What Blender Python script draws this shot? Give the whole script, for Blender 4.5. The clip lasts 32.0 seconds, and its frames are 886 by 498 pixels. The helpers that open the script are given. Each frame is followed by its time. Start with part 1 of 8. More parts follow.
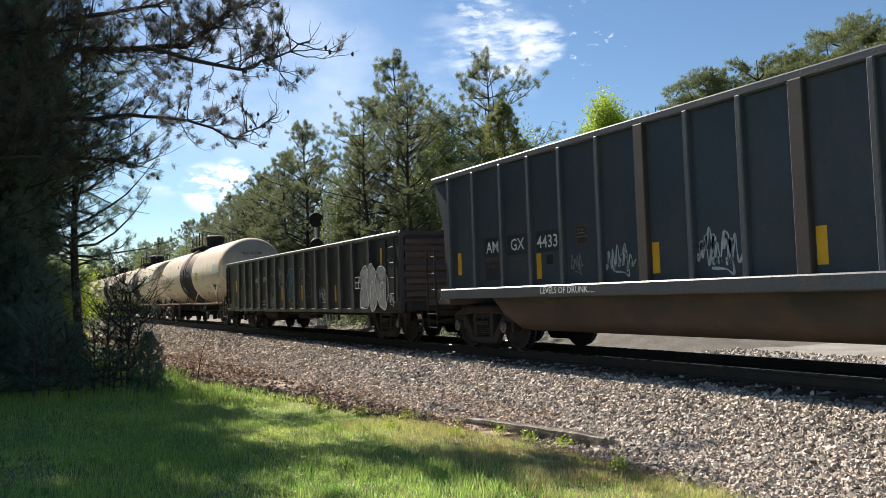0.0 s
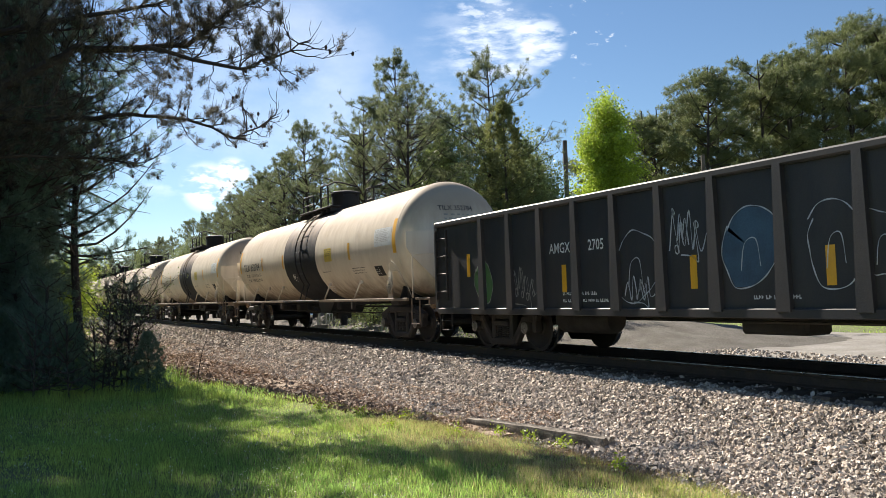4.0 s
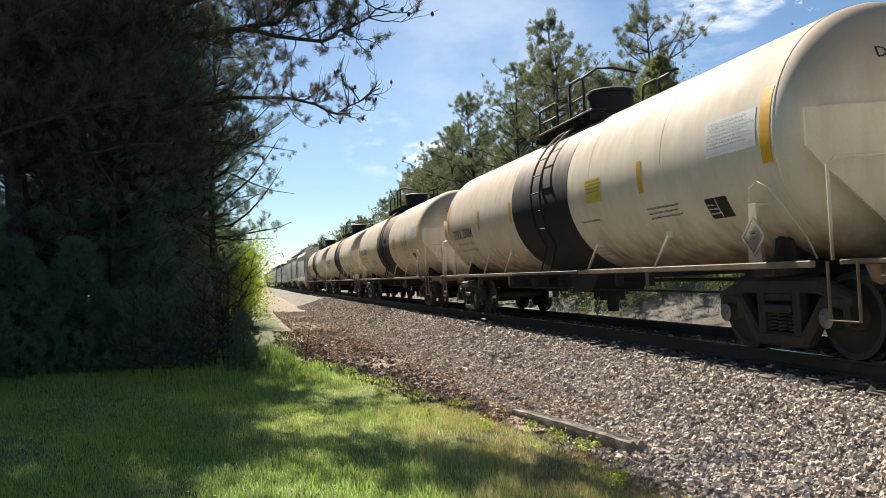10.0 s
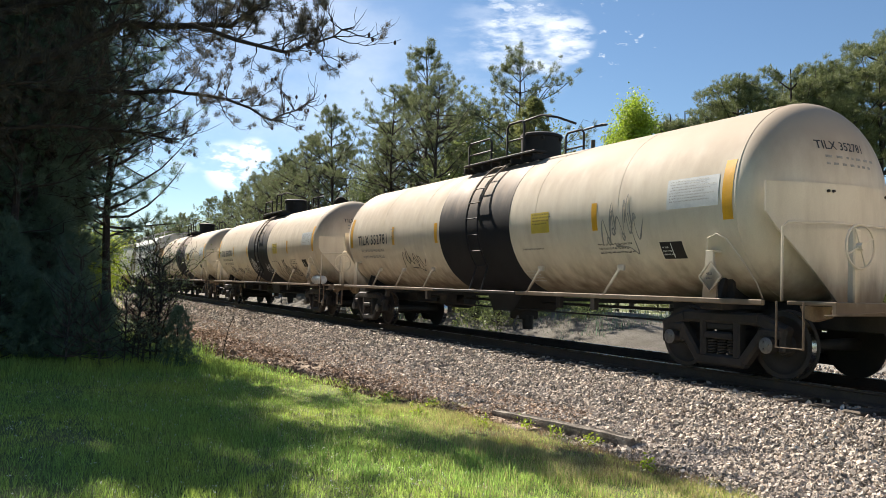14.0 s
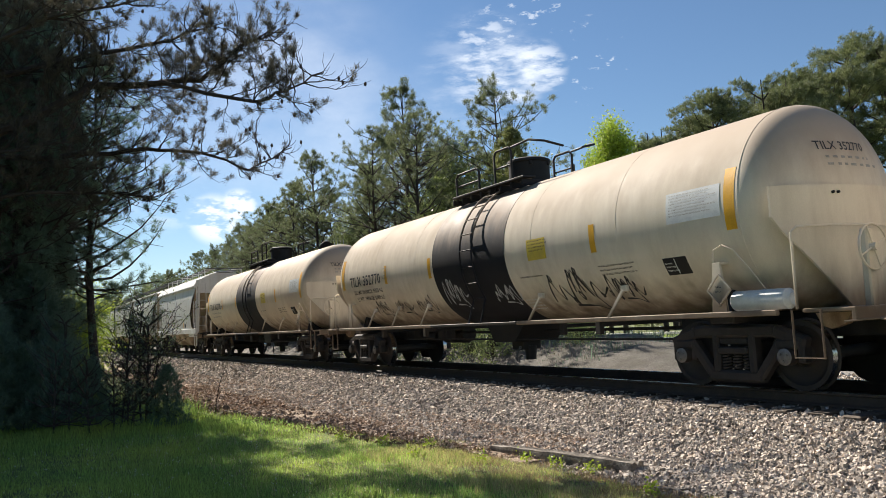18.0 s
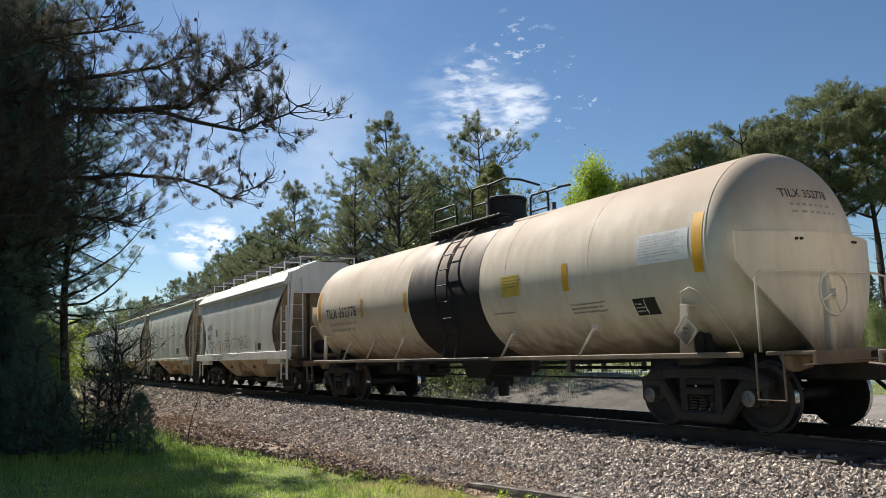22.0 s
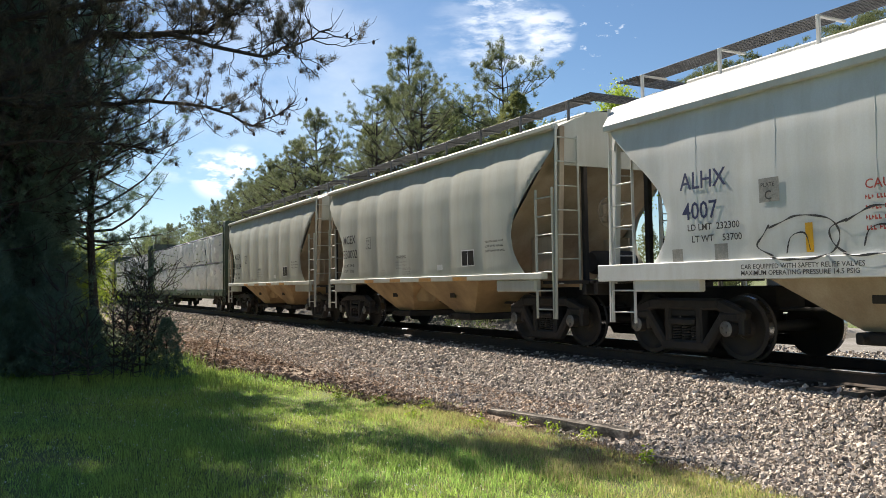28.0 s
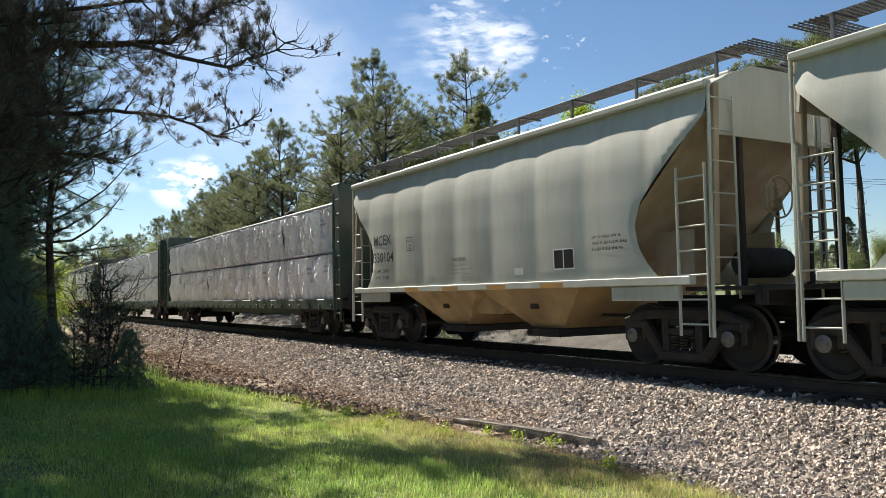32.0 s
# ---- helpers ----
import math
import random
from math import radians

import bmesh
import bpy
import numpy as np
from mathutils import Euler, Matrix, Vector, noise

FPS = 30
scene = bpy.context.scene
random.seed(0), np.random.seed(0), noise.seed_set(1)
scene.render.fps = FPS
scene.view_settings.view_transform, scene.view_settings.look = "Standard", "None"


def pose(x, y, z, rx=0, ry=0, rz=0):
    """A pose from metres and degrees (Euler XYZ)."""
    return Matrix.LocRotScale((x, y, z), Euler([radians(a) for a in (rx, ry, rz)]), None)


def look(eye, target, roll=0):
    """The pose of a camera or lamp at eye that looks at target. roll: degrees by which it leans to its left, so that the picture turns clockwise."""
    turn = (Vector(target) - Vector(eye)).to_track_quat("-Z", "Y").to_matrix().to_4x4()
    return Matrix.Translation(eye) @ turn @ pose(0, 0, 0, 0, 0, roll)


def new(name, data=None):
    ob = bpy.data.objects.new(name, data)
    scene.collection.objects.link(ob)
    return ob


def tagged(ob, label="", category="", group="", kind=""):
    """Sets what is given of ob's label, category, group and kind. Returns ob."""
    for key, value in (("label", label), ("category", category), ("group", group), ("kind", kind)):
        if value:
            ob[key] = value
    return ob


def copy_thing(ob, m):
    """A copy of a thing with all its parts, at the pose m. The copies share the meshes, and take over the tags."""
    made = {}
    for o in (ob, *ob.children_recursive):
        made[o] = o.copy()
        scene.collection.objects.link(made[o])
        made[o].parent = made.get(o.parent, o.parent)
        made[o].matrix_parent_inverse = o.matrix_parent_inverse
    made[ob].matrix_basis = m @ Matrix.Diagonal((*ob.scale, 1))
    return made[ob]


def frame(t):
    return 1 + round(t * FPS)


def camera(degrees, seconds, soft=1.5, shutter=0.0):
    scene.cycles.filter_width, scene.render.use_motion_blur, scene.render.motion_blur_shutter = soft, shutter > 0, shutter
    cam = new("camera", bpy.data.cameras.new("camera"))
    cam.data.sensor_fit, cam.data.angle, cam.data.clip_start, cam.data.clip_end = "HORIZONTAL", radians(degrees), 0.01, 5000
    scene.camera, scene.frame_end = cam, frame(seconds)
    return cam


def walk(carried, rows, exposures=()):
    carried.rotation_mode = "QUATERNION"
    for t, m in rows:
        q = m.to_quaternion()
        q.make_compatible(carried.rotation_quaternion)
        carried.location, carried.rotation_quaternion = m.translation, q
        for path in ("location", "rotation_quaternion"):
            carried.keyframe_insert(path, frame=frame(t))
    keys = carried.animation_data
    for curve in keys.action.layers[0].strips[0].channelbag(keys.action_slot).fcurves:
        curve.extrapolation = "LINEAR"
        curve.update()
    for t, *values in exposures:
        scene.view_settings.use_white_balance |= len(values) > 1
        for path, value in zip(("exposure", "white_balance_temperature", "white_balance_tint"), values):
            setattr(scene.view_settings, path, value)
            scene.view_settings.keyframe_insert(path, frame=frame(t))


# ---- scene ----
cam = camera(58.3, 32.0, 0.55)
METRES, ACROSS, EYE, TILT, LEAN, TURN = 7.25, -9.63, 1.128, -3.346, 1.986, -28.900
ROWS = [
    (0.0, 0.0, 0.0, 0.0, -0.03, 6.61, -0.22),
    (0.5, -0.0003, 0.0012, 0.0001, -0.22, 6.47, -0.15),
    (1.0, -0.0001, 0.0017, 0.0005, -0.31, 6.39, -0.07),
    (1.5, 0.0006, 0.0018, 0.0005, -0.42, 6.39, 0.0),
    (2.0, 0.0007, 0.0017, 0.0008, -0.54, 6.51, -0.01),
    (2.5, 0.0009, 0.0023, 0.001, -0.57, 6.71, -0.13),
    (3.0, 0.0006, 0.0015, 0.001, -0.39, 6.76, -0.32),
    (3.5, 0.0005, 0.0014, 0.001, -0.11, 6.61, -0.36),
    (5.5, 0.0004, 0.0028, 0.0002, 0.38, 6.53, 0.16),
    (6.0, 0.0149, 0.0095, -0.0042, 1.73, 6.54, 0.21),
    (6.5, 0.0742, 0.0378, -0.007, 4.02, 6.32, 0.36),
    (7.0, 0.1347, 0.077, -0.0102, 6.5, 5.95, 0.51),
    (7.5, 0.2097, 0.1107, -0.003, 9.07, 5.55, 0.55),
    (8.0, 0.2579, 0.1561, 0.0119, 11.28, 5.14, 0.4),
    (8.5, 0.2973, 0.1932, 0.0147, 12.87, 4.74, -0.16),
    (9.0, 0.3375, 0.2157, 0.0182, 14.08, 4.31, -0.65),
    (9.5, 0.3427, 0.2202, 0.0169, 14.68, 4.24, -0.68),
    (10.0, 0.3072, 0.2044, 0.02, 15.12, 4.52, -0.02),
    (10.5, 0.2358, 0.1737, 0.0165, 15.1, 5.78, 1.04),
    (11.0, 0.1481, 0.1453, 0.0148, 15.73, 8.58, 2.69),
    (11.5, 0.0688, 0.1083, 0.0116, 16.19, 9.24, 1.95),
    (12.0, 0.0145, 0.0897, 0.0027, 14.72, 8.03, 0.08),
    (12.5, -0.0281, 0.0528, -0.0048, 11.97, 6.18, -0.52),
    (13.0, -0.0402, 0.0291, -0.0055, 8.64, 5.21, -1.31),
    (13.5, -0.0427, -0.0005, -0.007, 4.68, 5.45, -2.47),
    (14.0, -0.04, -0.015, -0.0018, 0.77, 5.94, -3.71),
    (14.5, -0.0275, -0.0197, -0.0033, -2.94, 6.34, -4.44),
    (16.5, -0.0241, -0.0084, 0.0017, -0.86, 5.31, 0.74),
    (17.0, -0.0251, -0.0059, 0.0017, 0.29, 6.14, 1.18),
    (17.5, -0.0259, -0.0044, 0.0018, 0.57, 7.26, 1.06),
    (18.0, -0.0268, -0.0021, 0.0019, 0.62, 8.47, 0.97),
    (18.5, -0.0276, -0.0007, 0.0019, 0.68, 9.27, 0.89),
    (19.0, -0.0282, 0.0005, 0.002, 0.73, 9.66, 0.88),
    (19.5, -0.029, 0.002, 0.002, 0.73, 9.83, 0.88),
    (20.0, -0.0295, 0.0024, 0.0021, 0.47, 10.03, 0.78),
    (20.5, -0.0305, 0.0042, 0.0022, -0.04, 10.41, 0.46),
    (21.0, -0.0312, 0.0051, 0.0021, -0.59, 10.74, 0.11),
    (21.5, -0.0296, -0.0, 0.0018, -0.88, 10.96, -0.15),
    (22.0, -0.03, -0.0003, 0.0015, -1.05, 10.92, -0.29),
    (22.5, -0.0303, -0.001, 0.0013, -0.98, 10.46, -0.27),
    (23.0, -0.0315, 0.0005, 0.0013, -0.72, 9.77, -0.25),
    (23.5, -0.0327, 0.0023, 0.0013, -0.41, 9.05, -0.37),
    (24.0, -0.0341, 0.004, 0.0014, -0.24, 8.48, -0.64),
    (24.5, -0.0339, 0.0008, 0.0007, -0.34, 8.22, -1.04),
    (26.5, -0.0298, 0.0025, 0.001, -0.97, 6.52, -1.31),
    (27.0, -0.0319, 0.0052, 0.001, -0.41, 6.12, -1.16),
    (27.5, -0.0341, 0.0078, 0.0012, 0.09, 5.87, -1.02),
    (28.0, -0.0345, 0.0042, 0.0009, 0.36, 5.87, -1.06),
    (28.5, -0.0359, 0.0028, 0.0007, 0.25, 6.02, -1.24),
    (29.0, -0.0331, 0.0006, 0.0008, -0.01, 6.25, -1.39),
    (29.5, -0.0331, -0.0036, 0.0008, -0.57, 6.53, -1.48),
    (30.0, -0.0337, -0.0058, 0.0004, -1.13, 6.84, -1.41),
    (30.5, -0.0338, -0.0121, 0.0001, -1.66, 6.91, -1.08),
    (31.0, -0.0357, -0.0114, -0.0002, -1.91, 6.91, -0.79),
    (31.5, -0.0378, -0.0104, -0.0002, -2.08, 6.78, -0.63),
    (32.0, -0.0396, -0.0121, -0.0004, -2.25, 6.66, -0.7),
]
walk(cam, [(t, pose(ACROSS, 0, EYE, TILT, LEAN, TURN) @ pose(METRES * x, METRES * y, METRES * z, 90 + pitch, roll, yaw)) for t, x, y, z, yaw, pitch, roll in ROWS],
     [(0, 1.28, 6310, 10), (3, 1.32, 6310, 10), (6, 1.26, 6410, 10), (9, 1.22, 6560, 10), (11, 1.16, 6310, 10), (13, 1.30, 6410, 10), (16.5, 1.24, 6360, 10), (17.2, 1.22, 6360, 10),
      (18.5, 0.99, 6210, 10), (20, 0.93, 6110, 10), (22.5, 0.91, 6110, 10), (24.5, 1.10, 6160, 10), (27, 1.20, 6310, 10), (32, 1.22, 6360, 10)])


# ---- light ----
SUN = Vector((-0.06, 0.77, 0.64)).normalized()  # towards the sun
sun = new("sun", bpy.data.lights.new("sun", "SUN"))
sun.data.energy, sun.data.angle, sun.data.color = 5.0, radians(0.55), (1.0, 0.90, 0.76)
sun.matrix_world = look(SUN * 60, (0, 0, 0))

world = bpy.data.worlds.new("sky")
scene.world = world
world.use_nodes = True


def sky_nodes():
    """Clear spring sky with thin high cloud and a few small cumulus."""
    nt = world.node_tree
    nt.nodes.clear()
    N, L = nt.nodes.new, nt.links.new
    out, bg = N("ShaderNodeOutputWorld"), N("ShaderNodeBackground")
    sky = N("ShaderNodeTexSky")
    sky.sky_type, sky.sun_disc = "NISHITA", False
    sky.sun_elevation = math.asin(SUN.z)
    sky.sun_rotation = math.atan2(SUN.x, SUN.y)
    sky.air_density, sky.dust_density, sky.ozone_density = 1.0, 0.03, 2.2
    tc = N("ShaderNodeTexCoord")
    last = sky.outputs[0]

    def math_node(op, a, b=None):
        n = N("ShaderNodeMath")
        n.operation = op
        for i, v in enumerate((a, b)):
            if v is None:
                continue
            if isinstance(v, (int, float)):
                n.inputs[i].default_value = v
            else:
                L(v, n.inputs[i])
        return n.outputs[0]

    def cloud(where, spread, scale, lo, hi, stretch, amount, turn=0.0):
        nonlocal last
        dot = N("ShaderNodeVectorMath")
        dot.operation = "DOT_PRODUCT"
        L(tc.outputs["Generated"], dot.inputs[0])
        dot.inputs[1].default_value = Vector(where).normalized()
        ring = N("ShaderNodeMapRange")
        ring.interpolation_type = "SMOOTHSTEP"
        ring.inputs[1].default_value, ring.inputs[2].default_value = math.cos(radians(spread)), math.cos(radians(spread * 0.25))
        L(dot.outputs["Value"], ring.inputs[0])
        mp = N("ShaderNodeMapping")
        mp.inputs["Scale"].default_value = stretch
        mp.inputs["Rotation"].default_value = (0, radians(turn), 0)
        L(tc.outputs["Generated"], mp.inputs[0])
        nz = N("ShaderNodeTexNoise")
        nz.inputs["Scale"].default_value, nz.inputs["Detail"].default_value, nz.inputs["Roughness"].default_value = scale, 7, 0.58
        L(mp.outputs[0], nz.inputs[0])
        rp = N("ShaderNodeMapRange")
        rp.interpolation_type = "SMOOTHSTEP"
        rp.inputs[1].default_value, rp.inputs[2].default_value = lo, hi
        L(nz.outputs[0], rp.inputs[0])
        fac = math_node("MULTIPLY", math_node("MULTIPLY", ring.outputs[0], rp.outputs[0]), amount)
        mx = N("ShaderNodeMix")
        mx.data_type = "RGBA"
        L(fac, mx.inputs[0])
        L(last, mx.inputs[6])
        mx.inputs[7].default_value = (12.5, 12.8, 13.2, 1)
        last = mx.outputs[2]

    deep = N("ShaderNodeMix")
    deep.data_type, deep.blend_type = "RGBA", "MULTIPLY"
    deep.inputs[0].default_value, deep.inputs[7].default_value = 1.0, (0.90, 0.98, 1.03, 1)
    L(last, deep.inputs[6])
    last = deep.outputs[2]
    cloud((0.26, 0.93, 0.25), 19, 3.4, 0.28, 0.80, (1.0, 1.0, 1.5), 0.12, 55)
    cloud((0.33, 0.92, 0.21), 11, 6.0, 0.34, 0.72, (1.0, 1.0, 1.8), 0.20, 60)
    cloud((0.29, 0.91, 0.29), 9, 8.0, 0.36, 0.72, (1.0, 1.0, 2.0), 0.18, 60)
    cloud((0.51, 0.81, 0.292), 5.5, 20, 0.40, 0.74, (1.0, 1.0, 3.2), 0.22)
    cloud((0.540, 0.788, 0.297), 2.9, 26, 0.36, 0.66, (1.0, 1.0, 3.2), 0.65)
    cloud((0.505, 0.812, 0.298), 2.6, 30, 0.42, 0.68, (1.0, 1.0, 3.2), 0.55)
    cloud((0.566, 0.768, 0.300), 2.2, 30, 0.40, 0.66, (1.0, 1.0, 3.2), 0.65)
    cloud((0.505, 0.795, 0.332), 2.6, 36, 0.48, 0.66, (1.0, 1.0, 3.0), 0.45)
    cloud((0.545, 0.763, 0.345), 4.5, 44, 0.58, 0.68, (1.0, 1.0, 2.2), 0.45)
    cloud((0.62, 0.73, 0.30), 4.0, 44, 0.62, 0.70, (1.0, 1.0, 2.2), 0.5)
    cloud((0.214, 0.966, 0.136), 2.0, 24, 0.42, 0.54, (1.0, 1.0, 2.4), 1.0)
    cloud((0.243, 0.960, 0.150), 1.5, 30, 0.42, 0.54, (1.0, 1.0, 2.2), 1.0)
    cloud((0.165, 0.972, 0.165), 3.0, 20, 0.46, 0.64, (1.0, 1.0, 2.0), 0.3)
    L(last, bg.inputs[0])
    bg.inputs[1].default_value = 0.045
    L(bg.outputs[0], out.inputs[0])


sky_nodes()

# ---- materials ----
MATS = {}


def mat(name, c1, c2=None, rough=0.6, metal=0.0, scale=2.0, fine=45.0, grain=0.12, bump=0.15, dirt=None, dirt_amount=0.0,
        dirt_scale=1.2, streak=(1, 1, 1), vary=0.0, translucent=0.0, dist=0.01, islands=False, coat=0.0, films=(), spec=0.4):
    """Two-scale paint, metal or earth: blotches from c1 to c2, fine grain, streaked dirt, small relief."""
    if name in MATS:
        return MATS[name]
    m = bpy.data.materials.new(name)
    m.use_nodes = True
    nt = m.node_tree
    N, L = nt.nodes.new, nt.links.new
    bs = nt.nodes["Principled BSDF"]
    tc = N("ShaderNodeTexCoord")
    n1, n2 = N("ShaderNodeTexNoise"), N("ShaderNodeTexNoise")
    n1.inputs["Scale"].default_value, n1.inputs["Detail"].default_value = scale, 5
    n2.inputs["Scale"].default_value, n2.inputs["Detail"].default_value = fine, 4
    L(tc.outputs["Object"], n1.inputs[0]), L(tc.outputs["Object"], n2.inputs[0])

    def mix(fac, a, b, kind="MIX"):
        x = N("ShaderNodeMix")
        x.data_type, x.blend_type = "RGBA", kind
        for i, v in ((0, fac), (6, a), (7, b)):
            if isinstance(v, (int, float)):
                x.inputs[i].default_value = v
            elif isinstance(v, tuple):
                x.inputs[i].default_value = (*v, 1)
            else:
                L(v, x.inputs[i])
        return x.outputs[2]

    def ramp(v, lo, hi, a=0.0, b=1.0):
        x = N("ShaderNodeMapRange")
        for i, w in ((1, lo), (2, hi), (3, a), (4, b)):
            x.inputs[i].default_value = w
        L(v, x.inputs[0])
        return x.outputs[0]

    col = mix(ramp(n1.outputs[0], 0.35, 0.68), c1, c2 or tuple(c * 0.8 for c in c1))
    g = ramp(n2.outputs[0], 0.25, 0.75, 1 - grain, 1 + grain)
    cc = N("ShaderNodeCombineColor")
    for i in range(3):
        L(g, cc.inputs[i])
    col = mix(1.0, col, cc.outputs[0], "MULTIPLY")
    if vary:
        src = N("ShaderNodeNewGeometry").outputs["Random Per Island"] if islands else N("ShaderNodeObjectInfo").outputs["Random"]
        v = ramp(src, 0, 1, 1 - vary, 1 + vary)
        c3 = N("ShaderNodeCombineColor")
        for i in range(3):
            L(v, c3.inputs[i])
        col = mix(1.0, col, c3.outputs[0], "MULTIPLY")
    if dirt:
        mp = N("ShaderNodeMapping")
        mp.inputs["Scale"].default_value = streak
        L(tc.outputs["Object"], mp.inputs[0])
        n3 = N("ShaderNodeTexNoise")
        n3.inputs["Scale"].default_value, n3.inputs["Detail"].default_value, n3.inputs["Roughness"].default_value = dirt_scale, 6, 0.62
        L(mp.outputs[0], n3.inputs[0])
        col = mix(ramp(n3.outputs[0], 0.42, 0.72, 0, dirt_amount), col, dirt)
    for z0, z1, tint, amount in films:  # tint films, grime with painted-in sun and shade, that begin at a height on the thing and thicken towards z1
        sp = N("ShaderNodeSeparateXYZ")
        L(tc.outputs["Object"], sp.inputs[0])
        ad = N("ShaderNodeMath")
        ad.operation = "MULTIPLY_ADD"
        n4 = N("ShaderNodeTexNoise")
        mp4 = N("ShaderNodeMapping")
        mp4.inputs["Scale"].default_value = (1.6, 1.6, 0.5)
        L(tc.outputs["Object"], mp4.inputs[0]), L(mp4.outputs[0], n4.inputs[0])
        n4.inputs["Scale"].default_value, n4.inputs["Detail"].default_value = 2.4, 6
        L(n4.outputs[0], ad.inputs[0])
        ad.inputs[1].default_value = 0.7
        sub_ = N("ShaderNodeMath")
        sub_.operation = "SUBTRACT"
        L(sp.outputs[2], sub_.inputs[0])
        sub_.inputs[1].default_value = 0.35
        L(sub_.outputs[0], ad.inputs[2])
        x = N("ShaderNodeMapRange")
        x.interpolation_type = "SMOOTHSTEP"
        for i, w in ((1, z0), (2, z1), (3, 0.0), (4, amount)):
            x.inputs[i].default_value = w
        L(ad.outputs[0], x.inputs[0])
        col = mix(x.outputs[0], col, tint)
    L(col, bs.inputs["Base Color"])
    L(ramp(n1.outputs[0], 0.3, 0.7, max(0.03, rough - 0.08), min(1, rough + 0.08)), bs.inputs["Roughness"])
    bs.inputs["Metallic"].default_value = metal
    bs.inputs["Specular IOR Level"].default_value = spec
    if coat:
        bs.inputs["Coat Weight"].default_value = coat
    if bump:
        b = N("ShaderNodeBump")
        b.inputs["Strength"].default_value, b.inputs["Distance"].default_value = bump, dist
        L(n2.outputs[0], b.inputs["Height"])
        L(b.outputs[0], bs.inputs["Normal"])
    if translucent:
        tr, ms = N("ShaderNodeBsdfTranslucent"), N("ShaderNodeMixShader")
        L(col, tr.inputs[0])
        ms.inputs[0].default_value = translucent
        L(bs.outputs[0], ms.inputs[1]), L(tr.outputs[0], ms.inputs[2])
        L(ms.outputs[0], nt.nodes["Material Output"].inputs[0])
    MATS[name] = m
    return m


# Upper film is grime; lower film mixes stain with the belly's painted-in shade.
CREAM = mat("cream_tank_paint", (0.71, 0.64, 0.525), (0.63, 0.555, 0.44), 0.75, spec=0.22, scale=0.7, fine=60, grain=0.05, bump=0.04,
            dirt=(0.33, 0.25, 0.17), dirt_amount=0.24, dirt_scale=1.6, streak=(3.0, 3.0, 0.45),
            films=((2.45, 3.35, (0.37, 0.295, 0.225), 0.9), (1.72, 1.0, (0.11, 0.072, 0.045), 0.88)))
# The film paints the brown of the band's sunlit, dusty top half.
BAND = mat("black_band_paint", (0.012, 0.013, 0.018), (0.018, 0.018, 0.022), 0.7, spec=0.25, scale=1.2, grain=0.1, dirt=(0.05, 0.04, 0.035), dirt_amount=0.12, streak=(3, 3, 0.5), films=((2.6, 3.35, (0.25, 0.19, 0.145), 0.93),))
BLACK = mat("black_steel", (0.016, 0.016, 0.017), (0.027, 0.025, 0.024), 0.65, scale=3, dirt=(0.07, 0.05, 0.035), dirt_amount=0.35, spec=0.25)
RUSTY = mat("brown_cast_steel", (0.026, 0.023, 0.022), (0.017, 0.016, 0.016), 0.75, scale=5, fine=60, grain=0.2, bump=0.25, dirt=(0.075, 0.055, 0.043), dirt_amount=0.5)
UNDER = mat("grimy_underframe", (0.022, 0.020, 0.019), (0.014, 0.013, 0.013), 0.8, scale=4, grain=0.2, dirt=(0.08, 0.058, 0.042), dirt_amount=0.45)
RUSTSTAIN = mat("rust_stained_cream", (0.36, 0.26, 0.16), (0.16, 0.10, 0.06), 0.8, scale=3, grain=0.15, dirt=(0.05, 0.035, 0.025), dirt_amount=0.7, streak=(3, 3, 0.5))
CAP = mat("bearing_cap_steel", (0.20, 0.19, 0.18), (0.13, 0.12, 0.115), 0.5, 0.4, scale=9, grain=0.15)
# Earth colour set darker to stand in for tree shade on the bank.
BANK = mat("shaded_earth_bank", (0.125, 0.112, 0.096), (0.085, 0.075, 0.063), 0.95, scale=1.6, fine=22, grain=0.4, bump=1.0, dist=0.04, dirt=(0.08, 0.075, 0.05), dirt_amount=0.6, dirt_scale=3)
TREAD = mat("bright_wheel_tread", (0.5, 0.5, 0.5), (0.4, 0.39, 0.38), 0.22, 1.0, scale=8, grain=0.05, bump=0.02)
WHEEL = mat("dark_wheel_steel", (0.022, 0.020, 0.020), (0.035, 0.030, 0.027), 0.7, scale=6, grain=0.15, dirt=(0.1, 0.07, 0.05), dirt_amount=0.4)
YELLOW = mat("yellow_reflector", (0.80, 0.42, 0.02), (0.70, 0.36, 0.02), 0.4, scale=4, grain=0.06, dirt=(0.4, 0.25, 0.08), dirt_amount=0.3)
DULL_ORANGE = mat("dirty_orange_reflector", (0.50, 0.25, 0.05), (0.36, 0.19, 0.06), 0.6, scale=5, grain=0.15, dirt=(0.2, 0.14, 0.09), dirt_amount=0.6)
PALE_YELLOW = mat("faded_yellow_placard", (0.66, 0.50, 0.06), (0.55, 0.42, 0.08), 0.5, scale=6, grain=0.06)
WHITE = mat("white_stencil", (0.78, 0.78, 0.76), (0.65, 0.65, 0.63), 0.6, scale=4, grain=0.1)
INK = mat("black_stencil", (0.03, 0.03, 0.035), (0.06, 0.055, 0.05), 0.6, scale=4, grain=0.1)
NAVY = mat("navy_stencil", (0.02, 0.03, 0.09), (0.03, 0.04, 0.11), 0.6, scale=4, grain=0.1)
FADED = mat("faded_grey_stencil", (0.24, 0.23, 0.21), (0.34, 0.32, 0.29), 0.6, scale=9, grain=0.2)
GREYWHITE = mat("grey_decal", (0.62, 0.64, 0.64), (0.52, 0.54, 0.55), 0.5, scale=8, grain=0.06)
SILVERPAINT = mat("silver_graffiti", (0.50, 0.52, 0.55), (0.38, 0.40, 0.43), 0.5, scale=9, grain=0.15)
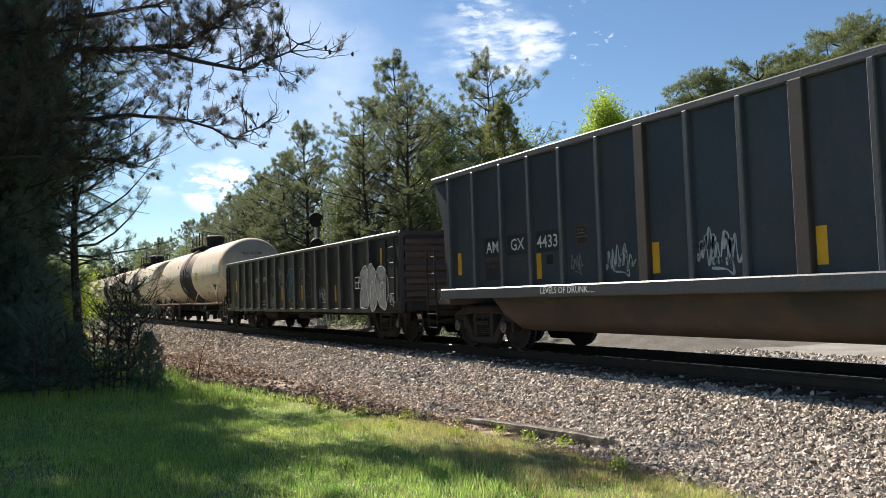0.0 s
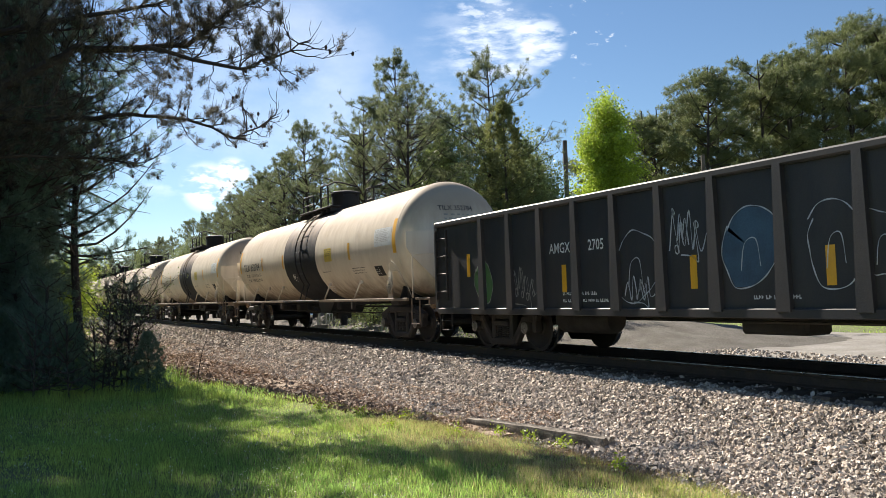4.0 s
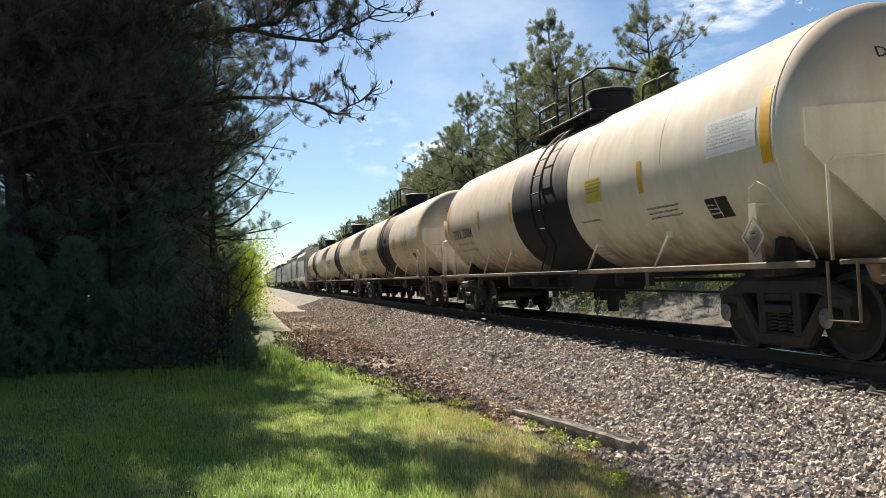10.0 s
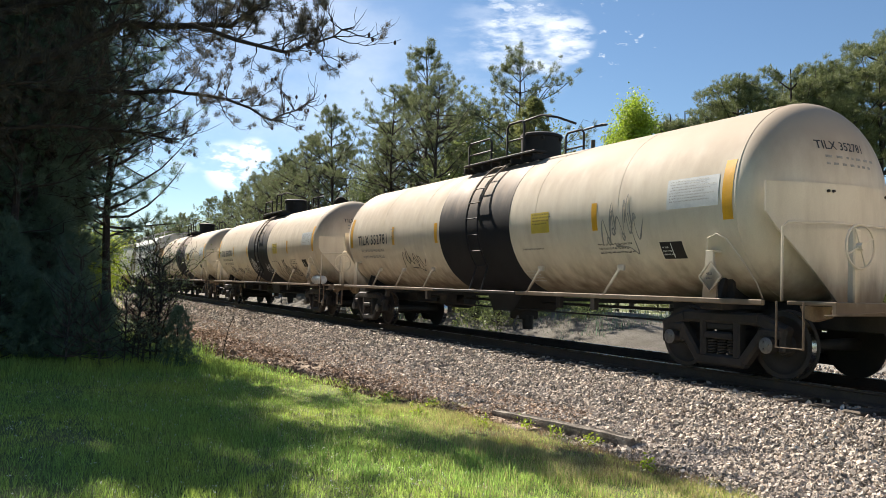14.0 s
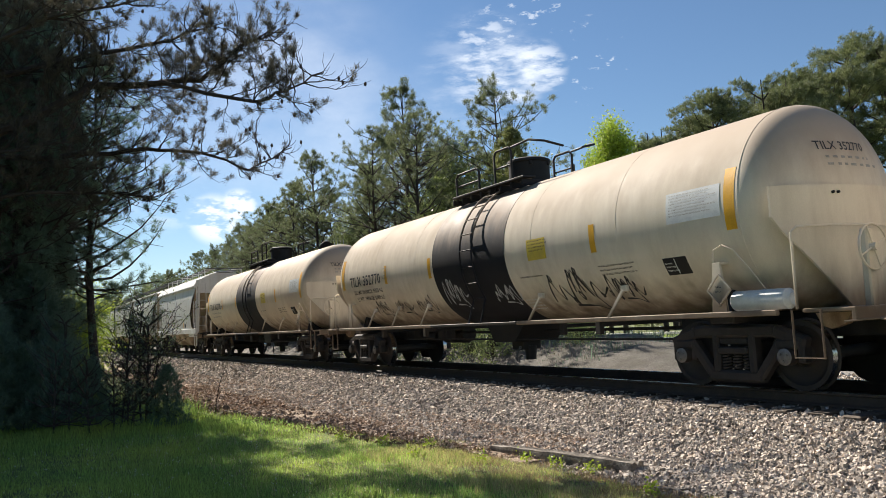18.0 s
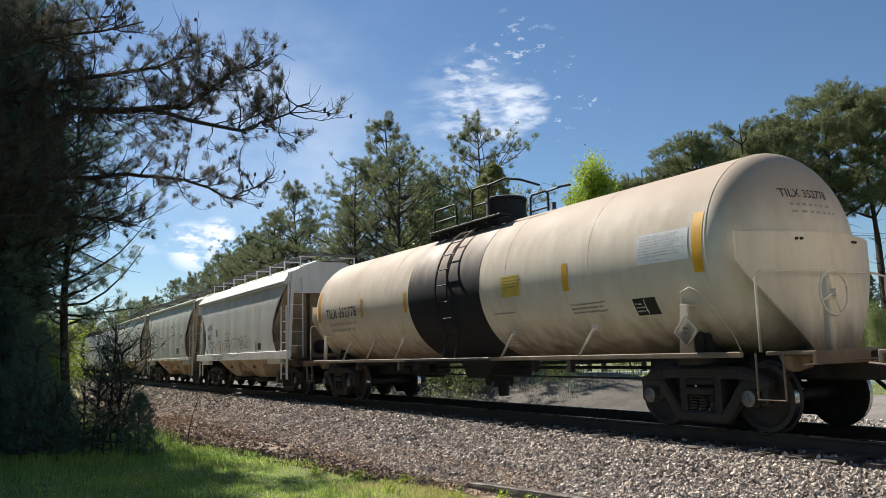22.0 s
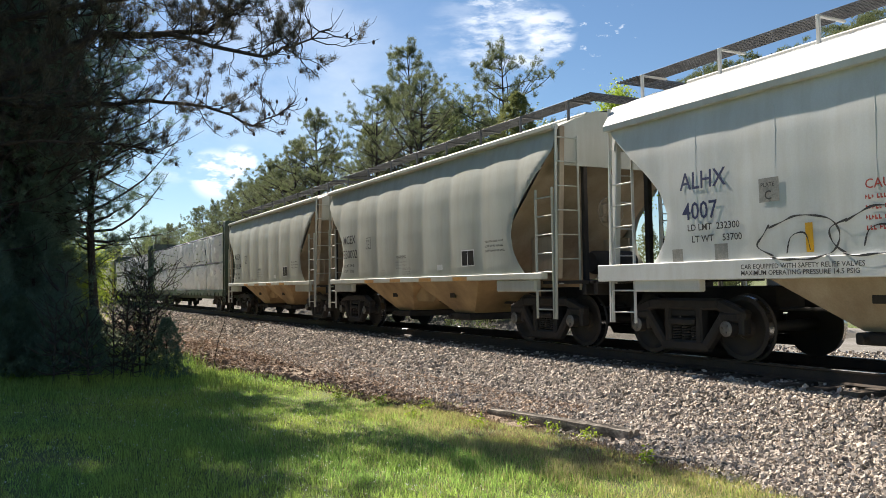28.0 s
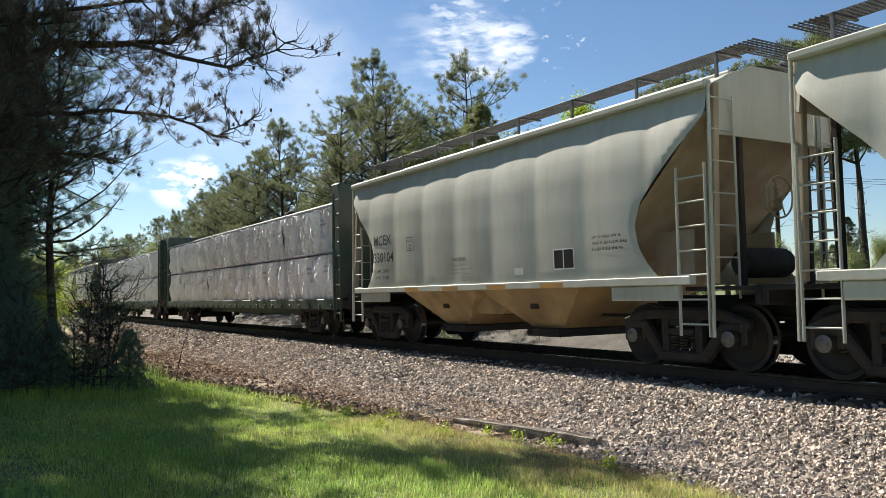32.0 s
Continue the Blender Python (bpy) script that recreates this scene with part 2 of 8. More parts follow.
DULLSILVER = mat("dull_silver_graffiti", (0.26, 0.27, 0.28), (0.17, 0.18, 0.19), 0.5, scale=7, grain=0.25)
RUSTINK = mat("rust_red_stencil", (0.22, 0.085, 0.05), (0.15, 0.07, 0.045), 0.7, scale=9, grain=0.25)
BLUEPAINT = mat("dim_blue_graffiti", (0.05, 0.10, 0.16), (0.04, 0.07, 0.11), 0.6, scale=3, grain=0.15)
GREENPAINT = mat("green_graffiti", (0.10, 0.20, 0.07), (0.07, 0.14, 0.05), 0.6, scale=3, grain=0.15)
GON_A = mat("slate_gondola_paint", (0.058, 0.070, 0.088), (0.045, 0.053, 0.066), 0.42, scale=0.8, fine=22, grain=0.12, bump=0.3, dist=0.012, dirt=(0.10, 0.075, 0.06), dirt_amount=0.45, dirt_scale=1.2, streak=(2, 2, 0.5))
END_RUST = mat("rust_brown_end_paint", (0.105, 0.072, 0.062), (0.070, 0.052, 0.048), 0.7, scale=1.4, grain=0.15, dirt=(0.05, 0.035, 0.03), dirt_amount=0.6, streak=(2, 2, 0.6))
RUST_POST = mat("rusty_dark_post", (0.042, 0.036, 0.034), (0.034, 0.032, 0.033), 0.65, scale=1.5, grain=0.15, dirt=(0.085, 0.055, 0.04), dirt_amount=0.35, streak=(1, 1, 0.6))
GON_B = mat("black_gondola_paint", (0.035, 0.036, 0.040), (0.026, 0.026, 0.029), 0.5, scale=0.9, grain=0.1, dirt=(0.08, 0.06, 0.05), dirt_amount=0.4, streak=(2, 2, 0.5))
TUB = mat("brown_bathtub_paint", (0.055, 0.042, 0.036), (0.040, 0.033, 0.030), 0.65, scale=0.9, grain=0.12, dirt=(0.14, 0.09, 0.06), dirt_amount=0.5, streak=(1, 1, 2))
HOP_W = mat("white_hopper_paint", (0.67, 0.675, 0.66), (0.59, 0.59, 0.57), 0.6, spec=0.3, scale=0.7, grain=0.04, bump=0.03, dirt=(0.36, 0.30, 0.22), dirt_amount=0.28, dirt_scale=1.4, streak=(2.5, 2.5, 0.35))
HOP_G = mat("pale_grey_green_hopper_paint", (0.50, 0.515, 0.465), (0.42, 0.43, 0.38), 0.6, spec=0.3, scale=0.7, grain=0.05, bump=0.03, dirt=(0.27, 0.21, 0.14), dirt_amount=0.3, dirt_scale=1.4, streak=(2.5, 2.5, 0.35))
HOP_T = mat("tan_dusty_hopper_paint", (0.40, 0.33, 0.24), (0.31, 0.25, 0.175), 0.7, scale=1.4, grain=0.1, dirt=(0.20, 0.13, 0.075), dirt_amount=0.6, streak=(2, 2, 0.6))
ORANGE = mat("orange_brown_chute", (0.40, 0.285, 0.150), (0.29, 0.20, 0.105), 0.7, scale=2, grain=0.12, dirt=(0.12, 0.075, 0.045), dirt_amount=0.6)
GALV = mat("galvanised_grating", (0.13, 0.13, 0.135), (0.09, 0.09, 0.092), 0.5, 0.5, scale=5, grain=0.1)
GREEN_CAR = mat("dark_green_car_paint", (0.045, 0.075, 0.06), (0.035, 0.055, 0.045), 0.5, scale=1, grain=0.1, dirt=(0.10, 0.08, 0.06), dirt_amount=0.5)
WRAP = mat("white_lumber_wrap", (0.88, 0.87, 0.88), (0.80, 0.79, 0.81), 0.32, scale=2.2, fine=14, grain=0.06, bump=0.6, dist=0.03, dirt=(0.35, 0.32, 0.33), dirt_amount=0.3)
WRAP_INK = mat("purple_wrap_print", (0.20, 0.17, 0.26), (0.28, 0.25, 0.33), 0.5, scale=8, grain=0.2)
LUMBER = mat("lumber_ends", (0.45, 0.31, 0.17), (0.36, 0.24, 0.13), 0.7, scale=6, grain=0.2)
RAIL = mat("rusty_rail_side", (0.050, 0.036, 0.028), (0.075, 0.052, 0.038), 0.75, scale=6, grain=0.2, bump=0.2)
RAILTOP = mat("polished_rail_head", (0.42, 0.42, 0.43), (0.35, 0.34, 0.34), 0.28, 1.0, scale=6, grain=0.08, bump=0.02)
TIE = mat("weathered_tie_timber", (0.13, 0.10, 0.075), (0.075, 0.058, 0.045), 0.85, scale=3, fine=30, grain=0.3, bump=0.5, vary=0.25)
OLD_TIE = mat("silvered_old_timber", (0.27, 0.235, 0.195), (0.085, 0.07, 0.058), 0.9, scale=5, fine=28, grain=0.3, bump=0.8, dist=0.02, dirt=(0.025, 0.02, 0.018), dirt_amount=0.85, streak=(14, 0.8, 14))
STONE = mat("crushed_granite_ballast", (0.55, 0.468, 0.39), (0.215, 0.190, 0.162), 0.85, scale=13, fine=80, grain=0.25, bump=0.4, vary=0.65, islands=True)
BED = mat("gravel_bed", (0.20, 0.17, 0.15), (0.11, 0.094, 0.082), 0.95, scale=7, fine=26, grain=0.5, bump=1.0, dist=0.04)
SOIL = mat("brown_dirt_litter", (0.30, 0.225, 0.155), (0.19, 0.140, 0.098), 0.95, scale=2.2, fine=30, grain=0.45, bump=1.0, dist=0.04, dirt=(0.30, 0.235, 0.17), dirt_amount=0.6, dirt_scale=7)
LITTER = mat("dead_leaf_litter", (0.30, 0.20, 0.125), (0.19, 0.125, 0.08), 0.9, scale=3, grain=0.3, bump=0, vary=0.5, islands=True)
STONE_BROWN = mat("earth_stained_stone", (0.46, 0.345, 0.25), (0.25, 0.18, 0.13), 0.9, scale=18, fine=80, grain=0.2, bump=0.3, vary=0.5, islands=True)
DUST = mat("pale_dirt_and_gravel", (0.25, 0.235, 0.215), (0.18, 0.165, 0.148), 0.95, scale=0.9, fine=22, grain=0.35, bump=0.9, dist=0.03, dirt=(0.13, 0.115, 0.075), dirt_amount=0.5)
BARK = mat("pine_bark", (0.060, 0.047, 0.039), (0.036, 0.029, 0.025), 0.9, scale=5, fine=24, grain=0.35, bump=1.0, dist=0.03)
TWIG = mat("dark_twigs", (0.032, 0.026, 0.023), (0.045, 0.036, 0.03), 0.9, scale=5, grain=0.2)
NEEDLE = mat("pine_needles", (0.12, 0.147, 0.070), (0.165, 0.185, 0.090), 0.55, scale=0.6, grain=0.25, bump=0, vary=0.4, islands=True, translucent=0.5)
NEEDLE_DARK = mat("dark_pine_needles", (0.120, 0.185, 0.130), (0.165, 0.235, 0.150), 0.55, scale=0.6, grain=0.25, bump=0, vary=0.35, islands=True, translucent=0.42)
NEEDLE_DOME = mat("deep_green_pine_needles", (0.135, 0.165, 0.068), (0.185, 0.205, 0.086), 0.55, scale=0.5, grain=0.25, bump=0, vary=0.4, islands=True, translucent=0.4)
# Darker copy of the needles: the limbs' backlit shade is put into the colour.
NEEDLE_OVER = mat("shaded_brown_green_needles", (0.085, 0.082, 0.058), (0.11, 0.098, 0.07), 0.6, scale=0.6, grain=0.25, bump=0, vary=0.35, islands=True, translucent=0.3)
CEDAR = mat("cedar_foliage", (0.16, 0.185, 0.066), (0.21, 0.225, 0.078), 0.6, scale=0.7, grain=0.25, bump=0, vary=0.35, islands=True, translucent=0.5)
LEAF = mat("fresh_spring_leaves", (0.30, 0.40, 0.04), (0.38, 0.47, 0.055), 0.5, scale=0.6, grain=0.2, bump=0, vary=0.3, islands=True, translucent=0.45)
LEAF_DEEP = mat("green_leaves", (0.20, 0.25, 0.085), (0.27, 0.32, 0.11), 0.5, scale=0.6, grain=0.2, bump=0, vary=0.3, islands=True, translucent=0.35)
GRASS = mat("grass_blades", (0.27, 0.42, 0.105), (0.47, 0.56, 0.12), 0.5, scale=0.5, fine=8, grain=0.2, bump=0, vary=0.45, islands=True, translucent=0.55)
STRAW = mat("dry_grass", (0.62, 0.54, 0.28), (0.46, 0.42, 0.18), 0.8, scale=0.8, fine=8, grain=0.2, bump=0, vary=0.35, islands=True, translucent=0.3)
DEADWEED = mat("dead_brown_weeds", (0.17, 0.135, 0.085), (0.11, 0.09, 0.06), 0.9, scale=1.2, grain=0.2, bump=0, vary=0.35, islands=True, translucent=0.2)
SEED = mat("pale_seed_stems", (0.62, 0.58, 0.30), (0.52, 0.50, 0.22), 0.8, scale=1, grain=0.2, bump=0, vary=0.3, islands=True, translucent=0.4)
THATCH = mat("brown_thatch", (0.42, 0.30, 0.19), (0.30, 0.21, 0.13), 0.9, scale=1, grain=0.2, bump=0, vary=0.4, islands=True, translucent=0.2)
PETAL = mat("white_petals", (0.80, 0.80, 0.74), (0.72, 0.74, 0.62), 0.7, scale=2, grain=0.05, bump=0, translucent=0.4)
CLOD = mat("dark_dirt_clod", (0.25, 0.18, 0.135), (0.11, 0.085, 0.065), 0.95, scale=9, fine=40, grain=0.35, bump=0.6, vary=0.4, islands=True)
FENCE = mat("white_fence_boards", (0.80, 0.80, 0.79), (0.72, 0.72, 0.70), 0.5, scale=2, grain=0.04)
ALU = mat("signal_aluminium", (0.55, 0.56, 0.56), (0.45, 0.46, 0.46), 0.4, 0.7, scale=4, grain=0.06)
DARKCAR = mat("dark_car_paint", (0.025, 0.027, 0.035), (0.03, 0.032, 0.04), 0.25, 0.3, scale=2, grain=0.02, bump=0, coat=0.6)
SILVERCAR = mat("silver_car_paint", (0.50, 0.51, 0.52), (0.46, 0.47, 0.48), 0.25, 0.5, scale=2, grain=0.02, bump=0, coat=0.6)
GLASS = mat("dark_car_glass", (0.02, 0.022, 0.025), (0.02, 0.022, 0.025), 0.06, scale=2, grain=0.02, bump=0, coat=0.5)
POLE = mat("grey_pole_timber", (0.15, 0.125, 0.10), (0.11, 0.09, 0.075), 0.9, scale=3, grain=0.25, bump=0.5)
CONE = mat("pine_cone_scales", (0.06, 0.042, 0.03), (0.045, 0.032, 0.024), 0.85, scale=20, grain=0.2)


def ground_material():
    """Earth under the grass: sun-bleached straw and soil beside green patches."""
    m = bpy.data.materials.new("grass_ground")
    m.use_nodes = True
    nt = m.node_tree
    N, L = nt.nodes.new, nt.links.new
    bs = nt.nodes["Principled BSDF"]
    tc = N("ShaderNodeTexCoord")
    cols = []
    for sc, lo, hi in ((0.35, 0.4, 0.62), (6.0, 0.35, 0.65), (40, 0.3, 0.7)):
        n, r = N("ShaderNodeTexNoise"), N("ShaderNodeMapRange")
        n.inputs["Scale"].default_value, n.inputs["Detail"].default_value = sc, 6
        r.inputs[1].default_value, r.inputs[2].default_value = lo, hi
        L(tc.outputs["Object"], n.inputs[0]), L(n.outputs[0], r.inputs[0])
        cols.append((n, r))
    a = N("ShaderNodeMix")
    a.data_type = "RGBA"
    a.inputs[6].default_value, a.inputs[7].default_value = (0.075, 0.12, 0.025, 1), (0.13, 0.16, 0.05, 1)
    L(cols[0][1].outputs[0], a.inputs[0])
    b = N("ShaderNodeMix")
    b.data_type = "RGBA"
    b.inputs[7].default_value = (0.15, 0.12, 0.065, 1)
    k = N("ShaderNodeMath")
    k.operation = "MULTIPLY"
    k.inputs[1].default_value = 0.55
    L(cols[1][1].outputs[0], k.inputs[0]), L(k.outputs[0], b.inputs[0]), L(a.outputs[2], b.inputs[6])
    L(b.outputs[2], bs.inputs["Base Color"])
    bs.inputs["Roughness"].default_value = 0.95
    bp = N("ShaderNodeBump")
    bp.inputs["Strength"].default_value, bp.inputs["Distance"].default_value = 0.8, 0.04
    L(cols[2][0].outputs[0], bp.inputs["Height"]), L(bp.outputs[0], bs.inputs["Normal"])
    return m


LAWN = ground_material()


# ---- mesh helpers ----
class Geo:
    """Collects vertices and faces of one mesh."""

    def __init__(self):
        self.v, self.f = [], []

    def add(self, verts, faces):
        n = len(self.v)
        self.v += [tuple(p) for p in verts]
        self.f += [tuple(i + n for i in q) for q in faces]
        return self

    def box(self, c, s, b=0.008, m=None):
        """Box with chamfered edges, at c, of size s."""
        h = [max(1e-4, x / 2) for x in s]
        b = min(b, *(x * 0.45 for x in h))
        verts, idx = [], {}
        for sx in (-1, 1):
            for sy in (-1, 1):
                for sz in (-1, 1):
                    for ax in range(3):
                        p = [sx * h[0], sy * h[1], sz * h[2]]
                        for k, sg in enumerate((sx, sy, sz)):
                            if k != ax:
                                p[k] -= sg * b
                        idx[sx, sy, sz, ax] = len(verts)
                        verts.append(p)
        faces = []
        for ax in range(3):
            u, w = [k for k in range(3) if k != ax]
            for sg in (-1, 1):
                q = []
                for a, d in ((-1, -1), (1, -1), (1, 1), (-1, 1)):
                    k = [0, 0, 0]
                    k[ax], k[u], k[w] = sg, a, d
                    q.append(idx[(*k, ax)])
                faces.append(q if (sg > 0) == (ax != 1) else q[::-1])
            for a in (-1, 1):
                for d in (-1, 1):
                    k1, k2 = [0, 0, 0], [0, 0, 0]
                    k1[ax], k2[ax] = -1, 1
                    k1[u] = k2[u] = a
                    k1[w] = k2[w] = d
                    q = [idx[(*k1, u)], idx[(*k2, u)], idx[(*k2, w)], idx[(*k1, w)]]
                    faces.append(q if (a * d > 0) == (ax != 1) else q[::-1])
        for sx in (-1, 1):
            for sy in (-1, 1):
                for sz in (-1, 1):
                    q = [idx[sx, sy, sz, k] for k in range(3)]
                    faces.append(q if sx * sy * sz > 0 else q[::-1])
        if m is not None:
            verts = [m @ Vector(p) for p in verts]
        return self.add([(p[0] + c[0], p[1] + c[1], p[2] + c[2]) for p in verts], faces)

    def bar(self, p, q, w, d, b=0.006):
        """Rectangular bar from p to q; w across, d in the other direction."""
        p, q = Vector(p), Vector(q)
        z = (q - p).normalized()
        x = Vector((1, 0, 0)) if abs(z.x) < 0.9 else Vector((0, 1, 0))
        y = z.cross(x).normalized()
        x = y.cross(z)
        m = Matrix((x, y, z)).transposed()
        return self.box((p + q) / 2, (w, d, (q - p).length), b, m)

    def pipe(self, pts, r, n=8, r2=None, close=True):
        """Round tube through pts; the radius runs from r to r2."""
        pts = [Vector(p) for p in pts]
        r2 = r if r2 is None else r2
        rings, last = [], None
        for i, p in enumerate(pts):
            d = (pts[min(i + 1, len(pts) - 1)] - pts[max(i - 1, 0)]).normalized()
            if last is None:
                last = d.orthogonal().normalized()
            last = (last - d * last.dot(d)).normalized()
            e = d.cross(last)
            rr = r + (r2 - r) * i / max(1, len(pts) - 1)
            rings.append([p + (last * math.cos(a) + e * math.sin(a)) * rr for a in (2 * math.pi * k / n for k in range(n))])
        faces = [(i * n + k, i * n + (k + 1) % n, (i + 1) * n + (k + 1) % n, (i + 1) * n + k) for i in range(len(pts) - 1) for k in range(n)]
        if close:
            faces += [tuple(range(n))[::-1], tuple((len(pts) - 1) * n + k for k in range(n))]
        return self.add([p for ring in rings for p in ring], faces)

    def lathe(self, prof, n=32, axis="y", c=(0, 0, 0)):
        """Solid of revolution; prof holds (along, radius)."""
        verts = []
        for a, r in prof:
            for k in range(n):
                t = 2 * math.pi * k / n
                u, w = max(r, 1e-4) * math.cos(t), max(r, 1e-4) * math.sin(t)
                p = {"y": (u, a, w), "x": (a, u, w), "z": (u, w, a)}[axis]
                verts.append((p[0] + c[0], p[1] + c[1], p[2] + c[2]))
        faces = []
        for i in range(len(prof) - 1):
            for k in range(n):
                q = (i * n + k, i * n + (k + 1) % n, (i + 1) * n + (k + 1) % n, (i + 1) * n + k)
                faces.append(q[::-1] if axis == "y" else q)
        return self.add(verts, faces)

    def prism(self, poly, a, b, axis="x"):
        """Polygon (two coordinates) pulled from a to b along axis."""
        def at(p, t):
            return {"x": (t, p[0], p[1]), "y": (p[0], t, p[1]), "z": (p[0], p[1], t)}[axis]
        n = len(poly)
        verts = [at(p, a) for p in poly] + [at(p, b) for p in poly]
        faces = [tuple(range(n))[::-1], tuple(range(n, 2 * n))] + [(k, (k + 1) % n, n + (k + 1) % n, n + k) for k in range(n)]
        return self.add(verts, faces)

    def grid(self, us, vs, fn):
        n = len(vs)
        verts = [fn(u, v) for u in us for v in vs]
        faces = [(i * n + j, (i + 1) * n + j, (i + 1) * n + j + 1, i * n + j + 1) for i in range(len(us) - 1) for j in range(n - 1)]
        return self.add(verts, faces)

    def mesh(self, name, material, sharp=35):
        me = bpy.data.meshes.new(name)
        me.from_pydata(self.v, [], self.f)
        bm = bmesh.new()
        bm.from_mesh(me)
        bmesh.ops.recalc_face_normals(bm, faces=bm.faces)
        bm.to_mesh(me)
        bm.free()
        me.materials.append(material)
        if sharp:
            me.shade_smooth()
            me.set_sharp_from_angle(angle=radians(sharp))
        return me


def part(name, geo, material, parent=None, label="", at=(0, 0, 0), sharp=35):
    ob = new(name, geo if isinstance(geo, bpy.types.Mesh) else geo.mesh(name, material, sharp))
    ob.location = at
    if parent:
        ob.parent = parent
    if label:
        tagged(ob, label)
    return ob


def thing(name, label, category, at=(0, 0, 0), group="", kind=""):
    ob = new(name)
    ob.empty_display_size = 0.3
    ob.location = at
    return tagged(ob, label, category, group, kind)


def raw_mesh(name, verts, faces, material):
    """Large triangle or quad mesh from arrays."""
    me = bpy.data.meshes.new(name)
    verts, faces = np.asarray(verts, dtype=np.float32), np.asarray(faces, dtype=np.int32)
    k = faces.shape[1]
    me.vertices.add(len(verts))
    me.vertices.foreach_set("co", verts.ravel())
    me.loops.add(faces.size)
    me.loops.foreach_set("vertex_index", faces.ravel())
    me.polygons.add(len(faces))
    me.polygons.foreach_set("loop_start", np.arange(0, faces.size, k, dtype=np.int32))
    me.update(calc_edges=True)
    me.materials.append(material)
    return me


# ---- ground, road bed and track ----
PX = [-900, -120, -40, -14, -9.6, -6.5, -4.6, -3.6, -3.0, 3.0, 3.6, 6, 14, 30, 60, 140, 900]
PZ = [4.0, 0.4, -0.2, -0.45, -0.60, -0.70, -0.79, -0.82, -0.84, -0.84, -0.62, -0.52, -0.50, -0.45, 0.0, 1.0, 8.0]


def ground_z(x, y):
    z = float(np.interp(x, PX, PZ))
    if -60 < x < 60:
        z += 0.035 * noise.noise(Vector((x * 0.35, y * 0.35, 0))) + 0.012 * noise.noise(Vector((x * 1.9, y * 1.9, 3)))
    return z


def lay_ground():
    xs = sorted(set([*PX, *np.arange(-14, -3, 0.35).round(3).tolist(), *np.arange(4, 24, 1.2).round(2).tolist(), *range(-60, -14, 6), *range(24, 60, 6)]))
    ys = sorted(set([-900, -300, -100, -40, *range(-20, 0, 4), *np.arange(0, 34, 0.4).round(2).tolist(), *range(34, 90, 3), *range(90, 300, 15), 400, 700, 1500]))
    tagged(part("ground", Geo().grid(xs, ys, lambda x, y: (x, y, ground_z(x, y))), LAWN, sharp=180), "grassy verge and field beside the railway", "ground", kind="structure")
    bed = Geo()
    prof = [(-3.55, -0.87), (-3.1, -0.76), (-2.3, -0.54), (-1.75, -0.36), (-1.5, -0.28), (-1.25, -0.24), (-0.6, -0.25), (0.6, -0.25), (1.3, -0.285), (1.6, -0.36), (3.4, -0.72)]
    ys2 = sorted(set([-200, -60, *np.arange(-10, 40, 0.5).tolist(), *range(40, 120, 4), 200, 400, 1200]))
    bed.grid(range(len(prof)), ys2, lambda i, y: (prof[i][0], y, prof[i][1] + 0.02 * noise.noise(Vector((prof[i][0] * 2, y * 1.3, 7)))))
    tagged(part("ballast_bed", bed, BED, sharp=180), "sloping shoulder of crushed grey stone under the track", "ballast", kind="structure")
    def toe(i, y):
        far = -3.7 - 1.9 * float(np.interp(y, [9, 15, 22, 40, 300], [0.0, 0.45, 1.0, 1.15, 1.3])) + 0.3 * noise.noise(Vector((1, y * 0.7, 0)))
        x = far + (-3.2 - far) * i / 6
        return (x, y, ground_z(x, y) + (0.012 if 0 < i else -0.03) + 0.03 * noise.noise(Vector((x * 2, y * 2, 5))) + 0.012)
    tagged(part("dirt_shoulder", Geo().grid(range(7), [*np.arange(9, 45, 0.5), *range(46, 120, 4), 300], toe), SOIL, sharp=180), "brown dirt and leaf litter below the ballast", "dirt", kind="structure")
    road = Geo().grid(np.arange(2.9, 14.2, 0.8), [-60, *np.arange(-8, 60, 1.5), 100, 300], lambda x, y: (x + 0.5 * noise.noise(Vector((0, y * 0.2, x))), y, ground_z(x, y) + 0.03 + (0.16 if x < 4 else 0) + 0.05 * noise.noise(Vector((x * 0.6, y * 0.6, 9)))))
    def rise(i, y):
        x = 3.5 + i * 0.6
        k = float(np.interp(y, [13.5, 19.5, 60, 300], [0, 1, 1, 0.7]))
        z = float(np.interp(x, [3.5, 4.3, 5.2, 6.5, 9, 12.5], [-0.05, 0.22, 0.62, 0.82, 0.85, -0.05]))
        return (x, y, ground_z(x, y) + k * z * (1 + 0.25 * noise.noise(Vector((x * 0.5, y * 0.5, 2)))) + 0.05 * noise.noise(Vector((x * 1.6, y * 1.6, 4))) - (0.08 if k == 0 else 0))
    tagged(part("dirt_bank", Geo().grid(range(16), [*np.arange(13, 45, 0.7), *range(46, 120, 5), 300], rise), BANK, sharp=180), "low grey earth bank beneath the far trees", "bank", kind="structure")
    tagged(part("gravel_road", road, DUST, sharp=180), "pale dirt and gravel track beyond the railway", "road", kind="structure")


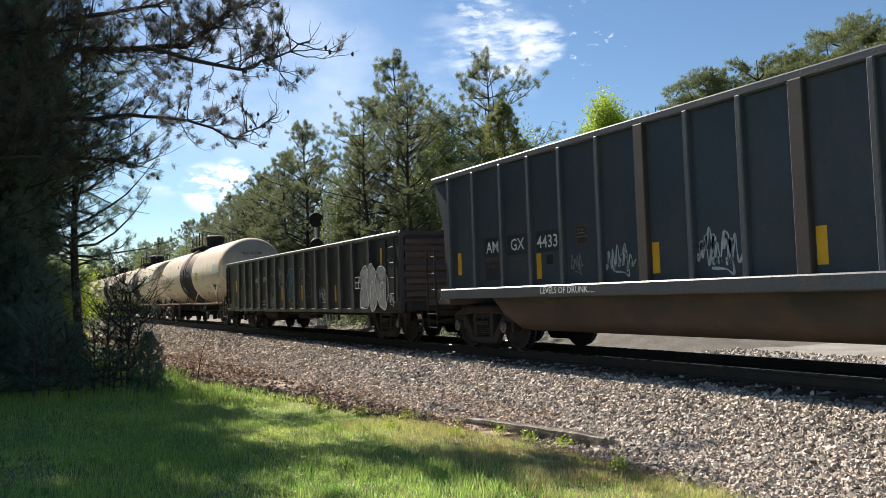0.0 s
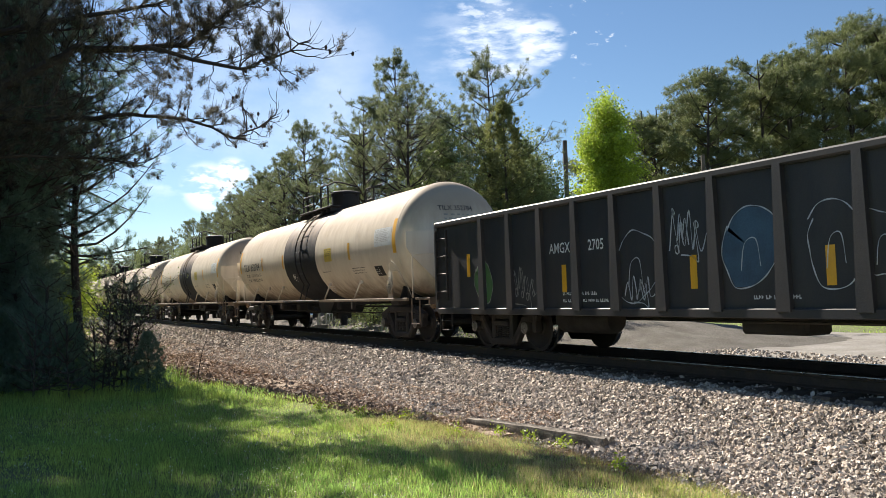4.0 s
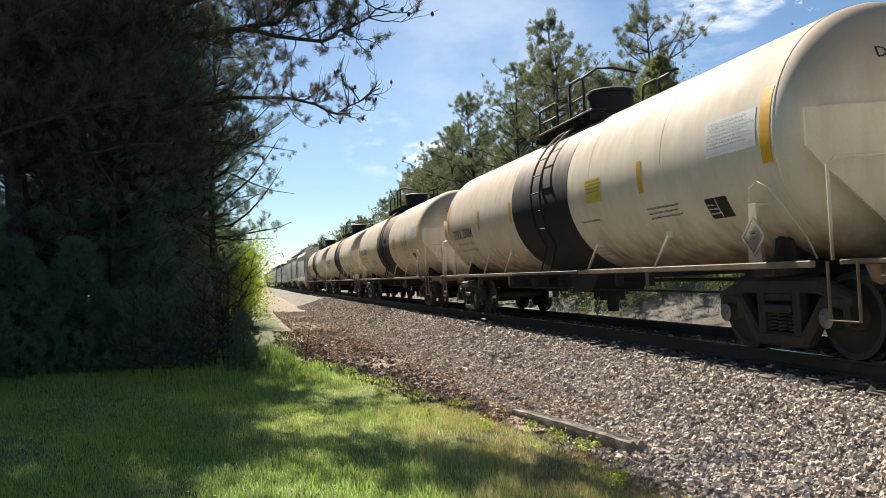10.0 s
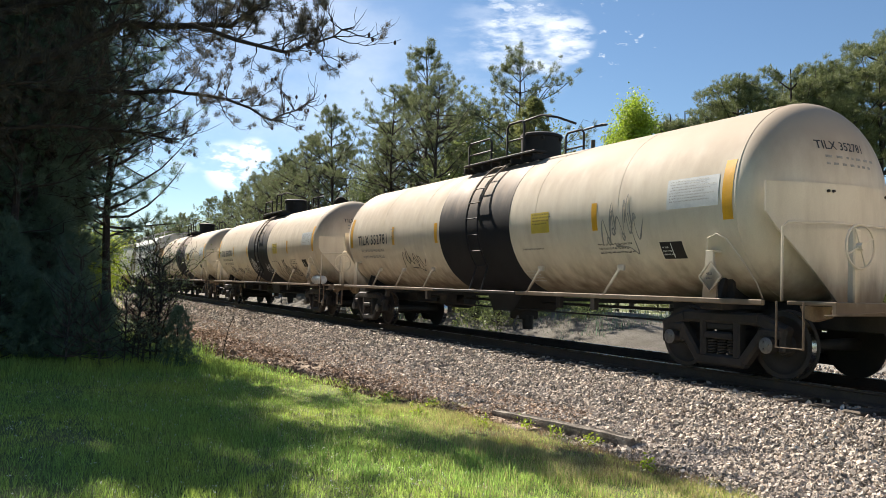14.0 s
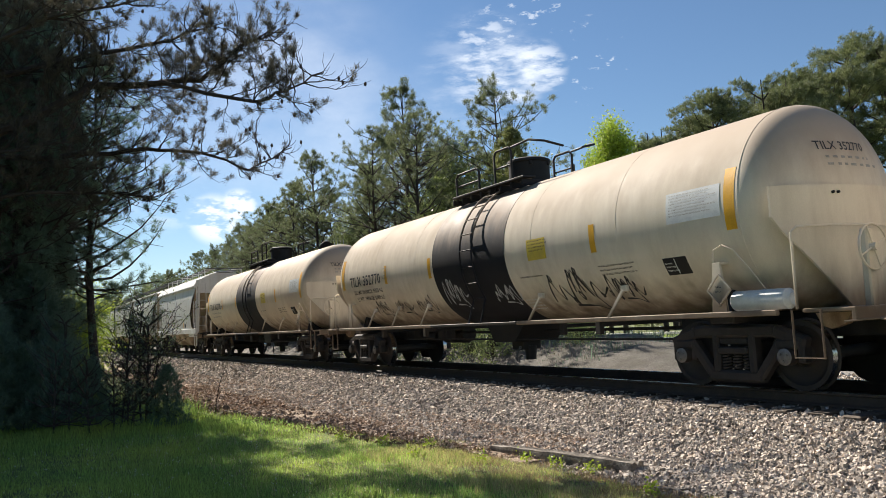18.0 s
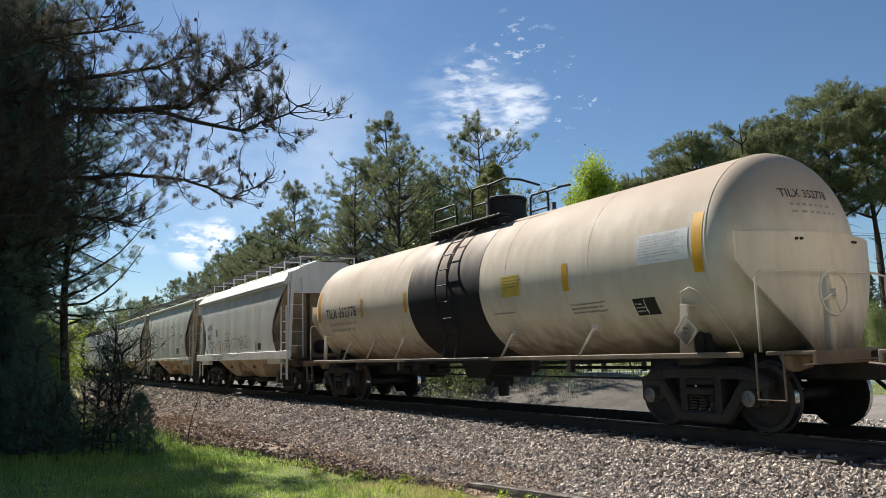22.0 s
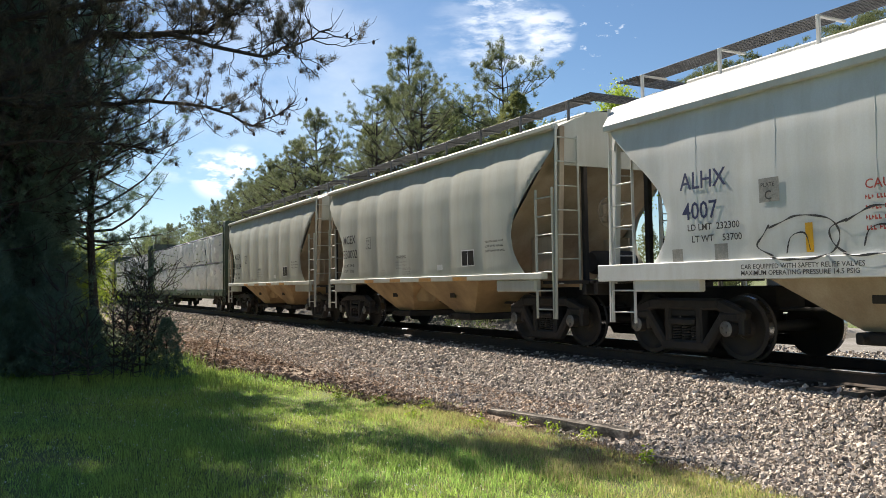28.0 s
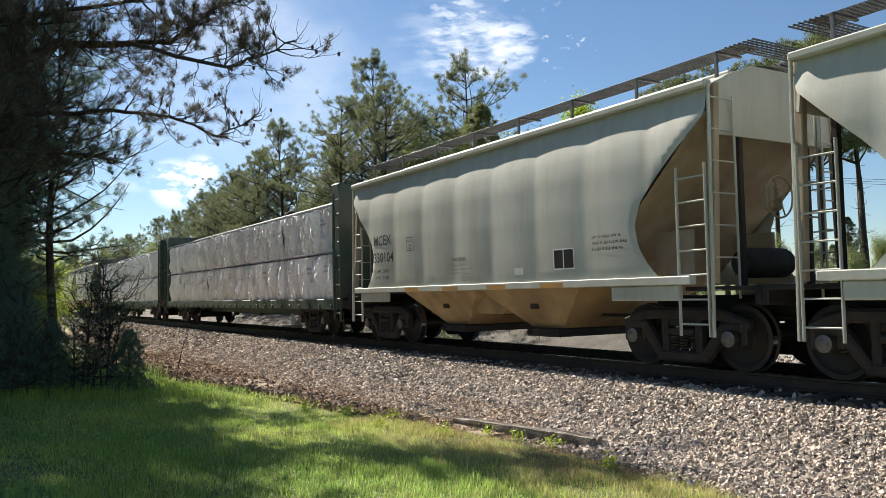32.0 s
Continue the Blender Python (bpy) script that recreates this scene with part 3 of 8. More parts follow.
def lay_track():
    top, foot = 0.0, -0.175
    for sx in (-1, 1):
        c = sx * 0.7535
        rail = thing("rail", "worn steel rail with rusty web and polished head", "rail", kind="structure")
        prof = [(c - 0.076, foot), (c + 0.076, foot), (c + 0.07, foot + 0.012), (c + 0.012, foot + 0.03), (c + 0.01, -0.045), (c + 0.036, -0.034),
                (c + 0.037, -0.008), (c - 0.037, -0.008), (c - 0.036, -0.034), (c - 0.01, -0.045), (c - 0.012, foot + 0.03), (c - 0.07, foot + 0.012)]
        part("rail_web", Geo().prism(prof, -60, 900, "y"), RAIL, rail)
        part("rail_head", Geo().prism([(c - 0.037, -0.0079), (c + 0.037, -0.0079), (c + 0.028, top - 0.001), (c - 0.028, top - 0.001)], -60, 900, "y"), RAILTOP, rail, "polished rail head")
    ties = thing("railroad_ties", "weathered timber cross ties under both rails", "railroad ties", kind="structure")
    shapes = []
    for k in range(6):
        rnd = random.Random(k)
        g = Geo()
        g.box((0, 0, 0), (2.74 + rnd.uniform(-0.04, 0.04), 0.225, 0.17), 0.014)
        g.v = [(x + rnd.uniform(-0.012, 0.012), y + rnd.uniform(-0.006, 0.006), z + rnd.uniform(-0.006, 0.004)) for x, y, z in g.v]
        for sx in (-1, 1):
            g.box((sx * 0.7535, 0, 0.087), (0.36, 0.19, 0.012), 0.003)
        shapes.append(g.mesh("tie", TIE))
    rnd = random.Random(5)
    for i in range(230):
        y = -8 + i * 0.5
        ob = part("tie", shapes[i % 6], None, ties)
        ob.matrix_basis = pose(rnd.uniform(-0.05, 0.05), y + rnd.uniform(-0.03, 0.03), -0.272 + rnd.uniform(-0.008, 0.004), 0, rnd.uniform(-0.4, 0.4), rnd.uniform(-1.5, 1.5))


def stones(name, label, n, where, size, seed, material):
    """Many angular stones in one mesh. where(rng, n) gives places."""
    rng = np.random.default_rng(seed)
    base = np.array([(x, y, z) for x in (-1, 1) for y in (-1, 1) for z in (-1, 1)]) * 0.62
    tri = np.array([(0, 1, 3), (0, 3, 2), (4, 6, 7), (4, 7, 5), (0, 4, 5), (0, 5, 1), (2, 3, 7), (2, 7, 6), (0, 2, 6), (0, 6, 4), (1, 5, 7), (1, 7, 3)])
    p, s = where(rng, n)
    q = rng.normal(size=(n, 4))
    q /= np.linalg.norm(q, axis=1)[:, None]
    w, x, y, z = q.T
    R = np.stack([1 - 2 * (y * y + z * z), 2 * (x * y - z * w), 2 * (x * z + y * w), 2 * (x * y + z * w), 1 - 2 * (x * x + z * z), 2 * (y * z - x * w), 2 * (x * z - y * w), 2 * (y * z + x * w), 1 - 2 * (x * x + y * y)], axis=1).reshape(n, 3, 3)
    shape = base[None] * rng.uniform(0.68, 1.22, size=(n, 8, 1)) * rng.uniform(0.5, 1.2, size=(n, 1, 3)) + rng.normal(0, 0.13, size=(n, 8, 3))
    v = np.einsum("nij,nkj->nki", R, shape) * (s * size * 0.5)[:, None, None] + p[:, None, :]
    f = tri[None] + (np.arange(n) * 8)[:, None, None]
    me = raw_mesh(name, v.reshape(-1, 3), f.reshape(-1, 3), material)
    me.shade_flat()
    ob = new(name, me)
    return tagged(ob, label, "ballast", kind="stuff")


BX = np.array([-3.9, -3.55, -3.1, -2.3, -1.75, -1.5, -1.25, -0.9])
BZ = np.array([-0.82, -0.80, -0.735, -0.51, -0.335, -0.265, -0.225, -0.225])


def lay_ballast():
    def strip(y0, y1, x0=-3.75, x1=-1.28, edge=0.35):
        def where(rng, n):
            y = rng.uniform(y0, y1, n)
            x = rng.uniform(x0, x1, n)
            x = np.where(x < -3.2, x + np.abs(rng.normal(0, edge, n)), x) + 0.12 * np.sin(y * 0.9)
            x = np.minimum(x, x1)
            z = np.interp(x, BX, BZ) + rng.uniform(-0.015, 0.026, n)
            return np.stack([x, y, z], 1), rng.uniform(0.45, 1.5, n)
        return where
    lab = "loose crushed grey and pinkish stone on the track shoulder"
    stones("ballast_stones", lab, 66000, strip(1.5, 14), 0.050, 1, STONE)
    stones("ballast_stones", lab, 30000, strip(14, 28), 0.066, 2, STONE)
    stones("ballast_stones", lab, 11000, strip(28, 60), 0.10, 3, STONE)
    stones("ballast_stones", lab, 7000, strip(2, 30, -1.3, 1.2), 0.06, 4, STONE)

    def spill(y0, y1):
        def where(rng, n):
            y = rng.uniform(y0, y1, n)
            k = np.interp(y, [9, 15, 22, 40], [0.15, 0.6, 1.0, 1.1])
            x = -2.75 - (0.7 + 1.9 * k) * rng.random(n) ** 1.2
            return np.stack([x, y, np.maximum(np.interp(x, PX, PZ) + 0.02, np.where(x > -3.6, np.interp(x, BX, BZ) + 0.012, -9)) + rng.uniform(-0.015, 0.02, n)], 1), rng.uniform(0.4, 1.3, n)
        return where
    stones("spilled_stones", "earth-stained stones scattered below the ballast", 16000, spill(9, 24), 0.058, 8, STONE_BROWN)
    stones("spilled_stones", "earth-stained stones scattered below the ballast", 8000, spill(24, 50), 0.085, 9, STONE_BROWN)

    def far(rng, n):
        y, x = rng.uniform(3, 24, n), rng.uniform(1.3, 6.5, n)
        z = np.interp(x, [1.3, 1.6, 3.4, 4.2, 6.5], [-0.27, -0.34, -0.66, -0.50, -0.47])
        return np.stack([x, y, z], 1), rng.uniform(0.5, 1.3, n)
    stones("gravel_heap", "pale loose gravel beside the dirt road", 7000, far, 0.08, 6, STONE)


lay_ground()
lay_track()
lay_ballast()


def stray_timbers():
    """The broken old tie at the foot of the ballast, and small wood scraps."""
    def plank(name, label, a, b, w, h, seed, at_z):
        rnd = random.Random(seed)
        a, b = Vector((*a, 0)), Vector((*b, 0))
        n, g = 12, Geo()
        d = (b - a).normalized()
        s = Vector((-d.y, d.x, 0))
        rings = []
        for i in range(n + 1):
            t = i / n
            k = 0.62 + 0.38 * min(1, t * 1.6)
            c = a.lerp(b, t)
            top = h * k * (1 + rnd.uniform(-0.05, 0.05))
            ww = w * k * (1 + rnd.uniform(-0.06, 0.06)) / 2
            rings.append([c + s * u * ww + Vector((0, 0, at_z + z * top)) + Vector((0, 0, rnd.uniform(-0.006, 0.006)))
                          for u, z in ((-1, -0.3), (-1.02, 0.5), (-0.93, 0.92), (-0.4, 1.0), (0.05, 0.68), (0.4, 1.02), (0.95, 0.85), (1.0, 0.4), (1, -0.3))])
        m = len(rings[0])
        g.add([p for r in rings for p in r], [(i * m + k, i * m + (k + 1) % m, (i + 1) * m + (k + 1) % m, (i + 1) * m + k) for i in range(n) for k in range(m)]
              + [tuple(range(m)), tuple(n * m + k for k in range(m))[::-1]])
        return tagged(part(name, g, OLD_TIE, sharp=40), label, "timber")
    plank("old_railroad_tie", "split silvery old railroad tie lying along the ballast foot", (-3.62, 10.2), (-3.27, 7.52), 0.19, 0.13, 3, -0.775)
    plank("wood_scrap", "short broken board lying on the ballast", (-3.06, 9.2), (-2.98, 8.62), 0.07, 0.045, 4, -0.72)
    plank("wood_scrap", "thin grey board half buried in dry grass", (-3.72, 7.0), (-3.30, 6.15), 0.06, 0.035, 5, -0.80)
    plank("wood_scrap", "splintered stick lying in dry grass", (-3.42, 7.3), (-3.28, 6.95), 0.03, 0.03, 6, -0.79)


stray_timbers()


# ---- writing and paint on car sides ----
def letters(body, size, spread=1.0):
    cu = bpy.data.curves.new("letters", "FONT")
    cu.body, cu.size, cu.resolution_u, cu.space_character = body, size, 2, spread
    cu.offset = size * 0.010
    ob = bpy.data.objects.new("letters", cu)
    me = ob.to_mesh()
    v = [(p.co.x, p.co.y) for p in me.vertices]
    f = [tuple(p.vertices) for p in me.polygons]
    ob.to_mesh_clear()
    bpy.data.objects.remove(ob)
    bpy.data.curves.remove(cu)
    return v, f


def on_tank(off=0.004, R=1.45, zc=2.45):
    """Places (y along the car, z) of a side view onto the near flank of a tank."""
    def f(u, v):
        s = max(-0.98, min(0.98, (v - zc) / R))
        return (-(R + off) * math.sqrt(1 - s * s), u, zc + (R + off) * s)
    return f


def on_flat(x, off=0.004):
    return lambda u, v: (-(x + off), u, v)


def write(name, body, y, z, size, material, parent, where, label="", spread=1.0, squash=1.0):
    """Lettering that starts at y and runs towards the car's front (-y)."""
    v, f = letters(body, size, spread)
    part(name, Geo().add([where(y - a * squash, z + b) for a, b in v], f), material, parent, label or "stencilled writing %s" % body, sharp=0)


def patch(name, y0, y1, z0, z1, material, parent, where, label="", n=6):
    part(name, Geo().grid([y0, (y0 + y1) / 2, y1], np.linspace(z0, z1, n), where), material, parent, label, sharp=180)


def bars(name, y, z, rows, length, h, material, parent, where, seed=0, label="rows of small unreadable stencilling"):
    rnd, g = random.Random(seed), Geo()
    for r in range(rows):
        u, end = y, y - length * rnd.uniform(0.75, 1.0)
        zz = z - r * h * 1.9
        while u > end:
            for _ in range(rnd.choice((2, 3, 4, 5))):
                w = rnd.uniform(0.35, 0.6) * h
                lo = 0.0 if rnd.random() < 0.6 else 0.35 * h
                g.grid([u, u - w * 0.45], [zz + lo * 0.3, zz + h * 0.85], where)
                g.grid([u - w * 0.45, u - w], [zz + lo, zz + lo + h * 0.3], where)
                u -= w + h * 0.16
            u -= h * 0.5
    tagged(part(name, g, material, parent, label, sharp=0), kind="stuff")


def stroke(g, pts, thick, where):
    """A sprayed line of even width through control points (y, z), rounded at its bends."""
    P = [Vector(q) for q in pts]
    fine = []
    for i in range(len(P) - 1):
        p0, p1, p2, p3 = P[max(0, i - 1)], P[i], P[i + 1], P[min(len(P) - 1, i + 2)]
        for k in range(6):
            t = k / 6
            fine.append(0.5 * (2 * p1 + (p2 - p0) * t + (2 * p0 - 5 * p1 + 4 * p2 - p3) * t * t + (3 * p1 - p0 - 3 * p2 + p3) * t ** 3))
    fine.append(P[-1])
    v = []
    for i, q in enumerate(fine):
        d = fine[min(i + 1, len(fine) - 1)] - fine[max(i - 1, 0)]
        e = Vector((-d.y, d.x))
        e = e.normalized() * thick / 2 * (0.75 + 0.35 * math.sin(i * 0.7)) if e.length > 1e-6 else Vector((0, thick / 2))
        v += [where(*(q + e)), where(*(q - e))]
    g.add(v, [(2 * i, 2 * i + 1, 2 * i + 3, 2 * i + 2) for i in range(len(fine) - 1)])


def scribble(name, y, z, w, h, material, parent, where, seed, strokes=5, thick=0.022, label="spray-painted graffiti tag"):
    """A quick sprayed tag: one jagged looping line, a flourish under it; no letters."""
    rnd, g = random.Random(seed), Geo()
    pts, u, n = [], 0.0, strokes * 2 + 1
    for i in range(n):
        lo, hi = rnd.uniform(0.05, 0.3), rnd.uniform(0.55, 1.0)
        u = i / n
        pts.append((y - w * (u + rnd.uniform(-0.03, 0.03)), z + h * (hi if i % 2 else lo)))
        if rnd.random() < 0.4:
            r = h * rnd.uniform(0.10, 0.2)
            for k in range(4):
                a = k * 1.57 + (0 if i % 2 else 3.14)
                pts.append((pts[-1][0] - r * 0.5 * math.sin(a), pts[-1][1] - r * math.cos(a) * 0.7))
    pts.append((y - w * 1.05, z + h * rnd.uniform(0.3, 0.6)))
    stroke(g, pts, thick, where)
    stroke(g, [(y - w * 0.3, z + h * 0.02), (y - w * 0.62, z - h * 0.02), (y - w * 0.8, z - h * 0.12), (y - w * 0.7, z + h * 0.7)], thick, where)
    for k in range(2):
        c = y - w * rnd.uniform(0.1, 0.7)
        stroke(g, [(c + 0.06 * w, z + h * rnd.uniform(0.3, 0.5)), (c - 0.02 * w, z + h * rnd.uniform(0.7, 1.1)), (c - 0.1 * w, z + h * rnd.uniform(0.2, 0.5))], thick, where)
    part(name, g, material, parent, label, sharp=0)


def bubble(name, y, z, w, h, material, parent, where, seed, thick=0.03, label="sprayed rounded outline", fill=None):
    """A large balloon-shaped outline, with or without a dim fill."""
    rnd, g = random.Random(seed), Geo()
    ring = []
    for i in range(15):
        a = i / 14 * 6.283 * 1.02 + 0.6
        k = 1 + rnd.uniform(-0.10, 0.10) + 0.10 * math.sin(2 * a + seed)
        ring.append((y - w / 2 + w / 2 * k * math.cos(a), z + h / 2 + h / 2 * k * math.sin(a)))
    if fill:
        f = Geo()
        f.add([where(y - w / 2, z + h / 2)] + [where(*q) for q in ring], [(0, i + 1, i + 2) for i in range(14)])
        part("graffiti_fill", f, fill, parent, "dim sprayed fill", sharp=0)
    stroke(g, ring, thick, (lambda u, v: (where(u, v)[0] - 0.003, *where(u, v)[1:])))
    stroke(g, [(y - w * 0.35, z + h * 0.2), (y - w * 0.42, z + h * 0.55), (y - w * 0.6, z + h * 0.6), (y - w * 0.66, z + h * 0.25)], thick * 0.8, (lambda u, v: (where(u, v)[0] - 0.003, *where(u, v)[1:])))
    part(name, g, material, parent, label, sharp=0)


# ---- trucks ----
def side_frame_mesh():
    """Cast side frame: arched top, triangular windows, spring nest, pedestals over the bearings."""
    g = Geo()
    for a, b, w in (((-1.14, 0.62), (-0.66, 0.79), 0.17), ((-0.70, 0.79), (0.70, 0.79), 0.17), ((0.66, 0.79), (1.14, 0.62), 0.17), ((-0.46, 0.18), (0.46, 0.18), 0.16),
                    ((-0.80, 0.68), (-0.40, 0.18), 0.15), ((0.80, 0.68), (0.40, 0.18), 0.15), ((-0.31, 0.22), (-0.31, 0.76), 0.12), ((0.31, 0.22), (0.31, 0.76), 0.12)):
        g.bar((0, *a), (0, *b), 0.17, w, 0.035)
    for s in (-1, 1):
        g.box((0, s * 0.889, 0.615), (0.21, 0.38, 0.14), 0.05)
        g.box((0, s * 1.075, 0.50), (0.17, 0.10, 0.26), 0.04)
        g.box((0, s * 0.73, 0.50), (0.17, 0.09, 0.22), 0.04)
    for k in range(3):
        y = -0.18 + 0.18 * k
        pts = [(0.02 + 0.065 * math.cos(t), y + 0.065 * math.sin(t), 0.27 + 0.20 * t / 31.4) for t in np.linspace(0, 31.4, 40)]
        g.pipe(pts, 0.018, 5)
    g.box((0, 0, 0.53), (0.22, 0.5, 0.10), 0.02)
    g.box((0.0, 0, 0.66), (0.12, 0.5, 0.10), 0.02)
    return g.mesh("side_frame", RUSTY)


def wheelset_mesh():
    g = Geo()
    g.lathe([(-1.14, 0.0), (-1.14, 0.07), (-0.92, 0.075), (-0.85, 0.10), (-0.2, 0.08), (0.2, 0.08), (0.85, 0.10), (0.92, 0.075), (1.14, 0.07), (1.14, 0.0)], 16, "x")
    for s in (-1, 1):
        prof = [(0.715, 0.10), (0.705, 0.35), (0.69, 0.40), (0.69, 0.47), (0.70, 0.484), (0.715, 0.482), (0.727, 0.459), (0.83, 0.455), (0.83, 0.39), (0.80, 0.375), (0.765, 0.32), (0.755, 0.16), (0.80, 0.13), (0.80, 0.10)]
        g.lathe([(s * a, r) for a, r in prof], 40, "x")
        g.lathe([(s * 1.03, 0.0), (s * 1.03, 0.115), (s * 1.16, 0.11), (s * 1.175, 0.085), (s * 1.175, 0.0)], 16, "x")
        for k in range(3):
            a = k * 2.094
            g.lathe([(s * 1.17, 0.0), (s * 1.17, 0.018), (s * 1.19, 0.016), (s * 1.19, 0.0)], 6, "x", (0, 0.055 * math.cos(a), 0.055 * math.sin(a)))
    me = g.mesh("wheelset", WHEEL)
    me.materials.append(TREAD)
    me.materials.append(CAP)
    for p in me.polygons:
        c = p.center
        if 0.725 < abs(c.x) < 0.83 and math.hypot(c.y, c.z) > 0.44:
            p.material_index = 1
        elif abs(c.x) > 1.1:
            p.material_index = 2
    return me


def bolster_mesh():
    g = Geo()
    g.box((0, 0, 0.52), (1.9, 0.36, 0.24), 0.03)
    g.lathe([(0.60, 0.0), (0.60, 0.2), (0.72, 0.18), (0.72, 0.0)], 16, "z")
    for s in (-1, 1):
        g.box((s * 0.62, 0, 0.66), (0.3, 0.16, 0.06), 0.015)
        g.bar((-0.8, s * 0.38, 0.36), (0.8, s * 0.38, 0.36), 0.10, 0.12, 0.02)
        for t in (-1, 1):
            g.box((t * 0.76, s * 0.41, 0.44), (0.09, 0.06, 0.26), 0.015)
    return g.mesh("truck", UNDER)


SIDE_FRAME, WHEELSET, BOLSTER = side_frame_mesh(), wheelset_mesh(), bolster_mesh()


def add_truck(car, y):
    tr = part("truck", BOLSTER, None, car, "dark cast steel two-axle truck", (0, y, 0))
    for s in (-1, 1):
        part("side_frame", SIDE_FRAME, None, tr, at=(s * 1.0, 0, 0))
        part("wheelset", WHEELSET, None, tr, at=(0, s * 0.889, 0.457))


def add_couplers(car, half, z=0.84, beam=1.3):
    for s in (-1, 1):
        g = Geo()
        g.box((0, s * (half - 0.55), z), (0.16, 0.7, 0.17), 0.03)
        g.box((0.03, s * (half - 0.13), z), (0.28, 0.30, 0.27), 0.06)
        g.box((-0.11, s * (half + 0.02), z), (0.10, 0.22, 0.27), 0.04)
        part("coupler", g, RUSTY, car)
        h = Geo().pipe([(0.3, s * (half - 0.75), 0.72), (0.3, s * (half - 0.5), 0.50), (0.24, s * (half - 0.2), 0.36), (0.12, s * half, 0.36)], 0.028, 7)
        part("air_hose", h, BLACK, car)


def steps(car, x, y, z0, z1, w=0.42, material=BLACK, n=2, r=0.014):
    """Hanging sill step: two uprights and treads along the car's side."""
    g = Geo()
    for s in (-1, 1):
        g.bar((x, y + s * w / 2, z0), (x, y + s * w / 2, z1), 0.035, 0.012, 0.003)
    for k in range(n):
        z = z0 + (z1 - z0) * k / max(1, n) * 0.9 + 0.01
        g.bar((x, y - w / 2, z), (x, y + w / 2, z), 0.05, 0.012, 0.003)
    part("sill_step", g, material, car)


def ladder(car, x, y, z0, z1, w, rungs, material, name="ladder", dx=0.0, r=0.013):
    """Ladder with stiles and rungs that lies along the car's side; dx leans it inwards at the top."""
    g, rails = Geo(), []
    for s in (-1, 1):
        g.bar((x, y + s * w / 2, z0), (x + dx, y + s * w / 2, z1), 0.05, 0.02, 0.004)
    for k in range(rungs):
        t = (k + 0.5) / rungs
        rails.append(Geo().pipe([(x + dx * t, y - w / 2, z0 + (z1 - z0) * t), (x + dx * t, y + w / 2, z0 + (z1 - z0) * t)], r, 6))
    lad = part(name, g, material, car)
    for q in rails:
        part("rung", q, material, lad)


def brake_wheel(car, c, r, material, axis="y"):
    g = Geo()
    pts = [(c[0] + r * math.cos(t), c[1], c[2] + r * math.sin(t)) for t in np.linspace(0, 2 * math.pi, 29)]
    g.pipe(pts, 0.014, 6)
    for k in range(4):
        a = k * math.pi / 2 + 0.4
        g.pipe([c, (c[0] + r * math.cos(a), c[1], c[2] + r * math.sin(a))], 0.011, 5)
    g.lathe([(-0.05, 0.0), (-0.05, 0.05), (0.05, 0.05), (0.05, 0.0)], 10, "y", c)
    part("brake_wheel", g, material, car)


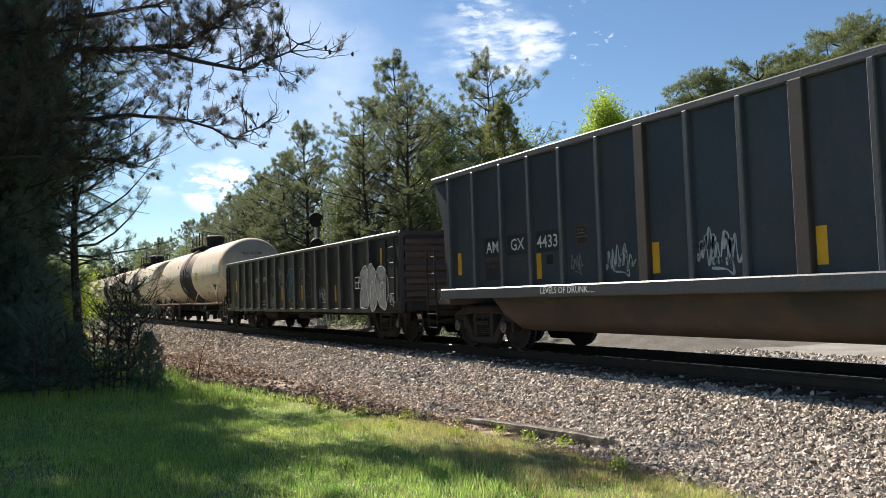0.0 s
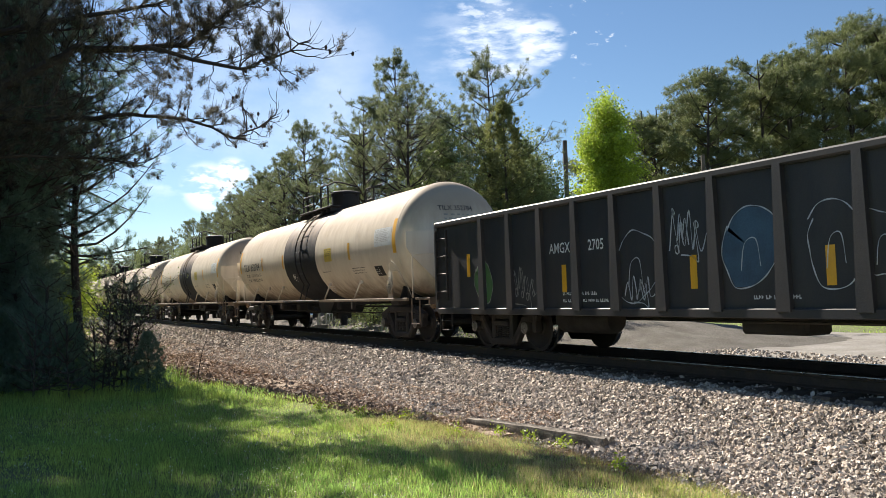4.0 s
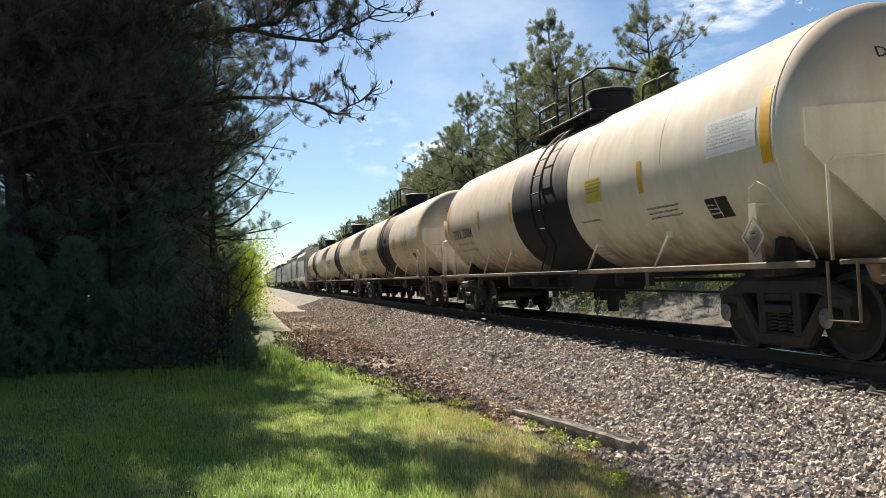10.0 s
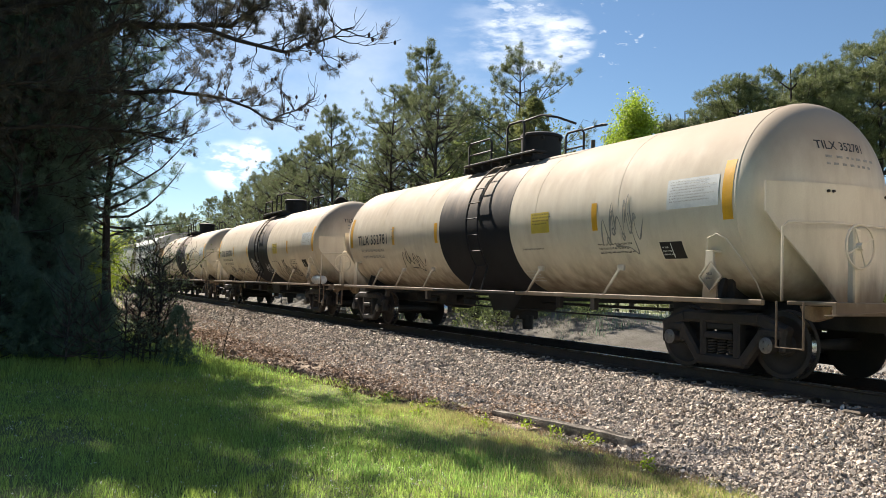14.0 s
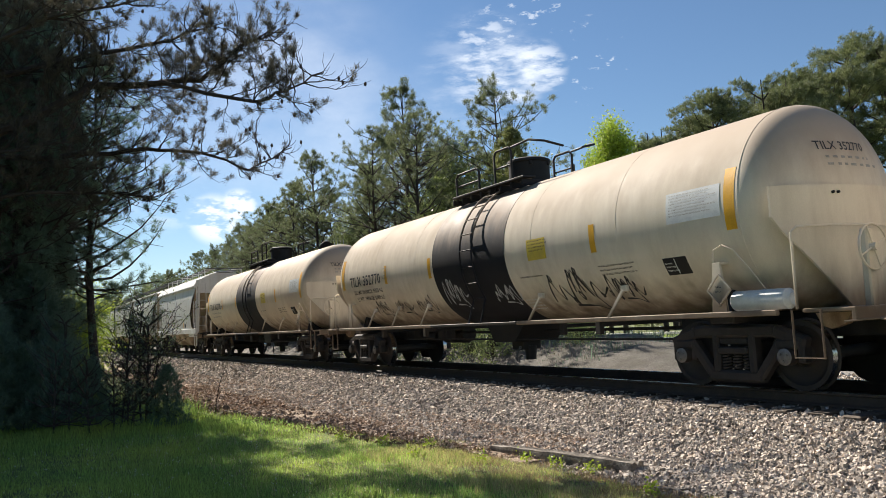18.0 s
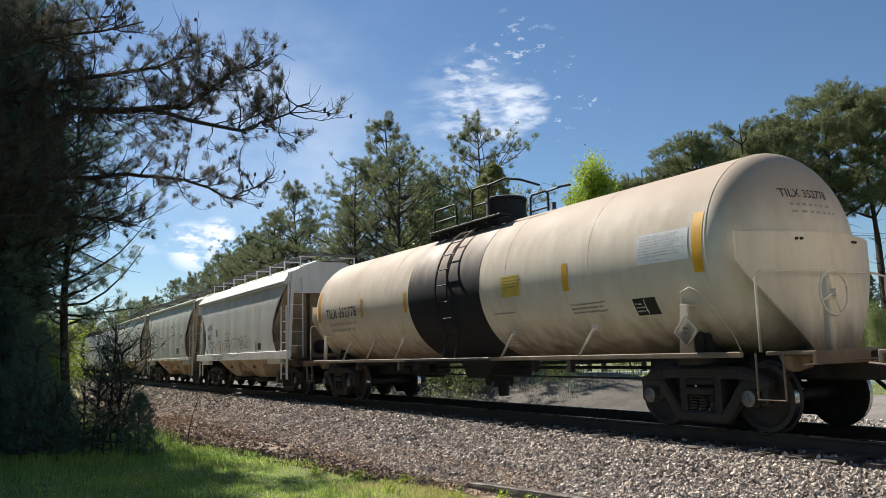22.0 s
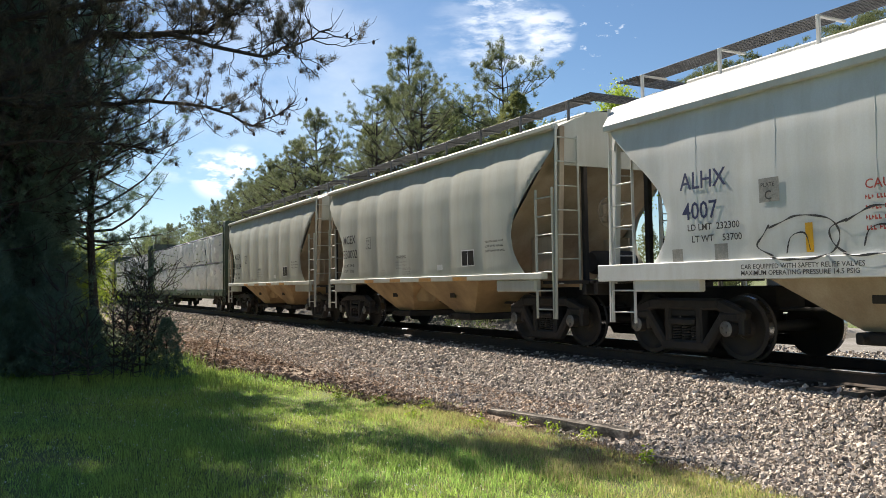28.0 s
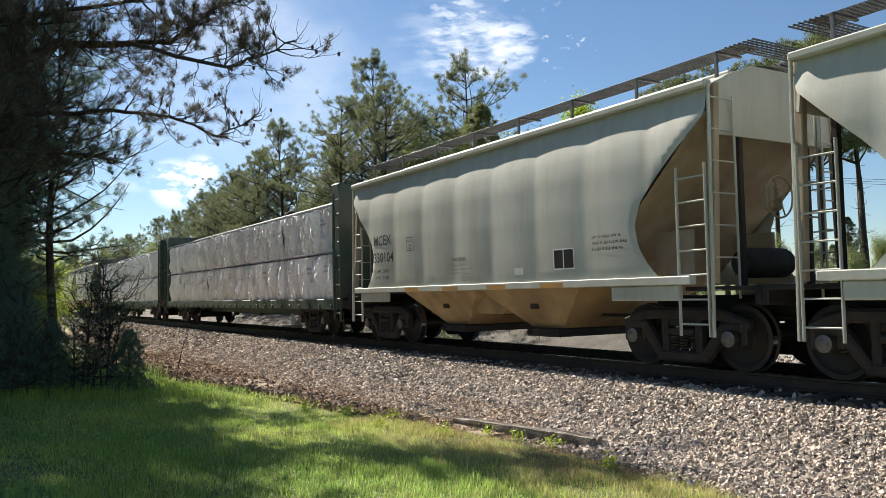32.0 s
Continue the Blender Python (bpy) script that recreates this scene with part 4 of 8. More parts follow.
# ---- tank cars ----
def tank_car():
    R, zc, hl = 1.45, 2.45, 7.15
    car = thing("tank_car", "dirty cream tank car with a black centre band", "tank car", group="tank cars of the train")
    prof = [(-hl - 0.78 * math.cos(t), R * math.sin(t)) for t in np.linspace(0, math.pi / 2, 14)]
    prof += [(-hl + 0.05, R)]
    prof += [(hl - 0.05, R)] + [(hl + 0.78 * math.cos(t), R * math.sin(t)) for t in np.linspace(math.pi / 2, 0, 14)]
    part("tank_shell", Geo().lathe(prof, 96, "y", (0, 0, zc)), CREAM, car, "cream painted steel tank with weld seams, brown grime and darkened belly", sharp=60)
    for y in (-4.75, -2.4, 2.4, 4.75):
        part("weld_seam", Geo().lathe([(y - 0.007, R - 0.004), (y - 0.004, R + 0.0022), (y + 0.004, R + 0.0022), (y + 0.007, R - 0.004)], 96, "y", (0, 0, zc)), CREAM, car, sharp=60)
    part("black_band", Geo().lathe([(-1.5, R - 0.01), (-1.498, R + 0.005), (1.498, R + 0.005), (1.5, R - 0.01)], 96, "y", (0, 0, zc)), BAND, car, "black painted band round the tank's middle", sharp=60)
    for s in (-1, 1):
        g = Geo()
        g.lathe([(s * (hl - 0.012), R - 0.01), (s * (hl - 0.008), R + 0.004), (s * (hl + 0.008), R + 0.004), (s * (hl + 0.012), R - 0.01)], 96, "y", (0, 0, zc))
        part("head_seam", g, CREAM, car, sharp=60)
        # bowed head shield: broad at the tank's middle, tapering down to the sill
        half = lambda z: 1.43 if z > 2.17 else 0.46 + 0.97 * (z - 1.05) / 1.12
        g = Geo()
        for d in (0.0, 0.03):
            g.grid(np.linspace(-1, 1, 13), np.linspace(1.05, 2.62, 9), lambda u, z, d=d: (u * half(z), s * (hl + 0.47 + d + 0.38 * (1 - (u * half(z) / 1.43) ** 2)), z))
        for u in (-1, 1):
            g.grid([0.0, 0.03], np.linspace(1.05, 2.62, 9), lambda d, z, u=u: (u * half(z), s * (hl + 0.47 + d + 0.38 * (1 - (half(z) / 1.43) ** 2)), z))
        g.grid(np.linspace(-1, 1, 13), [0.0, 0.03], lambda u, d: (u * 1.43, s * (hl + 0.47 + d + 0.38 * (1 - u * u)), 2.62))
        part("head_shield", g, CREAM, car, "cream head shield plate with rust streaks", sharp=30)
        for t in (-1, 1):
            for k in (0.55, 0.63):
                part("shield_bolt", Geo().lathe([(0.0, 0.0), (s * 0.0, 0.02), (s * 0.03, 0.018), (s * 0.03, 0.0)], 8, "y", (t * k, s * (hl + 0.5 + 0.38 * (1 - (k / 1.43) ** 2)), 2.52)), BLACK, car)
        # stub sill, body bolster, saddle
        g = Geo().box((0, s * 6.8, 0.86), (0.62, 3.9, 0.36), 0.02)
        g.box((0, s * 6.55, 0.98), (2.5, 0.42, 0.16), 0.02)
        for t in (-1, 1):
            g.prism([(s * 6.55 - 0.2, 0.98), (s * 6.55 + 0.2, 0.98), (s * 6.55 + 0.12, 1.34), (s * 6.55 - 0.12, 1.34)], t * 0.92 - 0.03, t * 0.92 + 0.03)
            g.prism([(t * 0.3, 1.0), (t * 1.1, 1.0), (t * 0.98, 1.36), (t * 0.6, 1.2)], s * 6.55 - 0.03, s * 6.55 + 0.03, "y")
        part("stub_sill", g, UNDER, car, "grimy stub sill and bolster")
        g = Geo().box((0, s * 8.28, 1.04), (2.75, 0.70, 0.05), 0.01)
        g.box((0, s * 8.6, 0.97), (2.75, 0.06, 0.14), 0.01)
        part("end_platform", g, CREAM, car)
        for t in (-1, 1):
            g = Geo().prism([(s * 6.56, 1.06), (s * 6.82, 1.06), (s * 6.74, 1.72), (s * 6.62, 1.72)], t * 1.40 - 0.02, t * 1.40 + 0.02)
            g.box((t * 1.30, s * 6.68, 1.72), (0.24, 0.14, 0.03), 0.005)
            part("rail_stanchion", g, CREAM, car)
            steps(car, t * 1.40, s * 8.0, 0.46, 1.05, 0.40, CREAM, 1)
            part("uncoupling_lever", Geo().pipe([(t * 0.2, s * 8.85, 0.95), (t * 0.9, s * 8.85, 0.95), (t * 1.3, s * 8.78, 0.92), (t * 1.42, s * 8.5, 0.90)], 0.013, 6), CREAM, car)
        part("end_handrail", Geo().pipe([(-1.40, s * 7.88, 1.06), (-1.40, s * 7.88, 2.0), (-1.34, s * 7.92, 2.07), (-0.75, s * 8.12, 2.08), (0.75, s * 8.12, 2.08), (1.34, s * 7.92, 2.07), (1.40, s * 7.88, 2.0), (1.40, s * 7.88, 1.06)], 0.018, 7), CREAM, car)
        for t in (-1, 1):
            part("platform_bracket", Geo().prism([(s * 7.8, 1.0), (s * 8.3, 1.0), (s * 8.2, 0.86), (s * 8.0, 0.80), (s * 7.88, 0.84)], t * 0.9 - 0.06, t * 0.9 + 0.06), RUSTSTAIN, car, "rust-stained bracket under the end platform")
        add_truck(car, s * 6.55)
    for t in (-1, 1):
        for y0, y1 in ((-7.6, -1.75), (1.75, 7.6)):
            g = Geo().box((t * 1.40, (y0 + y1) / 2, 1.03), (0.07, y1 - y0, 0.075), 0.012)
            part("side_rail", g, CREAM, car, "cream side rail below the tank")
        g = Geo().box((t * 1.42, 0, 1.03), (0.06, 3.5, 0.06), 0.01)
        part("side_rail", g, BLACK, car, "black side rail at the band")
        for y in (-4.4, -2.15, 2.3, 3.9, 5.4):
            g = Geo().bar((t * 1.42, y, 1.05), (t * 1.36, y - 0.32, 1.48), 0.03, 0.055, 0.006)
            g.box((t * 1.34, y - 0.34, 1.5), (0.05, 0.16, 0.10), 0.01)
            part("rail_bracket", g, CREAM, car)
        # ladder over the band
        g = Geo()
        for s in (-1, 1):
            yy = -0.18 + s * 0.24
            arc = [(t * (R + 0.10) * math.cos(a), yy, zc + (R + 0.10) * math.sin(a)) for a in np.linspace(-0.75, 1.25, 16)]
            g.pipe([(t * 1.42, yy, 1.05), *arc[1:]], 0.020, 6)
        lad = part("ladder", g, BAND, car, "black side ladder up the band")
        for a in np.linspace(-0.6, 1.2, 9):
            c = (t * (R + 0.10) * math.cos(a), zc + (R + 0.10) * math.sin(a))
            part("rung", Geo().pipe([(c[0], -0.42, c[1]), (c[0], 0.06, c[1])], 0.013, 6), BAND, lad)
    for t in (-1, 1):
        w = 0.78
        g = Geo()
        top = zc + R
        for y0, y1, h in ((0.35, 1.35, 0.55), (-0.95, -0.30, 0.74)):
            g = Geo().pipe([(t * w, y1, top - 0.1), (t * w, y1, top + h - 0.08), (t * w, y1 - 0.08, top + h), (t * w, y0 + 0.08, top + h), (t * w, y0, top + h - 0.08), (t * w, y0, top - 0.05)], 0.026, 7)
            rail = part("top_railing", g, BLACK, car, "black safety railing on the tank top")
            part("mid_rail", Geo().pipe([(t * w, y1, top + h * 0.5), (t * w, y0, top + h * 0.5)], 0.02, 6), BLACK, rail)
        g = Geo().pipe([(t * w, -0.95, top + 0.72), (t * w, -1.6, top + 0.74), (t * w * 0.8, -1.9, top + 0.66), (t * w * 0.3, -2.0, top + 0.56)], 0.024, 7)
        part("top_railing", g, BLACK, car, "black safety railing on the tank top")
        g = Geo().box((t * 0.74, -0.05, top + 0.02), (0.30, 2.9, 0.045), 0.008)
        for k in range(8):
            g.box((t * 0.62, -1.4 + k * 0.4, top - 0.08), (0.5, 0.05, 0.12), 0.008)
        part("top_walkway", g, BLACK, car)
    g = Geo().lathe([(3.80, 0.0), (3.80, 0.44), (4.40, 0.44), (4.42, 0.47), (4.47, 0.46), (4.50, 0.40), (4.52, 0.0)], 28, "z", (0, -0.45, 0))
    for k in range(6):
        a = k * 1.047
        g.box((0.45 * math.cos(a), -0.45 + 0.45 * math.sin(a), 4.36), (0.06, 0.06, 0.08), 0.01)
    part("fittings_housing", g, BLACK, car, "black valve housing on top")
    g = Geo().lathe([(3.82, 0.0), (3.82, 0.26), (4.06, 0.26), (4.1, 0.22), (4.1, 0.0)], 20, "z", (0, 0.75, 0))
    part("manway", g, BLACK, car)
    g = Geo().prism([(-0.75, 1.02), (0.75, 1.02), (0.48, 0.62), (-0.32, 0.62)], -0.55, 0.55)
    g.box((0, 0.05, 0.55), (0.5, 0.42, 0.22), 0.03)
    g.lathe([(0.22, 0.0), (0.22, 0.11), (0.52, 0.13), (0.52, 0.0)], 14, "z", (0, -0.1, 0))
    part("bottom_outlet", g, BLACK, car, "black bottom outlet skid and valve")
    g = Geo()
    for k in range(9):
        a, c = 0.15 * math.sin(k * 0.4) - 0.2, 0.5 - 0.05 * k if k < 6 else 0.22 + 0.05 * (k - 6)
        g.lathe([(-0.012, 0.014), (0.012, 0.014), (0.012, 0.03), (-0.012, 0.03), (-0.012, 0.014)], 8, "x" if k % 2 else "y", (-0.4, a - 0.1, c))
    part("cap_chain", g, GALV, car)
    g = Geo()
    g.lathe([(-0.6, 0.0), (-0.6, 0.2), (-0.5, 0.24), (0.5, 0.24), (0.6, 0.2), (0.6, 0.0)], 16, "y", (0.3, 3.6, 0.80))
    g.box((-0.3, 3.1, 0.82), (0.3, 0.4, 0.34), 0.03)
    g.pipe([(0.1, -5.2, 0.82), (0.1, 5.2, 0.82)], 0.03, 7)
    g.pipe([(-0.5, -5.0, 0.66), (-0.5, 4.9, 0.70)], 0.018, 6)
    for y in (-4.0, -3.0, 2.3, 4.7):
        g.box((-1.28, y, 0.92), (0.10, 0.12, 0.26), 0.01)
        g.box((0, y, 0.94), (2.6, 0.05, 0.06), 0.01)
    part("brake_gear", g, UNDER, car, "grimy brake cylinder, pipes and rods")
    brake_wheel(car, (-0.95, -8.64, 1.75), 0.27, CREAM)
    part("brake_stand", Geo().box((-0.95, -8.56, 1.5), (0.14, 0.10, 0.95), 0.02), CREAM, car)
    add_couplers(car, 8.97)
    W = on_tank()
    for y in (-7.02, 7.02):
        patch("reflector", y - 0.09, y + 0.09, 2.15, 2.98, YELLOW, car, W, "yellow reflective strip", 8)
    for y, z in ((-4.15, 2.13), (-1.28, 2.12), (1.68, 2.12), (4.1, 2.15)):
        patch("reflector", y - 0.07, y + 0.07, z, z + 0.46, YELLOW, car, W, "yellow reflective strip")
    patch("warning_placard", -2.84, -2.26, 2.16, 2.54, PALE_YELLOW, car, W, "faded yellow placard with unreadable print")
    bars("placard_print", -2.32, 2.49, 4, 0.54, 0.03, INK, car, on_tank(0.009), 2)
    patch("stencil_panel", -6.07, -5.60, 1.64, 1.89, BLACK, car, W, "black test-date panel")
    bars("panel_print", -5.63, 1.80, 3, 0.17, 0.028, WHITE, car, on_tank(0.009), 3)
    patch("panel_print", -5.84, -5.825, 1.66, 1.87, WHITE, car, on_tank(0.009))
    patch("data_decal", -6.86, -5.86, 2.36, 2.80, GREYWHITE, car, W, "large pale grey data decal")
    bars("decal_print", -5.92, 2.75, 8, 0.88, 0.022, FADED, car, on_tank(0.009), 4)
    bars("stencil_print", -4.15, 1.88, 3, 0.95, 0.035, INK, car, W, 5)
    bars("stencil_print", -1.85, 1.86, 1, 0.75, 0.035, INK, car, W, 6)
    bars("stencil_print", -1.6, 1.45, 4, 0.5, 0.03, GREYWHITE, car, on_tank(0.01), 7)
    g = Geo()
    for a, b in (((-6.55, 1.36), (-6.75, 1.57)), ((-6.75, 1.57), (-6.95, 1.36)), ((-6.95, 1.36), (-6.75, 1.15)), ((-6.75, 1.15), (-6.55, 1.36))):
        g.bar((-1.47, *a), (-1.47, *b), 0.02, 0.03, 0.004)
    g.prism([(-6.57, 1.36), (-6.75, 1.55), (-6.93, 1.36), (-6.75, 1.17)], -1.455, -1.44)
    part("placard_holder", g, CREAM, car, "diamond placard holder")
    bars("placard_print", -6.69, 1.39, 2, 0.13, 0.035, INK, car, lambda u, v: (-1.476, u, v), 8)
    g = Geo().pipe([(-1.40, -6.62, 1.72), (-1.43, -6.66, 1.9), (-1.43, -6.82, 1.96), (-1.43, -7.0, 1.88), (-1.36, -7.2, 1.6), (-1.26, -7.36, 1.3), (-1.2, -7.42, 1.08)], 0.012, 6)
    part("vent_pipe", g, CREAM, car, "thin cream pipe bent over the placard")
    return car


TANK_MARKS = [("TILX 352784", 42.1), ("DPRX 259084", 60.15), ("TILX 352781", 78.45), ("TILX 352770", 96.1), ("TILX 352778", 114.1)]


def mark_tank(car, i, body):
    W = on_tank(0.014)
    if i == 1:
        write("car_number", body, 6.55, 2.02, 0.34, INK, car, W, spread=1.04, squash=0.86)
    else:
        write("car_number", body, 6.5, 2.20, 0.37, INK, car, W, spread=1.06)
    if i in (0, 3):
        write("load_limit", "LD LMT  211300 LB  95850 KG", 6.3, 1.98, 0.145, INK, car, W)
        write("light_weight", "LT WT   74700 LB  33900 KG", 6.25, 1.80, 0.145, INK, car, W)
    else:
        bars("load_limits", 6.3, 1.84 if i == 1 else 2.0, 2, 1.7, 0.085, FADED, car, W, 11 + i)
    g = Geo()
    for y0, y1, z0, z1 in ((4.03, 4.28, 2.30, 2.312), (4.03, 4.28, 2.538, 2.55), (4.03, 4.042, 2.30, 2.55), (4.268, 4.28, 2.30, 2.55), (4.10, 4.2, 2.36, 2.375), (4.10, 4.115, 2.36, 2.47), (4.10, 4.2, 2.455, 2.47)):
        g.grid([y0, y1], [z0, z1], W)
    part("plate_mark", g, FADED, car, "thin square plate mark outline", sharp=0)
    # the same number on the front head
    v, f = letters(body, 0.17)
    y0 = -8.0
    def head(u, z):
        r2 = (u * u + (z - 2.45) ** 2) / 2.1
        return (u, -7.15 - 0.78 * math.sqrt(max(0.02, 1 - r2)) - 0.006, z)
    part("car_number", Geo().add([head(-0.62 + a, 3.12 + b) for a, b in v], f), INK, car, "stencilled writing %s on the head" % body, sharp=0)
    g = Geo()
    rnd = random.Random(i)
    for r in range(2):
        u = -0.5
        for _ in range(7):
            w = rnd.uniform(0.06, 0.16)
            g.grid([u, u + w * 0.7], [3.0 - r * 0.1, 3.035 - r * 0.1], head)
            u += w + 0.03
    part("load_limits", g, FADED, car, "rows of small unreadable stencilling", sharp=0)
    if i == 2:
        scribble("graffiti", -4.3, 1.85, 1.0, 0.75, FADED, car, on_tank(0.01), 31, 5, 0.03)
        scribble("graffiti", 3.75, 1.56, 1.2, 0.45, INK, car, on_tank(0.01), 32, 4, 0.03)
    if i == 3:
        scribble("graffiti", -2.54, 1.29, 1.5, 0.62, INK, car, on_tank(0.01), 41, 5, 0.035)
        scribble("graffiti", -4.15, 1.35, 0.75, 0.42, INK, car, on_tank(0.01), 42, 5, 0.03)
        scribble("graffiti", 1.25, 1.48, 0.9, 0.6, SILVERPAINT, car, on_tank(0.012), 43, 5, 0.03, "silver spray-painted tag")
        scribble("graffiti", -0.7, 1.45, 0.85, 0.36, SILVERPAINT, car, on_tank(0.012), 44, 4, 0.03, "silver spray-painted tag")
        for k, y in enumerate((2.9, 4.1, 5.4)):
            scribble("graffiti", y, 1.4, 0.9, 0.36, INK, car, on_tank(0.01), 45 + k, 5, 0.025)
    if i == 3:
        g = Geo().lathe([(-7.72, 0.0), (-7.72, 0.08), (-7.66, 0.135), (-6.84, 0.135), (-6.78, 0.08), (-6.78, 0.0)], 18, "y", (-1.24, 0, 1.20))
        part("air_reservoir", g, GREYWHITE, car, "pale grey air reservoir beside the bolster")
    if i == 0:
        scribble("graffiti", 0.95, 1.72, 0.35, 0.22, GREYWHITE, car, on_tank(0.012), 51, 4, 0.015)


TRAIN = []


def couple_tanks():
    first = tank_car()
    cars = [first] + [copy_thing(first, pose(0, 0, 0)) for _ in TANK_MARKS[1:]]
    extra = [copy_thing(first, pose(0, 0, 0)) for _ in range(3)]
    for i, (car, (body, y)) in enumerate(zip(cars, TANK_MARKS)):
        mark_tank(car, i, body)
        tagged(car, "dirty cream tank car, black band, marked %s" % body + (" and graffiti" if i == 3 else ""))
        TRAIN.append((car, y, True))
    for car, y in zip(extra, (266.5, 284.4, 302.3)):
        TRAIN.append((car, y, False))


couple_tanks()


# ---- gondolas ----
def bathtub_gondola():
    """Tall slate gondola; local y from -8.0 (front) to 8.0; rear body end at 6.55."""
    car = thing("bathtub_gondola", "tall slate-grey bathtub gondola with brown belly and graffiti", "gondola car")
    y0, y1, x, zs, zt = -6.6, 6.6, 1.56, 1.18, 3.50
    for t in (-1, 1):
        part("side_wall", Geo().box((t * x, 0, (zs + zt) / 2), (0.03, y1 - y0, zt - zs), 0.004), GON_A, car, "slate painted steel side")
        part("top_chord", Geo().box((t * x, 0.15, zt + 0.03), (0.16, y1 - y0 + 0.75, 0.12), 0.02), GON_A, car)
        part("side_sill", Geo().box((t * (x + 0.02), 0, zs - 0.05), (0.20, y1 - y0 + 0.3, 0.20), 0.02), GON_A, car)
        for y in (6.37, 5.41, 4.44, 3.55, 2.66, 1.71, 0.77, -0.13, -1.01, -1.83, -2.75, -3.65, -4.55, -5.4, -6.3):
            big = y in (0.77, -1.83, -4.55)
            g = Geo().box((t * (x + 0.05), y, (zs + zt) / 2), (0.10, 0.20 if big else 0.09, zt - zs - 0.02), 0.015)
            part("side_post", g, GON_A if not big else RUST_POST, car)
    for s in (-1, 1):
        g = Geo().add([(-x, s * 6.6, 2.3), (x, s * 6.6, 2.3), (x, s * 7.1, zt), (-x, s * 7.1, zt), (-x, s * 6.55, 1.1), (x, s * 6.55, 1.1)], [(0, 1, 2, 3), (4, 5, 1, 0)])
        part("end_wall", g, GON_A, car, sharp=0)
        for t in (-1, 1):
            g = Geo().prism([(s * 6.58, zs), (s * 6.58, zt), (s * 7.12, zt), (s * 6.72, 2.5), (s * 6.66, zs)], t * x - 0.012, t * x + 0.012)
            part("end_wing", g, GON_A, car)
            part("end_post", Geo().bar((t * 1.2, s * 6.75, 1.1), (t * 1.2, s * 7.05, zt - 0.1), 0.10, 0.08, 0.012), GON_A, car)
            ladder(car, t * 1.62, s * 7.25, 1.05, 2.1, 0.36, 3, BLACK, "grab_ladder")
            steps(car, t * 1.58, s * 7.3, 0.42, 1.05, 0.4)
        g = Geo().box((0, s * 7.2, 0.98), (3.0, 1.1, 0.16), 0.03)
        g.box((0, s * 6.9, 0.80), (0.6, 1.6, 0.34), 0.02)
        g.prism([(s * 6.7, 1.06), (s * 7.7, 1.06), (s * 7.55, 1.18), (s * 6.7, 1.30)], -1.5, 1.5)
        part("end_platform", g, TUB, car)
        add_truck(car, s * 6.1)
    tub = [(-1.45, 1.10), (-1.45, 0.85), (-1.36, 0.60), (-1.18, 0.45), (-0.9, 0.40), (0.9, 0.40), (1.18, 0.45), (1.36, 0.60), (1.45, 0.85), (1.45, 1.10)]
    g = Geo()
    ends = [(-5.1, 0.35), (-4.85, 0.8), (-4.5, 1.0), (4.5, 1.0), (4.85, 0.8), (5.1, 0.35)]
    g.grid(range(len(ends)), range(len(tub)), lambda i, j: (tub[j][0], ends[i][0], 1.1 + (tub[j][1] - 1.1) * ends[i][1]))
    part("bathtub_belly", g, TUB, car, "rounded brown belly between the trucks", sharp=50)
    add_couplers(car, 8.0)
    W = on_flat(x + 0.015)
    write("car_number", "AM", 5.06, 1.88, 0.30, WHITE, car, W)
    write("car_number", "GX", 4.24, 1.88, 0.30, WHITE, car, W)
    write("car_number", "4433", 3.42, 1.87, 0.30, WHITE, car, W)
    for y, z in ((6.08, 1.50), (3.38, 1.34), (0.58, 1.33), (-2.02, 1.33)):
        patch("reflector", y - 0.07, y + 0.07, z, z + 0.44, YELLOW, car, W, "yellow reflective strip")
    for y0, y1, z0, z1 in ((5.16, 4.56, 1.80, 2.16), (4.34, 3.66, 1.80, 2.16), (5.12, 4.6, 1.36, 1.74), (3.44, 2.72, 1.80, 2.16)):
        patch("repaint_patch", y0, y1, z0, z1, GON_B, car, on_flat(x + 0.0155, 0.001), "darker repainted rectangle")
    patch("inspection_plate", 2.98, 3.16, 1.58, 1.74, UNDER, car, W, "small dark plate")
    for k, y in enumerate((5.05, 4.2)):
        bars("stencil_print", y, 1.70, 2, 0.45, 0.055, RUSTINK, car, W, 130 + k, "rust-red rows of small unreadable stencilling")
    patch("small_panel", 2.07, 2.33, 1.87, 2.14, TUB, car, W, "small rusty panel")
    rim = Geo()
    for y0, y1, z0, z1 in ((2.05, 2.35, 1.85, 1.868), (2.05, 2.35, 2.142, 2.16), (2.05, 2.068, 1.85, 2.16), (2.332, 2.35, 1.85, 2.16)):
        rim.grid([y0, y1], [z0, z1], on_flat(x + 0.021))
    part("panel_border", rim, RUSTINK, car, "rust-red border of the small panel", sharp=0)
    bars("panel_print", 2.31, 2.08, 3, 0.2, 0.03, FADED, car, on_flat(x + 0.02), 3)
    scribble("graffiti", 1.62, 1.38, 0.6, 0.42, SILVERPAINT, car, W, 61, 6, 0.03, "pale silver spray-painted tag")
    scribble("graffiti", -0.2, 1.35, 0.72, 0.5, SILVERPAINT, car, W, 62, 7, 0.04, "pale silver spray-painted tag")
    scribble("graffiti", 2.5, 1.42, 0.3, 0.3, FADED, car, W, 63, 4, 0.02)
    write("graffiti_words", "LEVELS OF DRUNK.....", 3.23, 1.09, 0.15, WHITE, car, on_flat(x + 0.125), "small white sprayed words along the sill")
    return car


